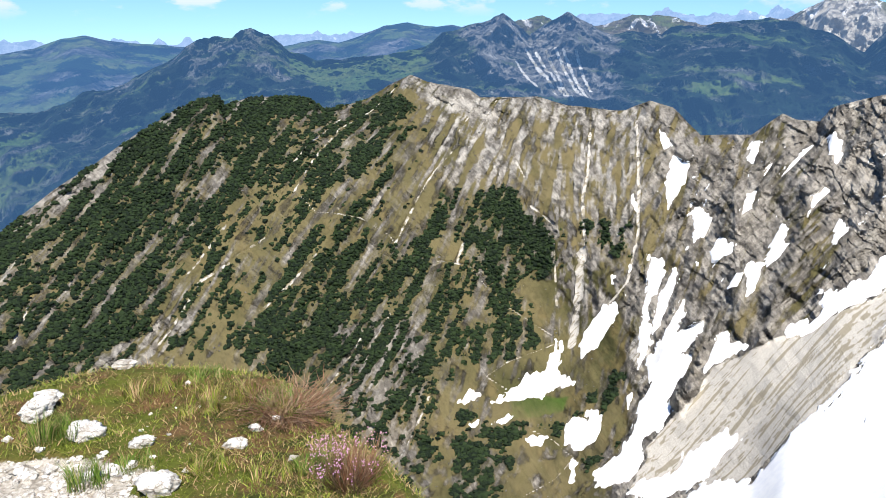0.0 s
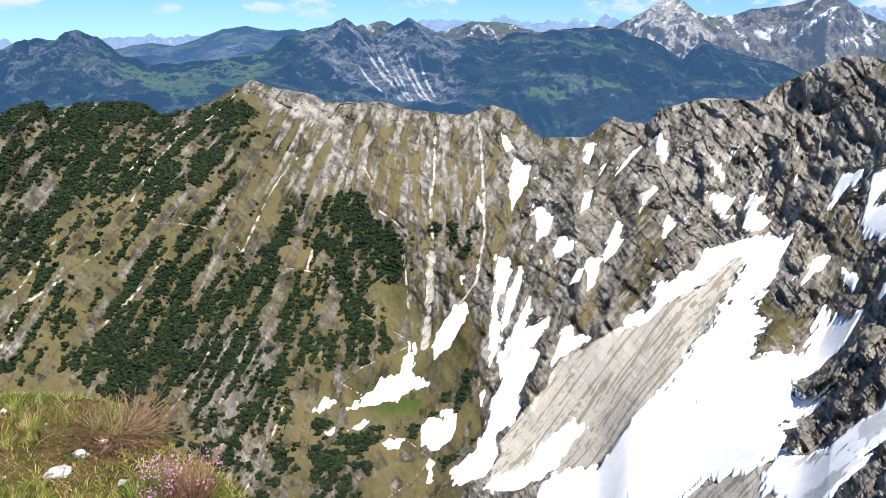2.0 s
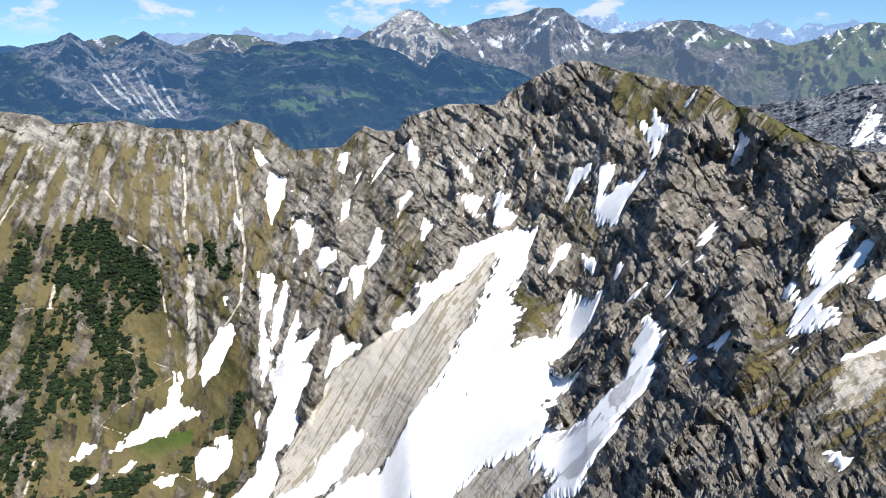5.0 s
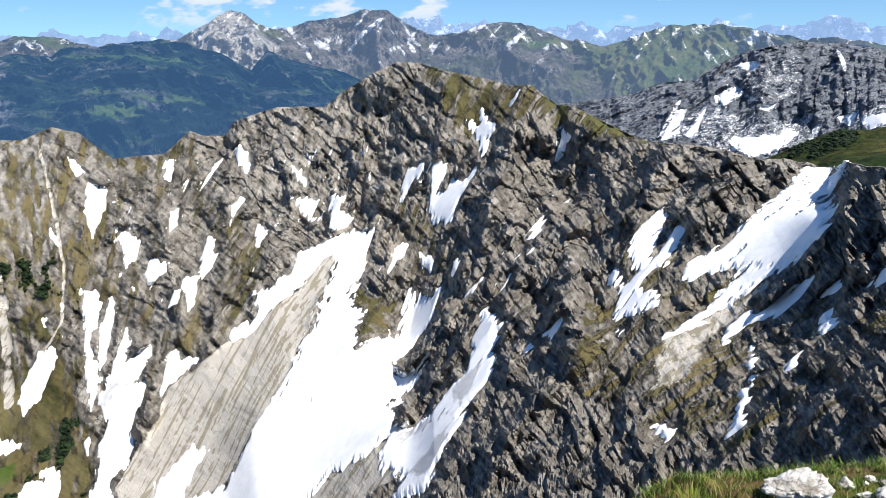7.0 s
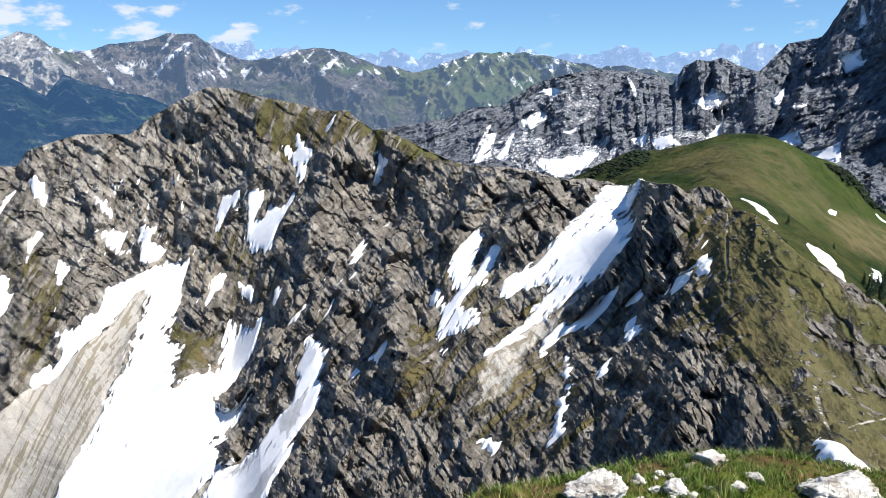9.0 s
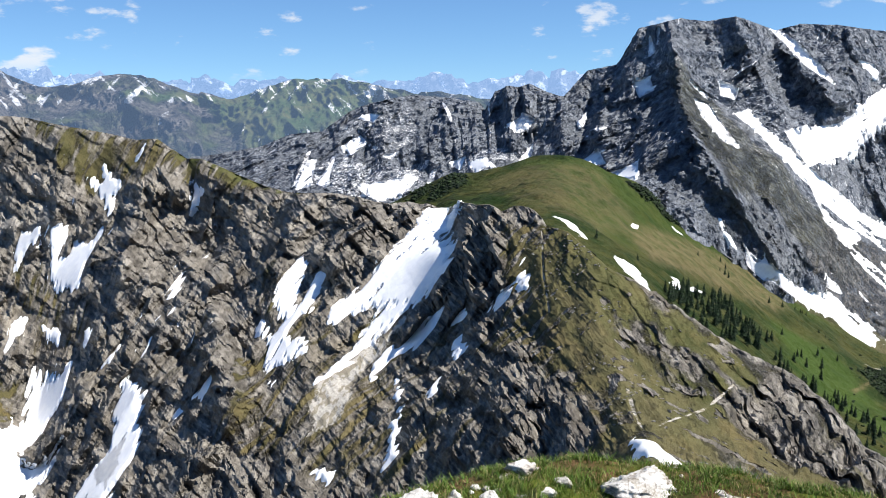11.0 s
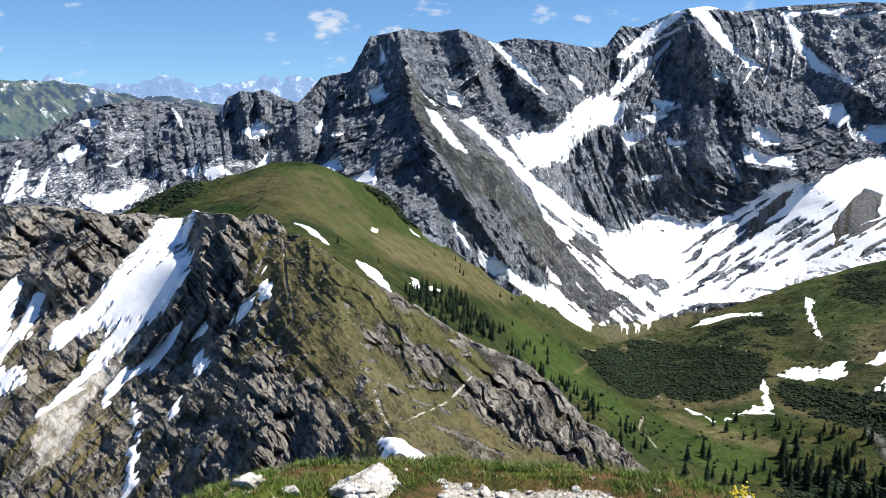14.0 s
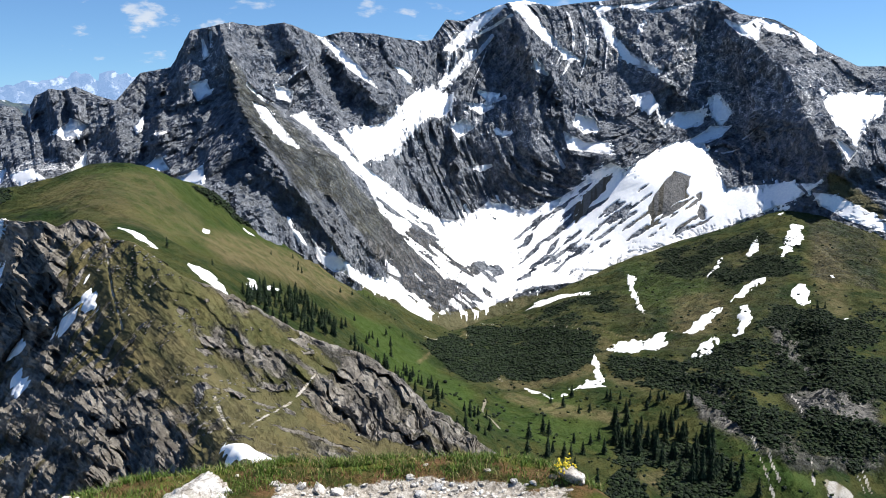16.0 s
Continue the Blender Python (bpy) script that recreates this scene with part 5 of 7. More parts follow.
snow(cirque, [(235.8, 164.4), (232.8, 159.3), (224.5, 155.7), (214.5, 154.4), (212.3, 159.1), (207.7, 159.3), (199.8, 144.8), (193.4, 139.2), (196.3, 153.8), (196.5, 156.7), (204, 164.2), (211.7, 169.1), (219.5, 178.8), (225.4, 182.3), (214.4, 168.6), (217, 162.1), (222.9, 161.3)])
snow(cirque, [(189.9, 106.2), (195.2, 102.4), (193.9, 96), (189.8, 95.7), (186.6, 99.9), (184.8, 106.8), (177, 107.8), (185.6, 111.4), (192.2, 112)])
snow(cirque, [(174.4, 71.1), (180.2, 71.8), (179.6, 70.1), (174.5, 69.5)])
snow(cirque, [(175.6, 67.1), (179.1, 66.5), (176.5, 64.3), (170.4, 62.4)])
snow(cirque, [(184.8, 88.6), (186.9, 86.5), (183.6, 83.7)])
snow(cirque, [(192.9, 72.9), (190, 70.5), (186.8, 70.1)])
snow(cirque, [(176.6, 84.5), (178, 83.3), (169.9, 77.7), (165.5, 77.8)])
snow(cirque, [(190.7, 153.5), (188.7, 148.1), (186.1, 148.2)])
snow(cirque, [(142.3, 103.3), (143.3, 100.3), (139.6, 95.4), (135.7, 93.9)])
snow(cirque, [(135.5, 79.9), (149.4, 86), (146.9, 82.4), (133.9, 76.4), (132.5, 78)])
snow(cirque, [(171.9, 97.7), (163.2, 91.2), (158.4, 89.7)])
snow(cirque, [(155.8, 80.6), (160, 79.6), (152.1, 77.4)])
snow(cirque, [(154.1, 87.3), (155.5, 87), (150, 84.4)])
snow(cirque, [(68.2, 16.3), (69.2, 15.2), (66.4, 13.5), (56.4, 9.7), (50.6, 8.7), (52.8, 10.6)])
snow(cirque, [(177, 74.5), (179.8, 73.7), (179.9, 70.9), (177, 70.7), (174.9, 72.5)])
snow(cirque, [(174.9, 67.1), (180.6, 68), (176.1, 64.5), (171.4, 62.5)])
snow(valley, [(566, 187), (567, 178), (537, 152), (532, 158)])
snow(valley, [(533, 138), (544, 125), (513, 108.4), (504, 124)])
snow(valley, [(605, 111.5), (635, 111.9), (597, 102.6), (586, 106.2)])
snow(valley, [(642, 106.2), (666, 97.6), (627, 100.9)])
snow(valley, [(696, 166), (713, 161), (690, 161)])
snow(valley, [(840, 158), (851, 145), (835, 151)])
snow(valley, [(1142, -326), (1123, -333), (1086, -320), (973, -300), (980, -296), (1078, -312)])
snow(valley, [(1099, -176), (1131, -201), (1135, -236), (1113, -270), (1091, -259), (1098, -228), (1088, -194)])
snow(valley, [(847, -223), (874, -246), (880, -261), (869, -264), (887, -304), (855, -289), (836, -273), (836, -249)])
snow(valley, [(869, -315), (909, -347), (937, -378), (923, -378), (885, -347), (864, -322)])
snow(valley, [(806, -300), (835, -324), (848, -342), (815, -327), (803, -310)])
snow(valley, [(925, -400), (922, -408), (894, -399), (889, -401), (848, -371), (843, -363), (883, -382)])
snow(valley, [(1045, -503), (1126, -547), (1157, -572), (1152, -583), (1098, -559), (1059, -523)])
snow(valley, [(1079, -469), (1118, -498), (1138, -512), (1097, -497), (1078, -478)])
snow(valley, [(940, -394), (980, -429), (994, -454), (990, -466), (971, -440), (957, -421)])
snow(valley, [(1024, -394), (1097, -445), (1063, -428)])
snow(valley, [(936, -465), (962, -486), (958, -496), (914, -478), (907, -466)])
snow(valley, [(839, -205), (833, -211), (783, -201), (750, -196), (741, -183), (734, -166), (722, -150), (756, -176), (770, -193)])
snow(valley, [(770, -115.2), (748, -128), (721, -138), (741, -124)])
snow(valley, [(851, -482), (852, -490), (840, -483)])
snow(valley, [(977, -533), (977, -540), (964, -531)])
snow(valley, [(1216, -574), (1215, -582), (1198, -572)])
snow(valley, [(842, -339), (838, -346), (827, -337)])
snow(wall, [(1234, 52.4), (1259, 2.9), (1312, -59.7), (1364, -118.6), (1405, -156), (1410, -186), (1390, -217), (1390, -270), (1399, -315), (1410, -366), (1380, -387), (1412, -435), (1460, -499), (1450, -542), (1369, -534), (1325, -537), (1316, -575), (1294, -631), (1273, -661), (1263, -622), (1261, -564), (1262, -511), (1268, -442), (1261, -368), (1226, -298), (1206, -216), (1175, -161), (1122, -113.8), (1097, -84.1), (1113, -69.6), (1185, -103.3), (1201, -79.4), (1207, -29.6), (1182, 11.4)])
snow(wall, [(969, 97.4), (966, 86.4), (1007, 45.6), (1070, 0.3), (1076, -52.1), (1024, -24.2), (1028, 4.2), (992, 45.2), (954, 76), (953, 93.1)])
snow(wall, [(1192, 22.6), (1224, -47), (1209, -127), (1177, -102.6), (1179, -28.8)])
snow(wall, [(1113, 12.9), (1068, -1.8), (1057, 12.8)])
snow(wall, [(1081, -7.2), (1090, -41.3), (1114, -78.3), (1073, -55.6)])
snow(wall, [(1275, 86.8), (1325, 67.9), (1375, 19.8), (1410, -3.6), (1440, -18.4), (1469, -38.6), (1510, -70), (1527, -103.6), (1506, -97), (1453, -57.4), (1402, -28.7), (1352, 0.1), (1296, 37), (1259, 53.1), (1259, 71.2)])
snow(wall, [(1264, 154), (1300, 139), (1250, 116.5), (1229, 90.7), (1257, 51.4), (1280, -16.2), (1310, -55.1), (1266, -14.2), (1223, 52.1), (1188, 91.2)])
snow(wall, [(1266, 212), (1267, 194), (1182, 157), (1127, 131), (1123, 148), (1169, 178)])
snow(wall, [(1318, 228), (1294, 186), (1295, 208)])
snow(wall, [(1339, 188), (1341, 162), (1316, 163), (1314, 181)])
snow(wall, [(1463, 131), (1459, 95.6), (1445, 41.6), (1436, 34.9), (1436, 78)])
snow(wall, [(1525, -76.9), (1598, -138), (1598, -152), (1544, -102.6)])
snow(wall, [(1581, -90.5), (1641, -142), (1681, -201), (1673, -215), (1633, -160), (1587, -105.6)])
snow(wall, [(1683, -221), (1674, -258), (1636, -317), (1627, -299), (1646, -255)])
snow(wall, [(1686, -224), (1700, -285), (1677, -256)])
snow(wall, [(1636, -304), (1616, -352), (1612, -327)])
snow(wall, [(1480, -96.3), (1495, -119.5), (1489, -137), (1471, -107.6)])
snow(wall, [(1520, -128), (1522, -177), (1509, -151)])
snow(wall, [(1539, -150), (1539, -189), (1527, -168)])
snow(wall, [(1499, -302), (1477, -341), (1470, -372), (1433, -375), (1460, -338), (1472, -307)])
snow(wall, [(1575, -444), (1582, -482), (1561, -491), (1548, -473)])
snow(wall, [(1530, -496), (1540, -524), (1530, -572), (1512, -560), (1504, -524)])
snow(wall, [(1447, -495), (1498, -572), (1487, -605), (1454, -549)])
snow(wall, [(1545, -582), (1545, -600), (1511, -613), (1494, -589), (1519, -581)])
snow(wall, [(1641, -642), (1622, -666), (1616, -702), (1581, -686), (1611, -662)])
snow(wall, [(1619, -697), (1591, -724), (1553, -741), (1584, -706)])
snow(wall, [(1562, -746), (1541, -777), (1510, -763), (1527, -752)])
snow(wall, [(1438, -740), (1410, -750), (1413, -766), (1387, -823), (1342, -800), (1337, -769), (1309, -740), (1334, -738), (1358, -729), (1394, -731)])
snow(wall, [(1326, -718), (1297, -733), (1289, -719)])
snow(wall, [(1260, -652), (1243, -679), (1215, -710), (1184, -733), (1172, -727), (1207, -680), (1239, -651)])
snow(wall, [(1696, -402), (1669, -432), (1660, -424), (1635, -453), (1606, -510), (1625, -446), (1654, -413)])
snow(wall, [(1598, -263), (1582, -284), (1584, -258)])
snow(wall, [(1706, -392), (1705, -448), (1694, -406)])
snow(wall, [(1704, -450), (1707, -529), (1697, -498)])
snow(wall, [(1442, -133), (1454, -166), (1443, -145)])
snow(wall, [(1492, -175), (1494, -206), (1488, -190)])
snow(wall, [(1493, 0.1), (1500, -19.8), (1478, -27.1)])
snow(wall, [(1585, -32.1), (1576, -47.4), (1577, -40.1)])
snow(wall, [(953, 126), (951, 121), (942, 122)])
snow(wall, [(942, 118.5), (946, 106.7), (939, 112.1)])
snow(wall, [(1528, -330), (1527, -362), (1504, -367), (1498, -340), (1511, -322)])
snow(wall, [(1177, -53.2), (1185, -78.3), (1167, -64.8)])
snow(wall, [(1122, -23.2), (1111, -46.1), (1104, -34.2)])
snow(wall, [(1084, 794), (1192, 843), (1189, 826), (1097, 777)])
snow(wall, [(1105, 768), (1186, 787), (1101, 748)])
snow(wall, [(1219, 792), (1241, 769), (1223, 745), (1197, 759)])
snow(wall, [(1118, 697), (1136, 663), (1161, 628), (1157, 614), (1122, 613), (1088, 637), (1100, 677)])
snow(wall, [(1179, 533), (1168, 506), (1114, 461), (1125, 497)])
snow(wall, [(1291, 515), (1324, 500), (1306, 470), (1285, 495)])
snow(wall, [(1221, 461), (1255, 457), (1203, 444), (1114, 442)])
snow(wall, [(1289, 309), (1295, 286), (1276, 274), (1262, 291)])
snow(wall, [(1127, 344), (1169, 328), (1126, 304)])
snow(wall, [(1107, 297), (1062, 245), (961, 222)])
snow(wall, [(1286, 799), (1297, 758), (1274, 761)])
snow(wall, [(1196, 700), (1214, 677), (1194, 680)])
snow(wall, [(1202, 577), (1207, 553), (1174, 545)])
snow(wall, [(1280, 378), (1251, 378), (1266, 387)])
snow(wall, [(1359, 301), (1337, 289), (1331, 294)])
snow(cirque, [(146.6, 219.9), (165, 236), (165.1, 212.4), (172.6, 214.7), (180.5, 210.4), (187.1, 205.8), (188.3, 202.6), (174.6, 191.9), (162.4, 193.5), (139.8, 178.7)])

# scree shows through the snow in streaks
wall_rise = np.degrees(np.arctan2(wall.flat[:, 2], np.linalg.norm(wall.xy, axis=1))) * 26
for way, key in ((-1, "thin_south"), (1, "thin_north")):
    across, down = wall.bearing * 26 * 0.6 + way * wall_rise * 0.8, wall.bearing * 26 * 0.8 - way * wall_rise * 0.6
    lines_in = fbm(np.stack([across / 12, down / 75, across * 0], 1), 3, 0.6)
    wall.bare = np.maximum(wall.bare, smooth(wall.get(key) * 0.75 + lines_in, 0.55, 0.68))

# ---- buttresses ----
spur(cirque, 0.02, 20, [(212.9, 76.5), (189.6, 65.8), (160.5, 54.1), (137.3, 41.5), (101.4, 25.1), (65, 13.3)])
spur(cirque, 0.06, 14, [(221, 92.5), (209.7, 83.2), (181.3, 68.8)])
spur(cirque, 0.05, 20, [(202.3, 169.6), (169.6, 153.2), (164, 160), (141.9, 151.8)])
spur(cirque, 0.05, 16, [(245, 345.7), (219.8, 327.6), (199.9, 310.9)])
spur(cirque, 0.05, 16, [(217.8, 252.4), (208.3, 266.4), (201.7, 284)])
spur(cirque, 0.035, 16, [(202.8, 237.1), (186.9, 232), (167.6, 238.4)])
spur(cirque, 0.035, 16, [(234.6, 230.3), (213.3, 225.7), (198.5, 217.5)])
spur(cirque, 0.035, 18, [(200, 565), (174, 474.9), (157, 412)])
spur(cirque, 0.035, 18, [(235, 515), (197.2, 447.5), (163, 401)])
spur(cirque, 0.035, 18, [(259, 471), (226.3, 429.5), (201.6, 417)])
spur(cirque, 0.035, 18, [(265.9, 426.9), (237.6, 403)])
spur(cirque, 0.06, 22, [(330.9, 336.9), (296.3, 316.2), (251.3, 281.9)])
spur(cirque, 0.06, 22, [(326.7, 399.6), (297, 372.7)])
spur(cirque, 0.05, 14, [(289.3, 213), (238.7, 185), (203.2, 170.5)])
spur(cirque, 0.05, 14, [(284.3, 173.6), (236.3, 154.3)])
spur(cirque, 0.03, 25, [(-25.7, 714), (-57.1, 578), (-82.3, 519), (-100.7, 451)])
spur(wall, 0.08, 60, [(1391, 279), (1287, 238), (1088, 186), (1019, 126), (996, 71.7), (1116, 34)])
spur(wall, 0.05, 60, [(1681, -223), (1593, -266), (1487, -241)])
spur(wall, 0.05, 60, [(1690, -621), (1640, -551), (1552, -474), (1420, -378)])
spur(wall, 0.05, 60, [(1553, 9.5), (1401, 47.5), (1312, 71.7)])
spur(wall, 0.05, 60, [(1433, 186), (1368, 127), (1303, 88.4)])
spur(wall, 0.06, 70, [(1638, -660), (1489, -710), (1286, -690)])
spur(wall, 0.06, 50, [(1390, 535), (1260, 500)])
spur(wall, 0.06, 50, [(1379, 451), (1215, 397)])
spur(valley, 0.05, 60, [(891, -406), (777, -352), (682, -307), (577, -299)])
spur(valley, 0.04, 50, [(899, -476), (760, -424), (644, -370)])
spur(valley, 0.04, 50, [(798, -284), (716, -246)])

# ribs: bearings and rises down each one
rib(cirque, 4, 0.35, 1.6, [(70.7, -10.5), (70.1, -13.7), (71.3, -16.6), (74.9, -20.9), (77.7, -23.9)])
rib(cirque, 13, 0.25, 2.0, [(64.6, -8.4), (64.8, -11.0), (64.0, -13.7), (61.8, -16.7), (59.8, -19.8)])
rib(cirque, 13, 0.3, 1.8, [(60.7, -18.8), (60.7, -22.6), (60.0, -26.3), (57.7, -29.3)])
rib(cirque, 11, 0.5, 2.2, [(51.0, -18.6), (48.9, -21.7), (45.5, -25.3), (42.0, -28.0), (40.3, -29.0)])
rib(cirque, 8, 0.4, 1.6, [(54.2, -7.4), (52.6, -10.1), (51.0, -13.2), (47.7, -17.4), (44.8, -21.2)])
rib(cirque, 8, 0.4, 1.5, [(45.5, -3.5), (44.0, -6.9), (42.8, -10.3), (41.1, -13.7)])
rib(cirque, 6, 0.3, 1.2, [(44.2, -15.0), (43.2, -18.8), (42.3, -22.2), (40.1, -25.7)])
rib(cirque, 6, 0.3, 1.2, [(39.4, -16.3), (36.8, -20.3), (35.4, -23.4)])
rib(cirque, 8, 0.4, 1.4, [(67.9, -8.6), (67.3, -11.6), (66.0, -14.7)])
rib(cirque, 10, 0.35, 1.6, [(66.2, -18.5), (65.3, -22.3), (63.9, -26.1)])
rib(cirque, 8, 0.35, 1.6, [(71.1, -18.1), (69.5, -21.9), (68.6, -25.2)])
rib(cirque, 6, 0.4, 1.6, [(48.3, -8.1), (46.7, -11.2), (44.2, -14.2)])
rib(cirque, 5, 0.3, 1, [(58.1, -7.7), (56.2, -10.5), (54.2, -13.2)])
rib(wall, 60, 0.35, 2.2, [(79.0, 3.4), (79.5, -0.9), (81.1, -4.7)])
rib(wall, 40, 0.6, 3, [(97.2, 4.2), (100.6, 0.5), (101.9, -3.7), (102.3, -6.7)])
rib(wall, 50, 0.4, 2.2, [(111.3, 4.2), (113.2, -0.3), (114.1, -3.5)])
rib(wall, 40, 0.4, 2, [(84.8, 3.1), (87.7, -0.2), (90.0, -2.1)])
rib(wall, 40, 0.4, 2.2, [(104.6, 4.1), (108.0, 0.1), (112.0, -2.5)])
rib(wall, 60, 0.4, 2.5, [(118.3, -2.7), (119.2, -5.8)])
rib(wall, 40, 0.4, 2, [(94.6, 1.6), (93.8, -2.9), (94.6, -7.2)])
rib(wall, 18, 0.5, 3, [(78.6, -3.1), (82.2, -6.6), (87.5, -10.2), (89.8, -13.3)])
rib(wall, 40, 0.3, 1.6, [(69.7, -0.3), (69.3, -3.3)])
rib(wall, 40, 0.3, 1.6, [(64.4, -0.6), (63.6, -3.3), (62.0, -5.1)])
rib(wall, 40, 0.3, 1.6, [(60.0, -1.0), (58.4, -3.6)])
rib(wall, 50, 0.3, 1.8, [(75.4, 2.0), (74.7, -1.4), (74.0, -4.4)])

# snow fills its hollows: the ground below is smoother
for land, poly in SNOWFIELDS:
    near, d = inside(land.xy, poly)
    land.get("snow")[near] = np.maximum(land.get("snow")[near], smooth(d, -4, 0.5))
for land in (cirque, valley, wall):
    land.filled = land.cover["snow"].copy()
    land.cover["snow"] *= 1 - smooth(land.bare, 0.3, 0.7)


# cirque: ribs and gullies down the fall line, crags on bare rock
span = np.linalg.norm(cirque.xy, axis=1)
near_scale = np.interp(span, [0, 60, 150, 300, 500], [0.16, 0.3, 0.5, 0.85, 1.0])
EYE_AT = np.array([0, 0, EYE])
WAYS = [(-18, (-0.22, -0.87, -0.44)), (-5, (-0.38, -0.82, -0.44)), (3, (-0.3, -0.81, -0.5)), (9, (-0.15, -0.85, -0.5)), (17, (-0.44, -0.74, -0.5)), (30, (-0.68, -0.42, -0.6)), (48, (-0.78, -0.1, -0.6)), (58, (-0.68, 0.28, -0.68)), (70, (-0.42, 0.35, -0.82)), (76, (-0.9, -0.4, 0.05))]
SIDES = []  # the way down on each flank, and where it holds
for k, (at, way) in enumerate(WAYS):
    tent = np.interp(cirque.bearing, [w[0] for w in WAYS], [float(m == k) for m in range(len(WAYS))])
    SIDES.append((np.array(way), tent))


def down_noise(make, scale, length, octaves, gain):
    """Noise drawn out down the fall line of each flank."""
    out = np.zeros(len(cirque.flat))
    for way, share in SIDES:
        at = np.nonzero(share > 0.001)[0]
        way = way / np.linalg.norm(way)
        p = cirque.flat[at]
        p = p - (1 - 1 / length) * (p @ way)[:, None] * way
        out[at] += share[at] * make(p / scale, octaves, gain)
    return out


def stand_out(land, lift):
    """Moves the ground out towards the summit."""
    d = land.flat - EYE_AT
    return EYE_AT + d * (1 - land.fore - lift / np.linalg.norm(d, axis=1))[:, None]


streak = down_noise(fbm, 6.5, 13.0, 3, 0.5)
streak_fine = down_noise(fbm, 2.6, 4.0, 3, 0.6)
streak_long = down_noise(fbm, 3.4, 14.0, 3, 0.6)
fan = np.array([-0.72, -0.40, -0.57])
stripe = fbm((cirque.flat - (1 - 1 / 26.0) * (cirque.flat @ fan)[:, None] * fan) / 2.3, 4, 0.7)
cover = cirque.cover
outcrop = smooth(down_noise(fbm, 4.0, 2.6, 4, 0.65), 0.26, 0.4) * smooth(cirque.bearing, 64, 70) * (1 - cover["trodden"])
turfed = cover["grass"] * (1 - 0.25 * outcrop)
cover["grass"] = cover["grass"] * (1 - 0.8 * outcrop)
calm = (1 - 0.95 * cirque.filled) * (1 - 0.97 * cover["scree"])
rocky = np.clip(1.15 - turfed * 1.1, 0, 1) ** 1.5 * calm
near_w = 1 - smooth(span, 150, 420)
rib = down_noise(crags, 30.0, 3.5, 3, 0.55) - 0.8
lean = np.array([[0.86, 0.15, 0.48], [-0.3, 0.92, 0.25], [-0.41, -0.36, 0.84]])
rise = np.degrees(np.arctan2(cirque.flat[:, 2] - EYE, span))
faced = np.stack([cirque.bearing * 4.5, span * 0.03, rise * 4.5], 1)
bend = fbm(faced / 40.0, 2)[:, None] * 4
slabs = facets((faced @ lean + bend) / np.array([12.0, 7.0, 19.0]))
flakes = facets((faced @ lean + bend) / np.array([4.4, 2.8, 6.6]) + 40, 0.3)
splinters = facets((faced @ lean + bend) / np.array([2.1, 1.8, 2.6]) + 80, 0.4) * near_w
# tilted beds: each layer ends in a step
dip, across_dip = faced[:, 0] * 0.64 - faced[:, 2] * 0.77, faced[:, 0] * 0.77 + faced[:, 2] * 0.64
strata = np.zeros(len(cirque.flat))
for period, warp, amp, seed in ((11.0, 1.3, 2.4, 3), (4.2, 1.2, 1.0, 31), (1.9, 0.9, 0.4, 57)):
    k = across_dip / period + warp * fbm(np.stack([dip / (period * 3), span * 0.01, across_dip / (period * 2)], 1) + seed, 3, 0.55)
    layer = np.floor(k)
    worn = smooth(gnoise(np.stack([dip / (period * 1.6), layer * 7.3, layer * 0 + seed], 1)), -0.35, 0.3)
    step = k - layer
    strata += amp * (np.minimum((1 - step), step * 6) - 0.4) * (0.35 + 0.65 * worn)
block = crags(cirque.flat / 34.0, 4, 0.6) - 0.8
# ribs and gullies that run down to the snow, steep on the shaded side
fall, across_fall = -(faced[:, 0] * 0.62 + faced[:, 2] * 0.78), faced[:, 0] * 0.78 - faced[:, 2] * 0.62
ribs = np.zeros(len(cirque.flat))
for period, warp, amp, seed in ((23.0, 1.1, 8.0, 11), (9.5, 1.2, 2.6, 47), (4.1, 1.2, 0.8, 91)):
    k = across_fall / period + warp * fbm(np.stack([fall / (period * 2.2), span * 0.01, across_fall / (period * 1.8)], 1) + seed, 4, 0.6)
    layer = np.floor(k)
    worn = smooth(gnoise(np.stack([fall / (period * 1.3), layer * 5.1, layer * 0 + seed], 1)), -0.3, 0.3)
    step = k - layer
    ribs += amp * (np.minimum(1 - step, step * 5) - 0.4) * (0.25 + 0.75 * worn)
ribs *= smooth(cirque.bearing, 16, 34)
row_no = np.arange(len(cirque.flat)) // cirque.w
hollow = np.where(row_no >= crest_row - 3, 0.5, 1.0)
fore_low = (rib * (1.0 + 8.0 * rocky) + fbm(cirque.flat / 70, 3) * 4) * near_scale * calm
fore_low = fore_low + cirque.push * calm
bedded = smooth(cirque.bearing, 56, 64)  # the near crag is built of tilted slabs
fore = fore_low + rocky * ((4.0 * block + (6.5 - 4.0 * bedded) * slabs + (3.2 + 3.0 * bedded) * strata + ribs * (1 - 0.4 * bedded)) * near_scale + flakes * (0.2 + 2.9 * near_scale) * (1 - 0.5 * bedded) + splinters * (0.2 + 1.1 * near_scale) * (1 - 0.4 * bedded))
lift = (rocky * (1.8 * slabs * near_scale + 0.8 * flakes + 0.35 * splinters) + 0.3 * streak * calm + 0.3 * calm * fbm(cirque.flat / 5.0, 3, 0.6)) * hollow
spot = stand_out(cirque, fore) + cirque.nrm * lift[:, None]
smooth_spot = stand_out(cirque, fore_low)
# rock shows through the snow on steep ground
cirque.bare = np.maximum(cirque.bare, smooth(0.8 * streak_long + 0.5 * streak_fine + 0.7 * cirque.get("thin"), 0.6, 0.72))
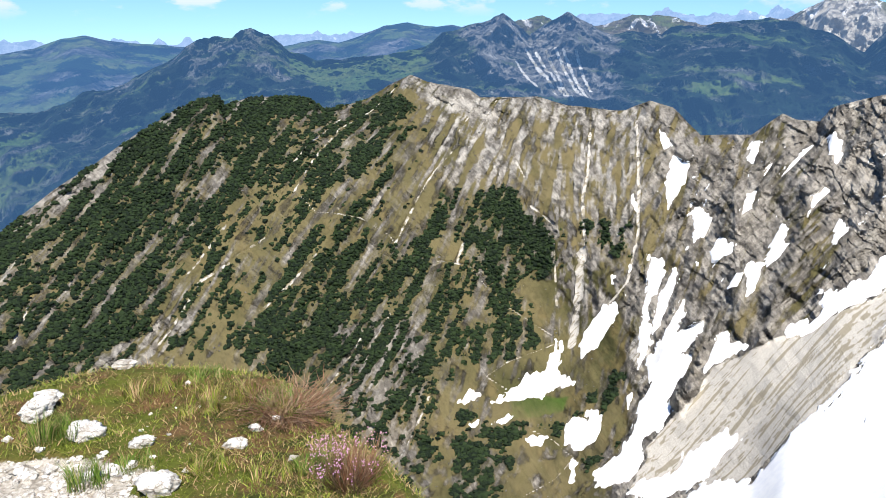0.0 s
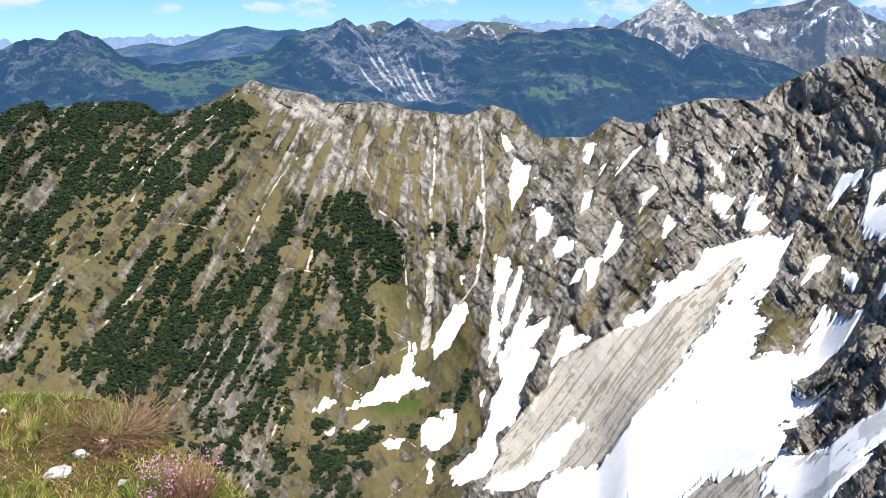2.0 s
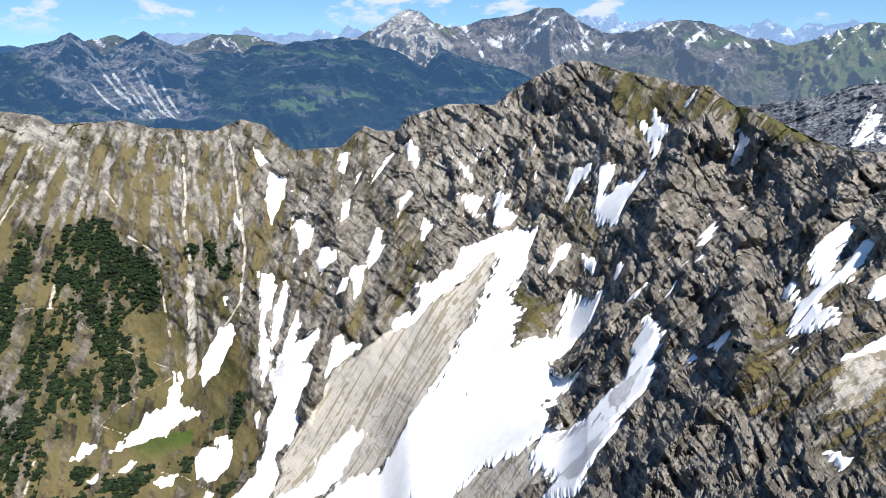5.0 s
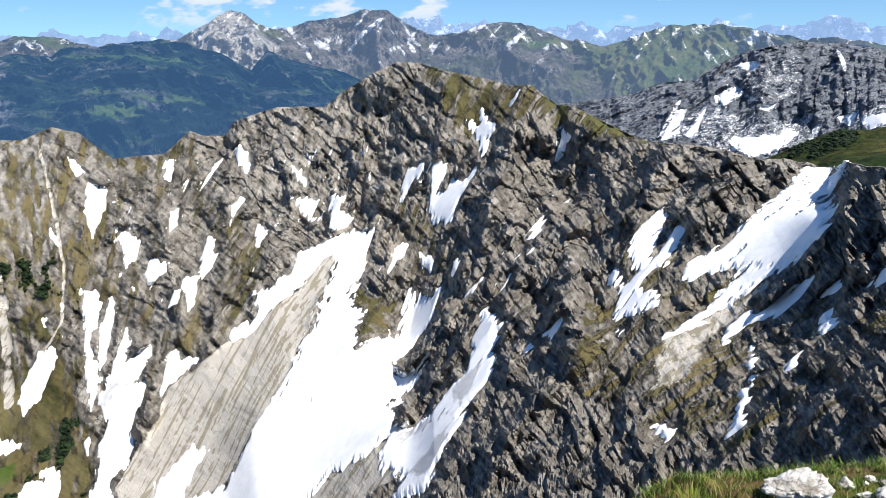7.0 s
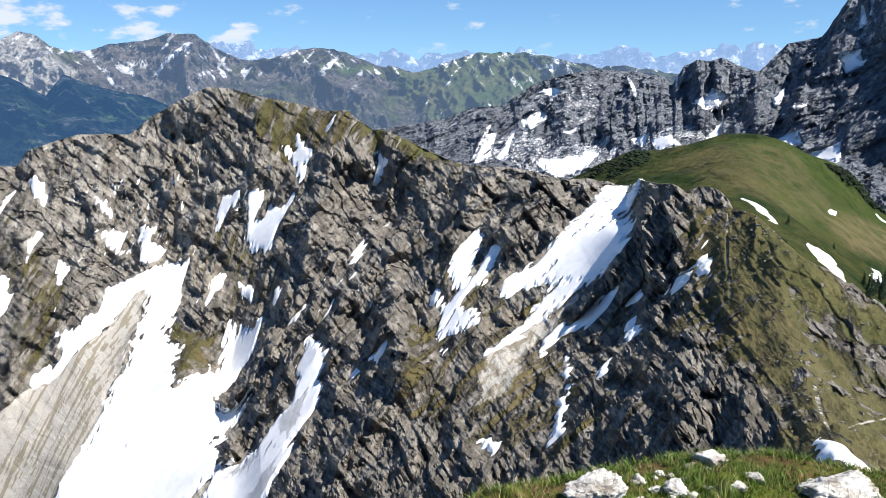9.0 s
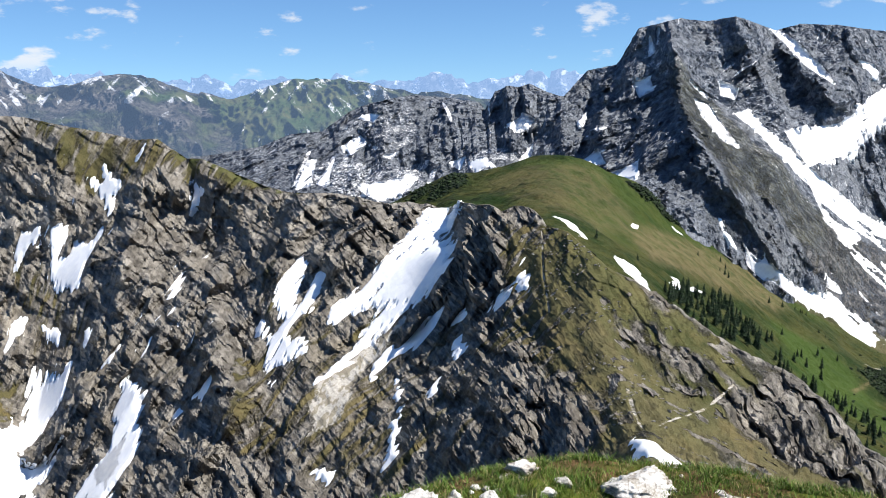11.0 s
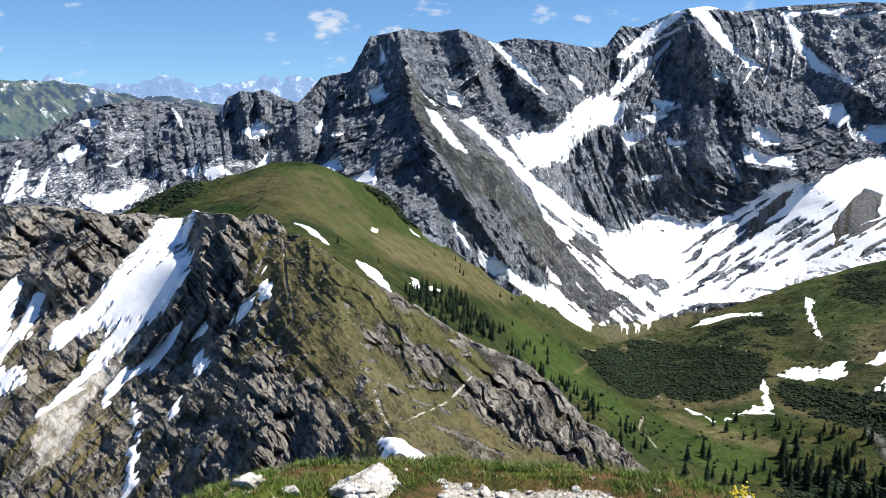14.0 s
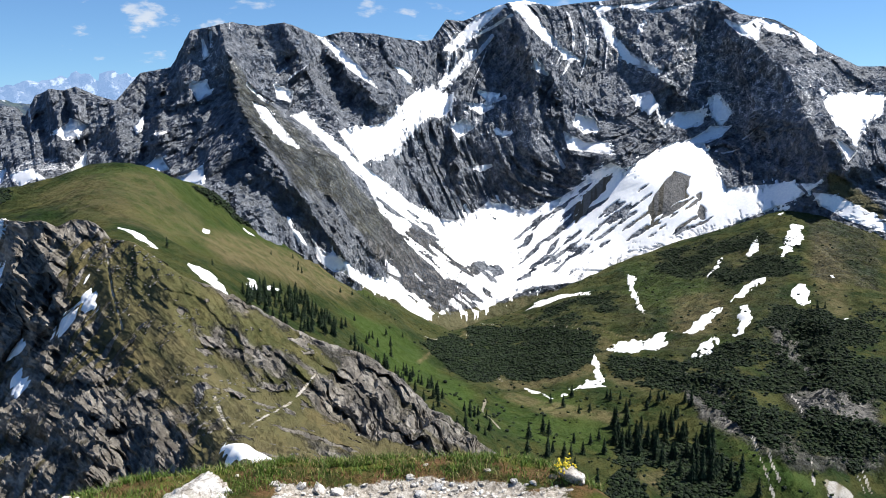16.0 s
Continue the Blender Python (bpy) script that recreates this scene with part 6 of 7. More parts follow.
# where the scrub grows: patches drawn out down the slope
scrub = cover["pine"] * 0.74 + 1.15 * streak + 0.5 * streak_long + 0.4 * streak_fine + 0.34 * fbm(cirque.flat / 6.0, 4, 0.7)
scrub = np.where(cover["pine"] < 0.02, 0, scrub) - 0.9 * cover["trodden"] - 0.8 * cover["snow"] * (cover["pine"] < 0.9)
cover["wood"] = smooth(scrub, 0.44, 0.56)
mixed = np.clip(1 - np.abs(cover["grass"] - 0.5) * 2.6, 0, 1)
grass_run = np.clip(cover["grass"] + (0.6 * streak + mixed * (0.7 * streak_long + 0.4 * streak + 0.5 * streak_fine)) * (cover["grass"] > 0.1), 0, 1)
grass_run = np.maximum(grass_run, cover["meadow"])


# last thin snow in the runnels
flecks = smooth(down_noise(fbm, 3.6, 3.5, 3, 0.6) + 0.25 * streak_long, 0.40, 0.48) * smooth(cirque.bearing, 6, 13) * (1 - smooth(cirque.bearing, 42, 54)) * smooth(rise, -21, -17) * (1 - smooth(rise, -7.5, -5.5)) * rocky


def hard_faces(land, rock):
    """Which faces of a sheet are bare rock, and so keep their edges."""
    r = rock.reshape(land.h, land.w)
    return (r[:-1, :-1] > 0.45).ravel()


sheet("cirque_slope", spot.reshape(cirque.base.shape), near_rock, {"laid": np.stack([dip * 0.5, span * 0.06, across_dip], 1), "grass": grass_run, "scree": cover["scree"], "wood": cover["wood"], "stripe": stripe, "meadow": cover["meadow"], "straw": cover["straw"], "snow": flecks, "pale": cover["pale"] * 0.8 + 0.12 * streak}, "grey limestone cirque with grass and dwarf pine", "mountain", soft=~hard_faces(cirque, rocky))

# valley
v = fbm(valley.flat / 90.0, 4) * 6 + fbm(valley.flat / 22.0, 3) * 1.2
v += (crags(valley.flat / 60.0, 4) - 0.8) * 9 * np.clip(1 - valley.cover["grass"], 0, 1)
valley_spot = stand_out(valley, 0 * v) + valley.nrm * v[:, None]
acr = valley.bearing * 14 - 0.4 * valley.flat[:, 2]
valley_wood = np.clip(valley.cover["wood"] + 0.75 * fbm(valley.flat / 55.0, 5, 0.6) * (valley.cover["wood"] > 0.05), 0, 1)
sheet("valley_slope", valley_spot.reshape(valley.base.shape), valley_green, {"grass": valley.cover["grass"], "scree": valley.cover["scree"], "wood": valley_wood, "stripe": fbm(np.stack([acr / 12, valley.flat[:, 2] / 60, acr * 0], 1), 3), "meadow": valley.cover["meadow"], "straw": valley.cover["straw"]}, "green alpine pasture saddle and valley", "mountain")

# wall: tilted beds that end in steps, and gullies, steep on the shaded side
wx, wz = wall.bearing * 26, wall.flat[:, 2]
wr = np.clip(1.05 - wall.cover["grass"], 0, 1) * (1 - 0.93 * wall.filled) * (1 - 0.8 * wall.cover["scree"])
top = np.where(np.arange(len(wall.flat)) // wall.w >= 5 + 90 + 80 + 85 - 4, 0.4, 1.0)
wcalm = 1 - 0.6 * wall.filled
turn = radians(30) + 0.35 * fbm(np.stack([wx / 420, wz / 420, wx * 0], 1), 2)
bed_up, bed_on = wx * np.sin(turn) + wz * np.cos(turn), wx * np.cos(turn) - wz * np.sin(turn)
beds, ledge = np.zeros(len(wall.flat)), np.zeros(len(wall.flat))
for period, warp, amp, seed in ((84.0, 0.7, 15.0, 5), (33.0, 0.6, 7.0, 23), (12.0, 0.5, 2.6, 61)):
    k = bed_up / period + warp * fbm(np.stack([bed_on / (period * 2.6), bed_up / (period * 2), wx * 0 + seed], 1), 4, 0.55)
    layer = np.floor(k)
    step = k - layer
    worn = smooth(gnoise(np.stack([bed_on / (period * 1.8), layer * 6.7, layer * 0 + seed], 1)), -0.3, 0.3)
    beds += amp * (np.minimum(1 - step, step * 6) - 0.4) * (0.3 + 0.7 * worn)
    ledge = np.maximum(ledge, (1 - smooth(np.abs(step - 0.24), 0.05, 0.16)) * worn * (0.85 if period > 20 else 0.5))
gully = np.zeros(len(wall.flat))
for period, slant, amp, seed in ((150.0, -0.25, 46.0, 13), (62.0, 0.15, 20.0, 29), (26.0, -0.1, 8.0, 77)):
    k = (wx + slant * wz) / period + 0.8 * fbm(np.stack([wx / (period * 1.6), wz / (period * 2.6), wx * 0 + seed], 1), 4, 0.55)
    step = k - np.floor(k)
    worn = smooth(gnoise(np.stack([np.floor(k) * 3.1, wz / (period * 1.5), wx * 0 + seed], 1)), -0.35, 0.3)
    gully += amp * (np.minimum(1 - step, step * 3.2) - 0.4) * (0.3 + 0.7 * worn)
wall_low = (gully * (0.12 + 0.88 * wr) * (0.42 + 0.75 * (1 - smooth(wall.bearing, 74, 80))) + fbm(wall.flat / 160, 3) * 14 + wall.push) * wcalm
wall_fore = wall_low + wr * (beds + facets(wall.flat @ lean / np.array([70.0, 44.0, 90.0]), 0.12) * 13 + facets(wall.flat @ lean / np.array([24.0, 14.0, 30.0]), 0.25) * 7 + facets(wall.flat @ lean / np.array([9.0, 6.0, 11.0]), 0.4) * 2.6)
wall_lift = wr * top * (crags(wall.flat / 26.0, 4) - 0.8) * 1.4
# thin snow on ledges and in runnels
dust = smooth(0.55 * ledge + 0.75 * fbm(np.stack([bed_on / 55, bed_up / 24, wx * 0], 1), 4, 0.6) + 0.22 * smooth(wz, -40, 130), 0.54, 0.68) * np.maximum(smooth(wz, -110, 60), smooth(wz, -165, -70) * (1 - smooth(wall.bearing, 73, 77))) * np.clip(wr, 0, 1) * smooth(fbm(wall.flat / 110.0, 3, 0.6), -0.12, 0.2)
wall_spot = stand_out(wall, wall_fore) + wall.nrm * wall_lift[:, None]
wall_smooth = stand_out(wall, wall_low)
sheet("rock_wall", wall_spot.reshape(wall.base.shape), hazed_wall_rock, {"grass": wall.cover["grass"], "scree": wall.cover["scree"], "wood": wall.cover["wood"], "stripe": fbm(np.stack([wall.bearing * 26 / 14, wall.flat[:, 2] / 160, wall.bearing * 0], 1), 4), "meadow": wall.cover["meadow"], "snow": np.maximum(wall.cover["snow"], dust)}, "dark limestone wall with snow gullies", "mountain", soft=~hard_faces(wall, wr))


def snow_patch(land, surface, poly, depth, grain):
    """One field of old snow, thick in the middle and thin at its edge, lying in the hollow."""
    near, d = inside(land.xy, poly)
    f = np.full(len(land.xy), -99.0)
    size = math.sqrt(max(d.max(initial=0.1), 0.1))
    p = land.flat[near]
    wild = (gnoise(p / ((3.0 + size) * grain)) * (0.7 + 0.9 * size) + gnoise(p / (1.8 * grain)) * (0.5 + 0.35 * size)) * grain ** 0.7
    if land is wall:
        # fingers along the ledges and down the runnels
        wild = wild + (fbm(np.stack([bed_on[near] / 34, bed_up[near] / 11, wx[near] * 0], 1), 3, 0.6) + 0.6 * fbm(np.stack([wx[near] / 8, wz[near] / 30, wx[near] * 0 + 5], 1), 3, 0.6)) * (3.0 + 2.6 * size)
    elif land is valley:
        wild = wild * 1.2 + fbm(p / 7.0, 3, 0.6) * (1.0 + 1.2 * size)
    else:
        wild = wild * 0.6 + (streak_long[near] + 0.8 * streak_fine[near]) * (1.1 + 1.0 * size)
    f[near] = (d + wild) * (1 - land.bare[near]) - land.bare[near] * 6
    h, w = land.h, land.w
    q = f.reshape(h, w)
    keep = np.maximum(np.maximum(q[:-1, :-1], q[:-1, 1:]), np.maximum(q[1:, 1:], q[1:, :-1])) > -1.2 * grain
    keep[-12:] = False
    faces = grid_faces(h, w, keep)
    if not len(faces):
        return
    used, index = np.unique(faces, return_inverse=True)
    up = np.clip(f[used] * 0.35 + 0.05, -0.9, 0.4) * depth * np.clip(np.linalg.norm(land.xy[used], axis=1) / 220, 0.3, 1)
    full = 0.65 * smooth(f[used], -1.0, 1.0)[:, None]
    ground = surface[0][used] * (1 - full) + surface[1][used] * full
    verts = ground + land.nrm[used] * up[:, None]
    area = np.ptp(verts[:, 0]) * np.ptp(verts[:, 1])
    kind = "broad field of old snow below the cliffs" if area > 6000 else ("tongue of old snow in a rocky gully" if area > 300 else "small patch of old snow on the slope")
    tagged(new("snow_patch", mesh_from("snow_patch", verts, index.reshape(-1, 4), snow_white)), kind, "snow", "snow patches")


for land, poly in SNOWFIELDS:
    if land is cirque:
        snow_patch(land, (spot, smooth_spot), poly, 1.6, 1.0)
    elif land is wall:
        snow_patch(land, (wall_spot, wall_smooth), poly, 2.2, 1.7)
    else:
        snow_patch(land, (valley_spot, valley_spot), poly, 1.6, 2.2)

# ---- dwarf pine scrub ----
def leafy_material(name, a, b, scale):
    m, n = material(name)
    pos = n.add("ShaderNodeNewGeometry")
    isle = pos.outputs["Random Per Island"]
    g = n.noise(pos.outputs["Position"], scale, 4.0, 0.7)
    col = n.mix(n.ramp(n.math("ADD", n.math("MULTIPLY", isle, 0.5), n.math("MULTIPLY", g, 0.5)), 0.3, 0.7), a, b)
    finish(n, col, 0.85, g, 1.0, 0.4, 0.2)
    return m


pine_green = leafy_material("dwarf_pine", (0.005, 0.011, 0.005), (0.019, 0.034, 0.011), 1.6)
spruce_green = leafy_material("spruce_needles", (0.010, 0.020, 0.010), (0.028, 0.050, 0.020), 1.2)
bark = plain_material("bark", (0.06, 0.045, 0.03), (0.12, 0.09, 0.065), 3.0)

ICO = np.array([(0, 0, -1), (0.72, -0.53, -0.45), (-0.28, -0.85, -0.45), (-0.89, 0, -0.45), (-0.28, 0.85, -0.45), (0.72, 0.53, -0.45), (0.28, -0.85, 0.45), (-0.72, -0.53, 0.45), (-0.72, 0.53, 0.45), (0.28, 0.85, 0.45), (0.89, 0, 0.45), (0, 0, 1)])
ICO_FACES = np.array([(0, 1, 2), (1, 0, 5), (0, 2, 3), (0, 3, 4), (0, 4, 5), (1, 5, 10), (2, 1, 6), (3, 2, 7), (4, 3, 8), (5, 4, 9), (1, 10, 6), (2, 6, 7), (3, 7, 8), (4, 8, 9), (5, 9, 10), (6, 10, 11), (7, 6, 11), (8, 7, 11), (9, 8, 11), (10, 9, 11)])


def clumps(name, places, sizes, flatness, mat, label, category, seed):
    """Many small uneven tufts joined into one mesh."""
    rs = np.random.RandomState(seed)
    n = len(places)
    v = ICO[None] * (1 + rs.uniform(-0.4, 0.45, (n, 12, 1)))
    turn = rs.uniform(0, 6.28, n)
    c, s_ = np.cos(turn)[:, None], np.sin(turn)[:, None]
    x, y = v[..., 0] * c - v[..., 1] * s_, v[..., 0] * s_ + v[..., 1] * c
    v = np.stack([x * rs.uniform(0.75, 1.35, (n, 1)), y, v[..., 2] * flatness + flatness * 0.45], -1) * sizes[:, None, None] + places[:, None]
    f = ICO_FACES[(ICO_FACES > 0).all(1)][None] + 12 * np.arange(n)[:, None, None]
    return tagged(new(name, mesh_from(name, v.reshape(-1, 3), f.reshape(-1, 3), mat, soft=False)), label, category, "", "stuff")


rs = np.random.RandomState(3)
quad = np.linalg.norm(np.gradient(cirque.base, axis=1), axis=-1).ravel() * np.linalg.norm(np.gradient(cirque.base, axis=0), axis=-1).ravel()
chance = quad * smooth(scrub, 0.44, 0.6) * (row_no < crest_row - 1) * (row_no > 39)
chance /= chance.sum()
pick = rs.choice(len(chance), 46000, p=chance)
jit = rs.uniform(-1, 1, (len(pick), 3)) * np.array([1.2, 1.2, 0.1])
clumps("dwarf_pine_scrub", spot[pick] + jit, rs.uniform(0.7, 1.22, len(pick)) ** 2, 0.8, pine_green, "dark green dwarf pine scrub on the slopes", "shrub", 4)
loose = quad * smooth(cover["grass"], 0.4, 0.6) * (1 - smooth(scrub, 0.3, 0.5)) * (1 - cover["meadow"] * 0.5) * (row_no < crest_row) * (row_no > 39) * np.where(cirque.bearing > 70, 1.4, 1.0) * (1 - 0.8 * smooth(span, 250, 400)) * smooth(fbm(cirque.flat / 14.0, 3), -0.1, 0.4)
pick = rs.choice(len(loose), 1800, p=loose / loose.sum())
stones = mountain_material("loose_stone", 0.8, (0.12, 0.115, 0.105), (0.40, 0.38, 0.345), (0.1, 0.1, 0.03), (0.2, 0.2, 0.1), (0.5, 0.5, 0.45))
clumps("loose_rocks", spot[pick] - np.array([0, 0, 0.05]), np.interp(span[pick], [60, 200, 600], [0.10, 0.17, 0.4]) * rs.uniform(0.4, 1.45, len(pick)) ** 2.5, 0.6, stones, "grey stones scattered over the grass slopes", "rock", 6)
vchance = (smooth(valley_wood, 0.42, 0.62) + 0.02 * smooth(valley.bearing, 88, 98)) * (valley.flat[:, 0] > 0)
vchance /= vchance.sum()
vpick = rs.choice(len(vchance), 19000, p=vchance)
clumps("alder_scrub", valley_spot[vpick] + rs.uniform(-1, 1, (len(vpick), 3)) * np.array([3, 3, 0.1]), rs.uniform(0.8, 1.9, len(vpick)), 0.7, pine_green, "dark green scrub over the valley slopes", "shrub", 5)


# ---- spruces ----
def spruce(seed):
    """A spruce one metre high: a tapered trunk and whorls of drooping, uneven boughs."""
    r = np.random.RandomState(seed)
    tree = new("spruce_tree")
    v, f = [], []
    for k, (z, w) in enumerate([(0, 0.022), (0.5, 0.014), (0.97, 0.003)]):
        v += [(w * math.cos(a), w * math.sin(a), z) for a in np.linspace(0, 6.283, 7)[:-1]]
    for k in range(2):
        f += [(6 * k + i, 6 * k + (i + 1) % 6, 6 * k + 6 + (i + 1) % 6, 6 * k + 6 + i) for i in range(6)]
    trunk = new("trunk", mesh_from("trunk", v, f, bark))
    v, f = [], []
    whorls = 9
    for k in range(whorls):
        low = 0.08 + 0.84 * k / whorls
        reach = 0.20 * (1 - k / whorls) ** 0.85 + 0.018
        arms = 9
        start, off = len(v), r.uniform(0, 6)
        v.append((0, 0, low + 0.15 * (1.1 - 0.4 * k / whorls)))
        for i in range(arms * 2):
            out = reach * (r.uniform(0.8, 1.2) if i % 2 == 0 else r.uniform(0.35, 0.6))
            a = off + 6.283 * i / (arms * 2)
            v.append((out * math.cos(a), out * math.sin(a), low + (0.0 if i % 2 == 0 else 0.045) + r.uniform(-0.015, 0.015)))
        f += [(start, start + 1 + i, start + 1 + (i + 1) % (arms * 2)) for i in range(arms * 2)]
    crown = new("crown", mesh_from("crown", v, f, spruce_green, soft=False))
    trunk.parent = crown.parent = tree
    return tagged(tree, "dark green spruce tree on the valley slope", "tree", "spruce trees")


spruces = [spruce(k) for k in (21, 22, 23)]
tree_rs = random.Random(5)
unused = list(spruces)


def grove(count, low, high, poly):
    near, d = inside(valley.xy, poly)
    stand = near[d > 0] if (d > 0).any() else near[[int(np.argmax(d))]]
    for _ in range(count):
        at = valley_spot[tree_rs.choice(list(stand))]
        s = tree_rs.uniform(low, high)
        m = Matrix.LocRotScale((at[0] + tree_rs.uniform(-2, 2), at[1] + tree_rs.uniform(-2, 2), at[2] - 0.4), Euler((0, 0, tree_rs.uniform(0, 6))), None)
        if unused:
            tree = unused.pop()
            tree.matrix_basis = m
        else:
            tree = copy_thing(tree_rs.choice(spruces), m)
        tree.scale = (s * tree_rs.uniform(0.85, 1.15), s, s)


grove(112, 9, 14, [(523, 105), (635, 103), (708, 86), (692, 61), (624, 46), (554, 57), (533, 84)])
grove(48, 9, 14, [(667, 58), (761, 36), (789, 4), (667, -25), (528, -35), (487, -18), (553, 8), (595, 28)])
grove(12, 4, 8, [(876, 122), (977, 44), (876, -7), (785, 37), (765, 98)])
grove(60, 15, 23, [(670, -182), (658, -218), (634, -253), (578, -268), (554, -263), (549, -231), (589, -192), (604, -165)])
grove(18, 10, 16, [(604, -75), (630, -115), (632, -153), (604, -165), (547, -142), (544, -96), (551, -73)])
grove(22, 9, 14, [(742, -135), (722, -184), (705, -232), (710, -277), (654, -251), (671, -191), (676, -134)])
grove(12, 7, 12, [(867, -421), (910, -500), (804, -466), (791, -410)])
grove(12, 8, 13, [(576, -38), (632, -73), (559, -70), (513, -41)])
grove(8, 7, 11, [(756, -260), (773, -315), (706, -301), (700, -262)])
grove(1, 6, 9, [(802, 123), (817, 121), (802, 119.4), (789, 121)])
grove(1, 6, 9, [(593, 133), (602, 133), (592, 131), (582, 131)])
grove(1, 6, 9, [(798, 101.9), (812, 100.3), (798, 98.7), (785, 100.3)])
grove(1, 6, 9, [(790, 95.7), (803, 94), (789, 92.4), (777, 94.1)])
grove(1, 6, 9, [(553, 157), (560, 157), (551, 154), (544, 155)])
grove(1, 6, 9, [(759, 42.2), (769, 39.6), (757, 39), (747, 41.6)])
grove(1, 6, 9, [(699, 53.6), (710, 51.4), (698, 50.6), (687, 52.7)])
grove(1, 6, 9, [(719, 30.3), (729, 27.6), (718, 27.3), (708, 29.9)])
grove(1, 6, 9, [(818, -2.9), (829, -6.5), (815, -6.4), (805, -2.9)])

# ---- forested range and far ranges ----
def range_relief(land, size):
    across = np.radians(land.bearing) * np.linalg.norm(land.xy, axis=1).mean()
    return crags(np.stack([across / size, land.flat[:, 2] / (2.0 * size), np.linalg.norm(land.xy, axis=1) / (3 * size)], 1), 5) - 0.8


lift4 = range_relief(range1, 170.0) * 150
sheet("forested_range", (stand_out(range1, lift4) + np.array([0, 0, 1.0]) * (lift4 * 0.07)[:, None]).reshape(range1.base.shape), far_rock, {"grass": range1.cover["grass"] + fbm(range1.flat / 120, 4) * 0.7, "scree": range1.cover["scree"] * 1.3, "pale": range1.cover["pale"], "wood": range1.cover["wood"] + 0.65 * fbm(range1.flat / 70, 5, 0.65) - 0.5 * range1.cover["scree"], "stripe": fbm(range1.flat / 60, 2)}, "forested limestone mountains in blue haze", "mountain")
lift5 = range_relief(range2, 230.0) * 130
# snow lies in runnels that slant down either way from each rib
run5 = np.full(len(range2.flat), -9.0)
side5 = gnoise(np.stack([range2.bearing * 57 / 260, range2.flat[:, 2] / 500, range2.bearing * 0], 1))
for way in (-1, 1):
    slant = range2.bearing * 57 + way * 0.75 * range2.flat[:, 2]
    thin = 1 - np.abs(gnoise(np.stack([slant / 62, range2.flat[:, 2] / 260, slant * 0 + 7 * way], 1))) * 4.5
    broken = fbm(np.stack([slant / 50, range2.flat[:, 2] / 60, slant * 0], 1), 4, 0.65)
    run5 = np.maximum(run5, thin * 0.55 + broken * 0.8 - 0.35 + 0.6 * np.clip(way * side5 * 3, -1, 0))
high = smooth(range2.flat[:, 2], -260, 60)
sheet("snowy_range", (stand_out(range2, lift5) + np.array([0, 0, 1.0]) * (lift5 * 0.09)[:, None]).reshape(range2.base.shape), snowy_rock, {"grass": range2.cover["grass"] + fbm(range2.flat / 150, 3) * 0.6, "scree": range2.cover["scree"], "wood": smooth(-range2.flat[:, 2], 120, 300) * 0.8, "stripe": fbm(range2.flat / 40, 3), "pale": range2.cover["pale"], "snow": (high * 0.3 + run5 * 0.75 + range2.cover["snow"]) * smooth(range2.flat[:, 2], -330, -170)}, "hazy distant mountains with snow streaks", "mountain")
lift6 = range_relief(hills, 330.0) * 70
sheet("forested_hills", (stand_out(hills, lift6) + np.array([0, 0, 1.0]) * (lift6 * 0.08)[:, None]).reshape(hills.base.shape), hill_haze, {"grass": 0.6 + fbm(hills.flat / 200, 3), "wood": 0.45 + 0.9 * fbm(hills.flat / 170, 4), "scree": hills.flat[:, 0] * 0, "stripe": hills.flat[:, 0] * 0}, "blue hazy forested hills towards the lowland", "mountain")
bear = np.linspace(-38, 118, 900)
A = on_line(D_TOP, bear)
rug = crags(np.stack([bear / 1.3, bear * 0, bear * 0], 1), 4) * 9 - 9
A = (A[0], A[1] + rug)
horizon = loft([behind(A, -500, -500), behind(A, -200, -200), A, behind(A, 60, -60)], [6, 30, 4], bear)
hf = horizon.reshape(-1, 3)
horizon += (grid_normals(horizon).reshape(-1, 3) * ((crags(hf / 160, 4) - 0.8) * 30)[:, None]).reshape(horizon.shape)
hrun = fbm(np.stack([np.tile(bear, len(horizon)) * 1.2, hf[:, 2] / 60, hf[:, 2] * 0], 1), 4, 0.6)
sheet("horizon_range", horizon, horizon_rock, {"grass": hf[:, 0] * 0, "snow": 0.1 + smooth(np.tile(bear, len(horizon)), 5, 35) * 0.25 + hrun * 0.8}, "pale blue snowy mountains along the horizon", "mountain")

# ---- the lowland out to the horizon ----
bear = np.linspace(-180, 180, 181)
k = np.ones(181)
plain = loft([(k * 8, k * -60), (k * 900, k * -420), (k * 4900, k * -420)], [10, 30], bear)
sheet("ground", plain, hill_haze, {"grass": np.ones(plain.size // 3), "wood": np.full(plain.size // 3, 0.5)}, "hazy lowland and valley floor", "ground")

# ---- summit: trodden ground with stones, grass and flowers ----
HEATHER = (-0.34, 2.92)
SHRUB = (-0.67, 3.52)
FLOWERS = (3.45, -0.69)
GRAVEL_WEST = (-1.46, 2.94)
TUFT = (-1.53, 3.27)
bear = np.linspace(-180, 180, 721)
edge = on_line(SUMMIT, bear, 0.8)
top = loft([(edge[0] * 0 + 0.05, edge[1] * 0 - 0.02), edge, (edge[0] + 0.7, edge[1] - 1.0), (edge[0] + 4, edge[1] - 7), (edge[0] + 70, edge[1] - 75)], [100, 16, 6, 12], bear)
tf = top.reshape(-1, 3)
reach = np.linalg.norm(tf[:, :2], axis=1)
TRAIL = [GRAVEL_WEST, (GRAVEL_WEST[0] + 0.4, GRAVEL_WEST[1] - 1.3), (-0.6, 0.3), (0.8, -0.3), (2.2, -0.15), (3.35, -0.05)]
WIDE = [0.34, 0.30, 0.55, 0.5, 0.5, 0.62]
gravel = np.zeros(len(tf))
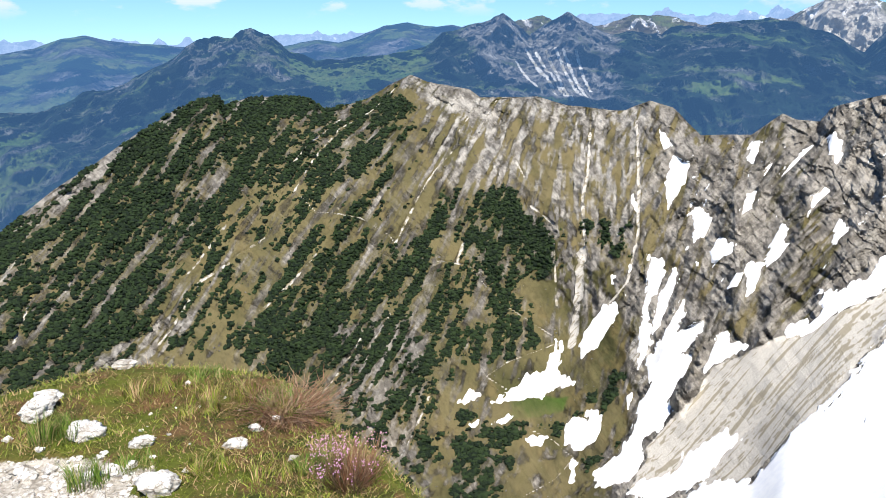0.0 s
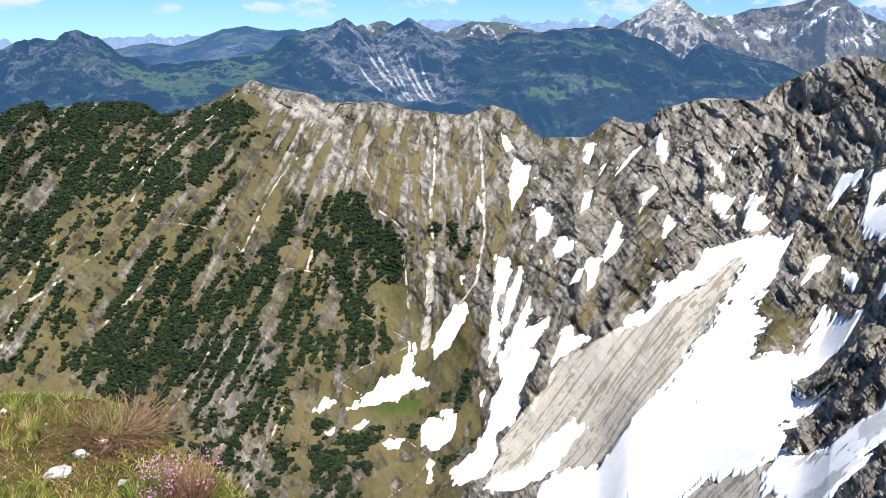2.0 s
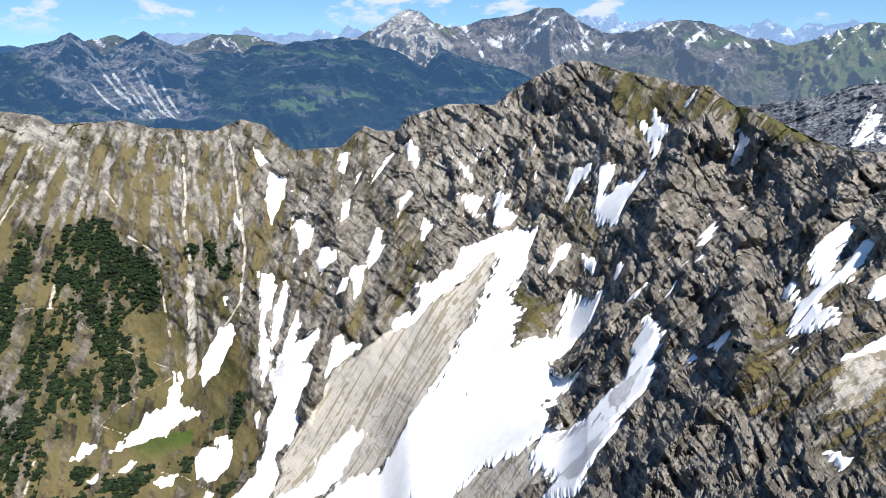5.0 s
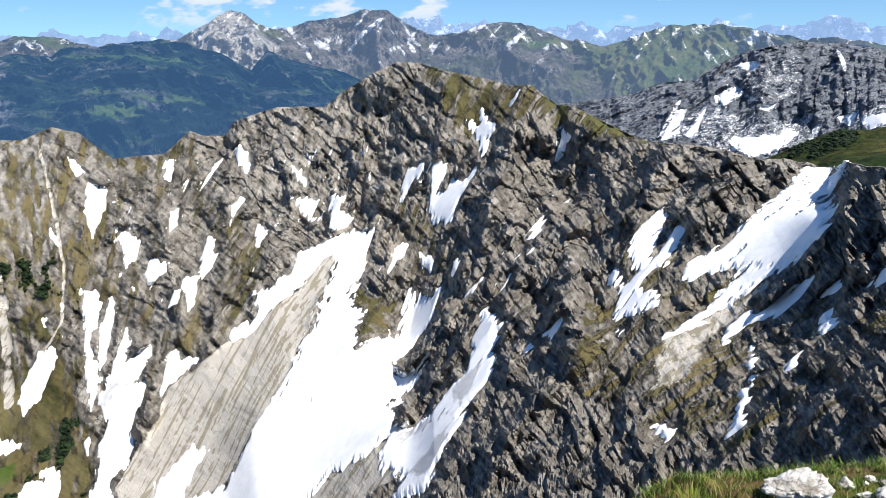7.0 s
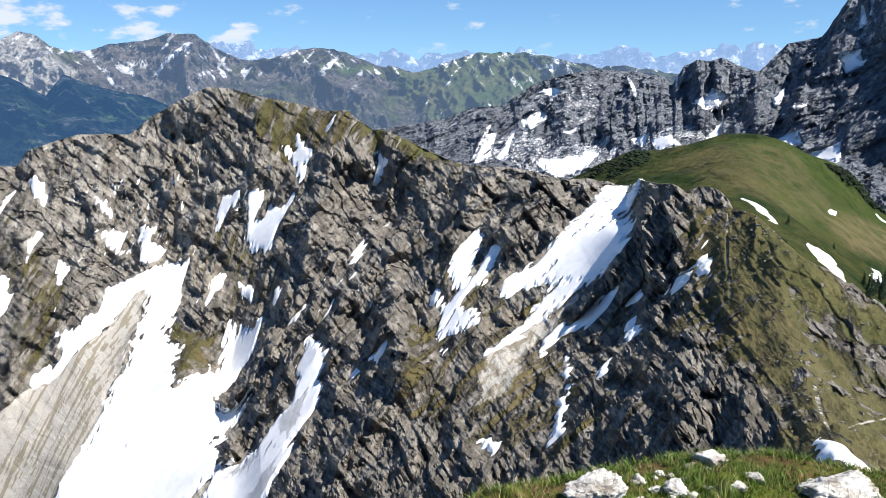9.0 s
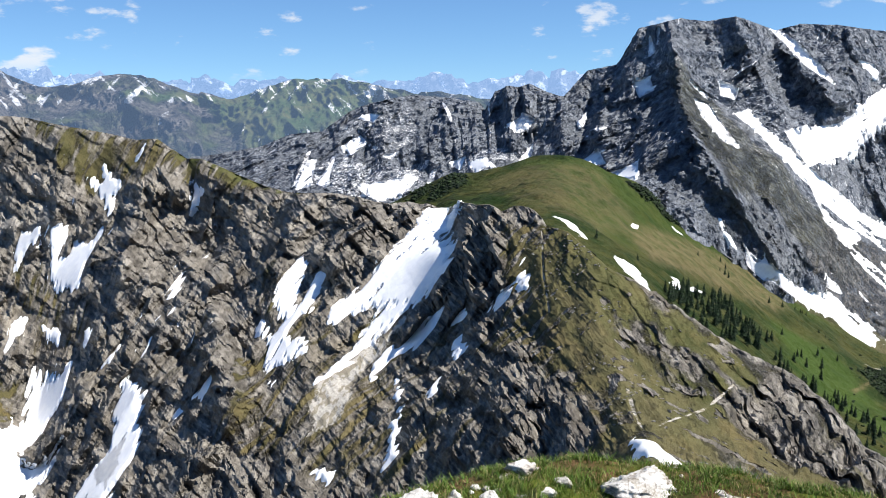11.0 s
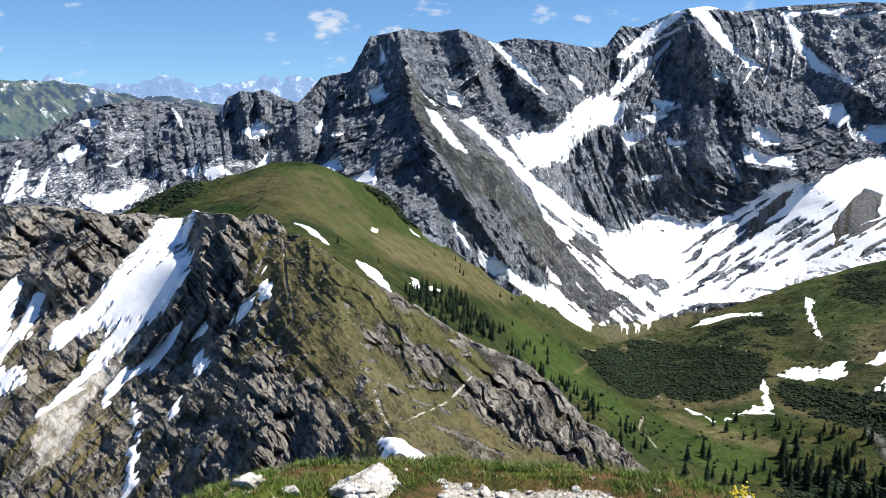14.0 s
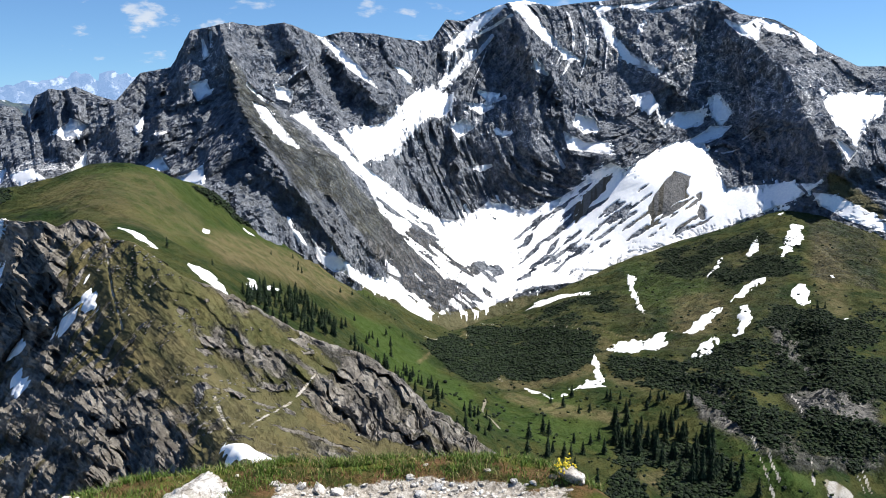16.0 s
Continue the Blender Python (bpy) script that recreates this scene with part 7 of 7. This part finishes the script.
for (a, wa), (b, wb) in zip(zip(TRAIL[:-1], WIDE[:-1]), zip(TRAIL[1:], WIDE[1:])):
    e = np.array(b) - np.array(a)
    t = np.clip(((tf[:, :2] - np.array(a)) @ e) / (e @ e), 0, 1)
    d = np.linalg.norm(tf[:, :2] - np.array(a) - t[:, None] * e, axis=1)
    gravel = np.maximum(gravel, smooth(wa + (wb - wa) * t - d + 0.3 * fbm(tf * 3, 3), -0.1, 0.12))
gravel *= 1 - smooth(reach + 0.1 * fbm(tf * 2.5 + 5, 3), 3.46, 3.56)
rise = fbm(tf * 2.2, 3) * 0.035 + fbm(tf * 14, 3) * 0.008 + (1 - gravel) * 0.02 - gravel * 0.01
rise *= smooth(reach, 0.2, 1.0)
ground_at = tf + np.array([0, 0, 1.0]) * rise[:, None]


def soil_material():
    m, n = material("summit_soil")
    pos = n.add("ShaderNodeNewGeometry").outputs["Position"]
    a, b, c = n.noise(pos, 9.0, 6.0, 0.65), n.noise(pos, 45.0, 5.0, 0.65), n.noise(pos, 2.2, 3.0)
    turf = n.mix(n.ramp(a, 0.36, 0.62), (0.040, 0.046, 0.012), (0.13, 0.075, 0.035))
    turf = n.mix(n.ramp(c, 0.46, 0.60), turf, (0.085, 0.10, 0.016))
    grit = n.mix(n.ramp(b, 0.35, 0.65), (0.24, 0.21, 0.17), (0.50, 0.46, 0.40))
    col = n.mix(n.ramp(n.math("ADD", n.attr("gravel"), n.math("MULTIPLY", n.math("SUBTRACT", b, 0.5), 0.8)), 0.4, 0.6), turf, grit)
    finish(n, col, 0.95, n.math("ADD", a, n.math("MULTIPLY", b, 0.6)), 0.9, 0.03, 0.1)
    return m


sheet("summit_ground", ground_at.reshape(top.shape), soil_material(), {"gravel": gravel}, "trodden turf and pale gravel on the summit", "ground")


def limestone_material():
    m, n = material("pale_limestone")
    pos = n.add("ShaderNodeNewGeometry").outputs["Position"]
    a, b = n.noise(pos, 14.0, 7.0, 0.7), n.noise(pos, 60.0, 4.0, 0.6)
    col = n.mix(n.ramp(a, 0.38, 0.58), (0.36, 0.33, 0.28), (0.74, 0.71, 0.66))
    col = n.mix(n.ramp(b, 0.58, 0.68, 0.0, 0.6), col, (0.12, 0.10, 0.08))
    seams = n.add("ShaderNodeTexVoronoi", {"Vector": n.scaled(pos, (1.0, 1.0, 1.6)), "Scale": 16.0}, feature="DISTANCE_TO_EDGE").outputs["Distance"]
    col = n.mix(n.ramp(n.math("ADD", seams, n.math("MULTIPLY", a, 0.25)), 0.19, 0.10, 0.0, 0.7), col, (0.16, 0.12, 0.085))
    col = n.mix(n.ramp(n.noise(pos, 5.0, 4.0, 0.6), 0.55, 0.68, 0.0, 0.55), col, (0.26, 0.20, 0.14))
    finish(n, col, 0.85, n.math("ADD", a, n.math("MULTIPLY", b, 0.3)), 0.9, 0.03, 0.2)
    return m


limestone = limestone_material()


def height_at(x, y):
    return float(ground_at[np.argmin((ground_at[:, 0] - x) ** 2 + (ground_at[:, 1] - y) ** 2), 2])


def stone(x, y, width, seed, squat=0.62):
    """A broken lump of limestone with flat faces, worn edges and pits, bedded in the ground."""
    r = np.random.RandomState(seed)
    bm = bmesh.new()
    bmesh.ops.create_icosphere(bm, subdivisions=5 if width > 0.2 else (4 if width > 0.08 else 3), radius=1.0)
    v = np.array([w.co for w in bm.verts])
    for _ in range(13):
        d = r.normal(size=3)
        d /= np.linalg.norm(d)
        cut = r.uniform(0.48, 0.82)
        v -= np.clip(v @ d - cut, 0, None)[:, None] * d * 0.95
    pits = smooth(gnoise(v * 3.4 + seed), 0.08, 0.4) * 0.13 + smooth(gnoise(v * 8.5 + seed), 0.12, 0.4) * 0.06
    v += v * (fbm(v * 1.7 + seed, 4, 0.6) * 0.24 + (crags(v * 3.0 + seed, 3) - 0.8) * 0.11 + fbm(v * 9 + seed, 3, 0.6) * 0.06 - pits)[:, None]
    v /= np.abs(v[:, :2]).max()
    v *= np.array([1.0, r.uniform(0.65, 0.9), squat * r.uniform(0.8, 1.15)]) * width * 0.5
    for w, c in zip(bm.verts, v):
        w.co = c
    me = bpy.data.meshes.new("limestone_rock")
    bm.to_mesh(me)
    bm.free()
    me.polygons.foreach_set("use_smooth", [width > 0.08] * len(me.polygons))
    me.materials.append(limestone)
    ob = new("limestone_rock", me)
    ob.matrix_basis = pose(x, y, height_at(x, y) + width * squat * 0.22, 0, 0, r.uniform(-30, 30) + math.degrees(math.atan2(-x, y)))
    size = "large pale limestone boulder bedded in summit turf" if width > 0.16 else "small white limestone rock lying on summit turf"
    return tagged(ob, size, "rock", "summit rocks")


STONES_WEST = [(-1.51, 3.98, 0.134), (-1.70, 3.48, 0.206), (-1.42, 3.29, 0.168), (-1.16, 3.21, 0.120), (-0.81, 3.20, 0.109), (-1.00, 2.88, 0.167), (-0.57, 3.12, 0.053), (-1.22, 3.05, 0.083), (-0.76, 3.35, 0.068), (-1.59, 3.08, 0.095), (-1.30, 3.17, 0.052), (-1.38, 3.09, 0.053), (-1.73, 3.29, 0.049), (-0.70, 3.45, 0.042), (-1.15, 3.75, 0.041), (-1.71, 3.62, 0.147), (-1.40, 2.98, 0.073), (-0.94, 3.01, 0.041)]
STONES_EAST = [(2.78, 1.49, 0.262), (3.28, 1.26, 0.165), (3.27, 1.07, 0.089), (3.01, 1.43, 0.086), (3.00, 1.27, 0.114), (3.13, 1.09, 0.093), (3.20, 1.31, 0.035), (2.98, 1.35, 0.063), (3.37, 0.79, 0.345), (3.52, -0.05, 0.047), (3.60, -0.12, 0.029), (3.43, -0.72, 0.13), (3.55, 0.66, 0.024), (3.47, -0.26, 0.032), (3.46, -0.64, 0.041), (3.48, 0.20, 0.032), (3.55, -0.38, 0.038)]
for k, (x, y, w) in enumerate(STONES_WEST + STONES_EAST):
    stone(x, y, w, 40 + k, 0.8 if 0.22 < w < 0.3 else (0.36 if w in (0.165, 0.345) else 0.6))
rubble = random.Random(17)
for count, (cx, cy), (sx, sy), (low, high) in ((34, (-1.47, 3.02), (0.30, 0.16), (0.018, 0.055)), (16, (3.07, 1.27), (0.16, 0.16), (0.02, 0.06)), (14, (3.38, -0.25), (0.10, 0.5), (0.015, 0.04)), (12, (-0.95, 3.35), (0.5, 0.3), (0.012, 0.03))):
    for k in range(count):
        stone(cx + rubble.gauss(0, sx) * 0.6, cy + rubble.gauss(0, sy) * 0.6, rubble.uniform(low, high), 200 + k * 7 + count, 0.6)

# loose gravel
rs = np.random.RandomState(11)
spread = np.gradient(top, axis=0)
cell = np.linalg.norm(np.gradient(top, axis=1), axis=-1).ravel() * np.linalg.norm(spread, axis=-1).ravel()
odds = cell * smooth(gravel, 0.3, 0.7) * (reach > 0.8) * (np.abs(tf[:, 2]) < 0.3)
pick = rs.choice(len(odds), 9000, p=odds / odds.sum())
clumps("gravel", ground_at[pick] + rs.uniform(-1, 1, (len(pick), 3)) * np.array([0.02, 0.02, 0.0]) - np.array([0, 0, 0.003]), rs.uniform(0.004, 0.013, len(pick)) * (1 + (rs.rand(len(pick)) > 0.9) * 1.4), 0.6, limestone, "loose pale limestone gravel", "gravel", 12)


def blade_material(name, greens, straws, share):
    m, n = material(name)
    isle = n.add("ShaderNodeNewGeometry").outputs["Random Per Island"]
    wild = n.add("ShaderNodeTexWhiteNoise", {"W": isle}, noise_dimensions="1D").outputs[0]
    patch = n.noise(n.add("ShaderNodeNewGeometry").outputs["Position"], 5.5, 4.0, 0.6)
    pick = n.math("ADD", isle, n.math("MULTIPLY", n.math("SUBTRACT", patch, 0.5), 1.6))
    col = n.mix(n.ramp(pick, share - 0.02, share + 0.02), n.mix(wild, *greens), n.mix(wild, *straws))
    finish(n, col, 0.6, None, spec=0.3)
    return m


def blades(name, places, heights, lean, width, mat, label, category, seed, kind="stuff"):
    """Tapered, bent blades joined into one mesh."""
    r = np.random.RandomState(seed)
    n = len(places)
    a, b = r.uniform(0, 6.283, n), r.uniform(0, 6.283, n)
    side = np.stack([np.cos(a), np.sin(a), a * 0], -1) * width * r.uniform(0.6, 1.3, (n, 1))
    tip = np.stack([np.cos(b), np.sin(b), b * 0], -1) * (heights * r.uniform(0.1, 1.0, n) * lean)[:, None]
    up = np.array([0, 0, 1.0]) * heights[:, None]
    v = np.stack([places - side, places + side, places + up * 0.6 + tip * 0.35 - side * 0.7, places + up * 0.6 + tip * 0.35 + side * 0.7, places + up + tip], 1)
    f = np.array([(0, 1, 3), (0, 3, 2), (2, 3, 4)])[None] + 5 * np.arange(n)[:, None, None]
    return tagged(new(name, mesh_from(name, v.reshape(-1, 3), f.reshape(-1, 3), mat)), label, category, "", kind)


turf_green = blade_material("turf_blades", ((0.07, 0.10, 0.010), (0.24, 0.27, 0.035)), ((0.15, 0.08, 0.035), (0.46, 0.34, 0.17)), 0.60)
lush_green = blade_material("lush_blades", ((0.05, 0.11, 0.010), (0.15, 0.22, 0.03)), ((0.20, 0.18, 0.06), (0.34, 0.28, 0.13)), 0.78)
west = tf[:, 0] < 1.0
odds = cell * smooth(-gravel, -0.75, -0.3) * (reach > 1.8) * (reach < 4.35) * (tf[:, 1] > -1) * west * (np.degrees(np.arctan2(tf[:, 0], tf[:, 1])) > -40) * (0.35 + smooth(fbm(tf * 4, 3), -0.1, 0.35))
pick = rs.choice(len(odds), 105000, p=odds / odds.sum())
blades("turf", ground_at[pick] + rs.uniform(-1, 1, (len(pick), 3)) * np.array([0.015, 0.015, 0]), 0.005 + 0.024 * rs.rand(len(pick)) ** 2.4, 2.6, 0.0019, turf_green, "short green and straw-coloured mountain turf", "grass", 13)
bb = np.degrees(np.arctan2(tf[:, 0], tf[:, 1]))
odds = cell * smooth(-gravel, -0.6, -0.2) * np.where(bb > 79, reach > 3.44, reach > 2.6) * (reach < 3.9) * (bb > 50) * (bb < 104) * (tf[:, 2] > -0.5) * (0.25 + smooth(fbm(tf * 5, 3), -0.1, 0.3))
pick = rs.choice(len(odds), 62000, p=odds / odds.sum())
blades("lush_grass", ground_at[pick] + rs.uniform(-1, 1, (len(pick), 3)) * np.array([0.015, 0.015, 0]), 0.008 + 0.032 * rs.rand(len(pick)) ** 1.6, 1.5, 0.0016, lush_green, "lush green grass along the summit edge", "grass", 14)


def tuft(name, at, radius, count, low, high, lean, mat, label, category, seed):
    r = np.random.RandomState(seed)
    a, d = r.uniform(0, 6.283, count), radius * np.sqrt(r.rand(count))
    p = np.stack([at[0] + d * np.cos(a), at[1] + d * np.sin(a), np.full(count, height_at(*at))], 1)
    return blades(name, p, r.uniform(low, high, count), lean, 0.0014, mat, label, category, seed, "thing")


tuft("grass_tuft", TUFT, 0.10, 420, 0.05, 0.12, 0.7, lush_green, "bright green grass tuft among the stones", "grass", 31)
tuft("grass_tuft", (TUFT[0] + 0.24, TUFT[1] - 0.28), 0.07, 260, 0.05, 0.12, 0.8, lush_green, "bright green grass tuft among the stones", "grass", 32)
tuft("grass_tuft", (SHRUB[0] - 0.28, SHRUB[1] + 0.12), 0.14, 420, 0.03, 0.08, 1.2, turf_green, "tall green and yellow grass hummock on the edge", "grass", 33)
tuft("grass_tuft", (SHRUB[0] - 0.62, SHRUB[1] + 0.16), 0.13, 380, 0.03, 0.07, 1.2, turf_green, "tall green and yellow grass hummock on the edge", "grass", 34)

tuft("grass_tuft", (STONES_EAST[0][0] - 0.25, STONES_EAST[0][1] + 0.22), 0.13, 700, 0.03, 0.07, 0.9, turf_green, "mossy green grass hummock beside the boulder", "grass", 35)

for k, (x, y, wide, mat) in enumerate([(-1.08, 3.83, 0.10, lush_green), (-1.15, 3.1, 0.09, lush_green), (-0.62, 2.98, 0.11, turf_green), (-0.48, 3.05, 0.08, lush_green), (-0.72, 3.62, 0.10, lush_green), (-1.02, 3.48, 0.09, turf_green), (-0.86, 3.04, 0.09, turf_green), (3.05, 1.1, 0.08, lush_green), (3.1, 1.2, 0.07, lush_green)]):
    tuft("grass_tuft", (x, y), wide, 380, 0.012, 0.055, 1.2, mat, "short green grass clump in the summit turf", "grass", 60 + k)

# a dry, twiggy shrub, and heather in flower
twig_brown = blade_material("twigs", ((0.10, 0.045, 0.022), (0.22, 0.11, 0.06)), ((0.13, 0.08, 0.045), (0.34, 0.23, 0.14)), 0.6)
heather_pink = plain_material("heather_flowers", (0.40, 0.17, 0.30), (0.66, 0.38, 0.52), 60.0, 0.7)
yellow = plain_material("yellow_petals", (0.75, 0.55, 0.03), (0.85, 0.7, 0.08), 60.0, 0.7)


def stems(at, radius, count, low, high, spread, width, seed, mess=0.012):
    r = np.random.RandomState(seed)
    a, d = r.uniform(0, 6.283, count), radius * np.sqrt(r.rand(count))
    root = np.stack([at[0] + d * np.cos(a) * 0.5, at[1] + d * np.sin(a) * 0.5, np.full(count, height_at(*at))], 1)
    h = r.uniform(low, high, count)
    out = np.stack([np.cos(a), np.sin(a), a * 0], -1) * (d * spread)[:, None] + r.normal(0, mess, (count, 3))
    top_at = root + out + np.array([0, 0, 1.0]) * h[:, None]
    mid = (root + top_at) / 2 + r.normal(0, mess, (count, 3)) * np.array([1, 1, 0.4])
    s = np.stack([-np.sin(a + 0.6), np.cos(a + 0.6), a * 0], -1) * width
    v = np.stack([root - s, root + s, mid - s * 0.8, mid + s * 0.8, top_at - s * 0.3, top_at + s * 0.3], 1)
    f = np.array([(0, 1, 3, 2), (2, 3, 5, 4)])[None] + 6 * np.arange(count)[:, None, None]
    return v.reshape(-1, 3), f.reshape(-1, 4), top_at


def part(name, verts, faces, mat, parent, soft=True):
    ob = new(name, mesh_from(name, verts, faces, mat, soft=soft))
    ob.parent = parent
    return ob


def petals(tops, each, size, droop, seed):
    r = np.random.RandomState(seed)
    c = np.repeat(tops, each, 0) + r.normal(0, 1, (len(tops) * each, 3)) * np.array([0.006, 0.006, droop]) - np.array([0, 0, droop])
    v = ICO[None] * size * r.uniform(0.6, 1.3, (len(c), 1, 1)) + c[:, None]
    return v.reshape(-1, 3), (ICO_FACES[None] + 12 * np.arange(len(c))[:, None, None]).reshape(-1, 3)


heather = tagged(new("heather_bush"), "pink flowering heather with brown woody stems", "heather")
hv, hf2, tops = stems(HEATHER, 0.12, 420, 0.05, 0.17, 0.8, 0.0014, 51)
part("stem", hv, hf2, twig_brown, heather)
high_tops = tops[tops[:, 2] > height_at(*HEATHER) + 0.125]
tagged(part("blossom", *petals(high_tops[:48], 8, 0.0024, 0.014, 52), heather_pink, heather, False), "small pink heather blossoms", kind="stuff")
shrub = tagged(new("dry_shrub"), "dry leafless brown twiggy shrub on the edge", "shrub")
sv, sf, _ = stems(SHRUB, 0.24, 900, -0.01, 0.035, 0.75, 0.0016, 53, 0.035)
part("stem", sv, sf, twig_brown, shrub)
bloom = tagged(new("yellow_flower"), "small yellow alpine flowers at the edge", "flower")
fv, ff, ftops = stems(FLOWERS, 0.035, 14, 0.05, 0.10, 0.6, 0.001, 54)
part("stem", fv, ff, lush_green, bloom)
part("blossom", *petals(ftops, 4, 0.005, 0.006, 55), yellow, bloom, False)
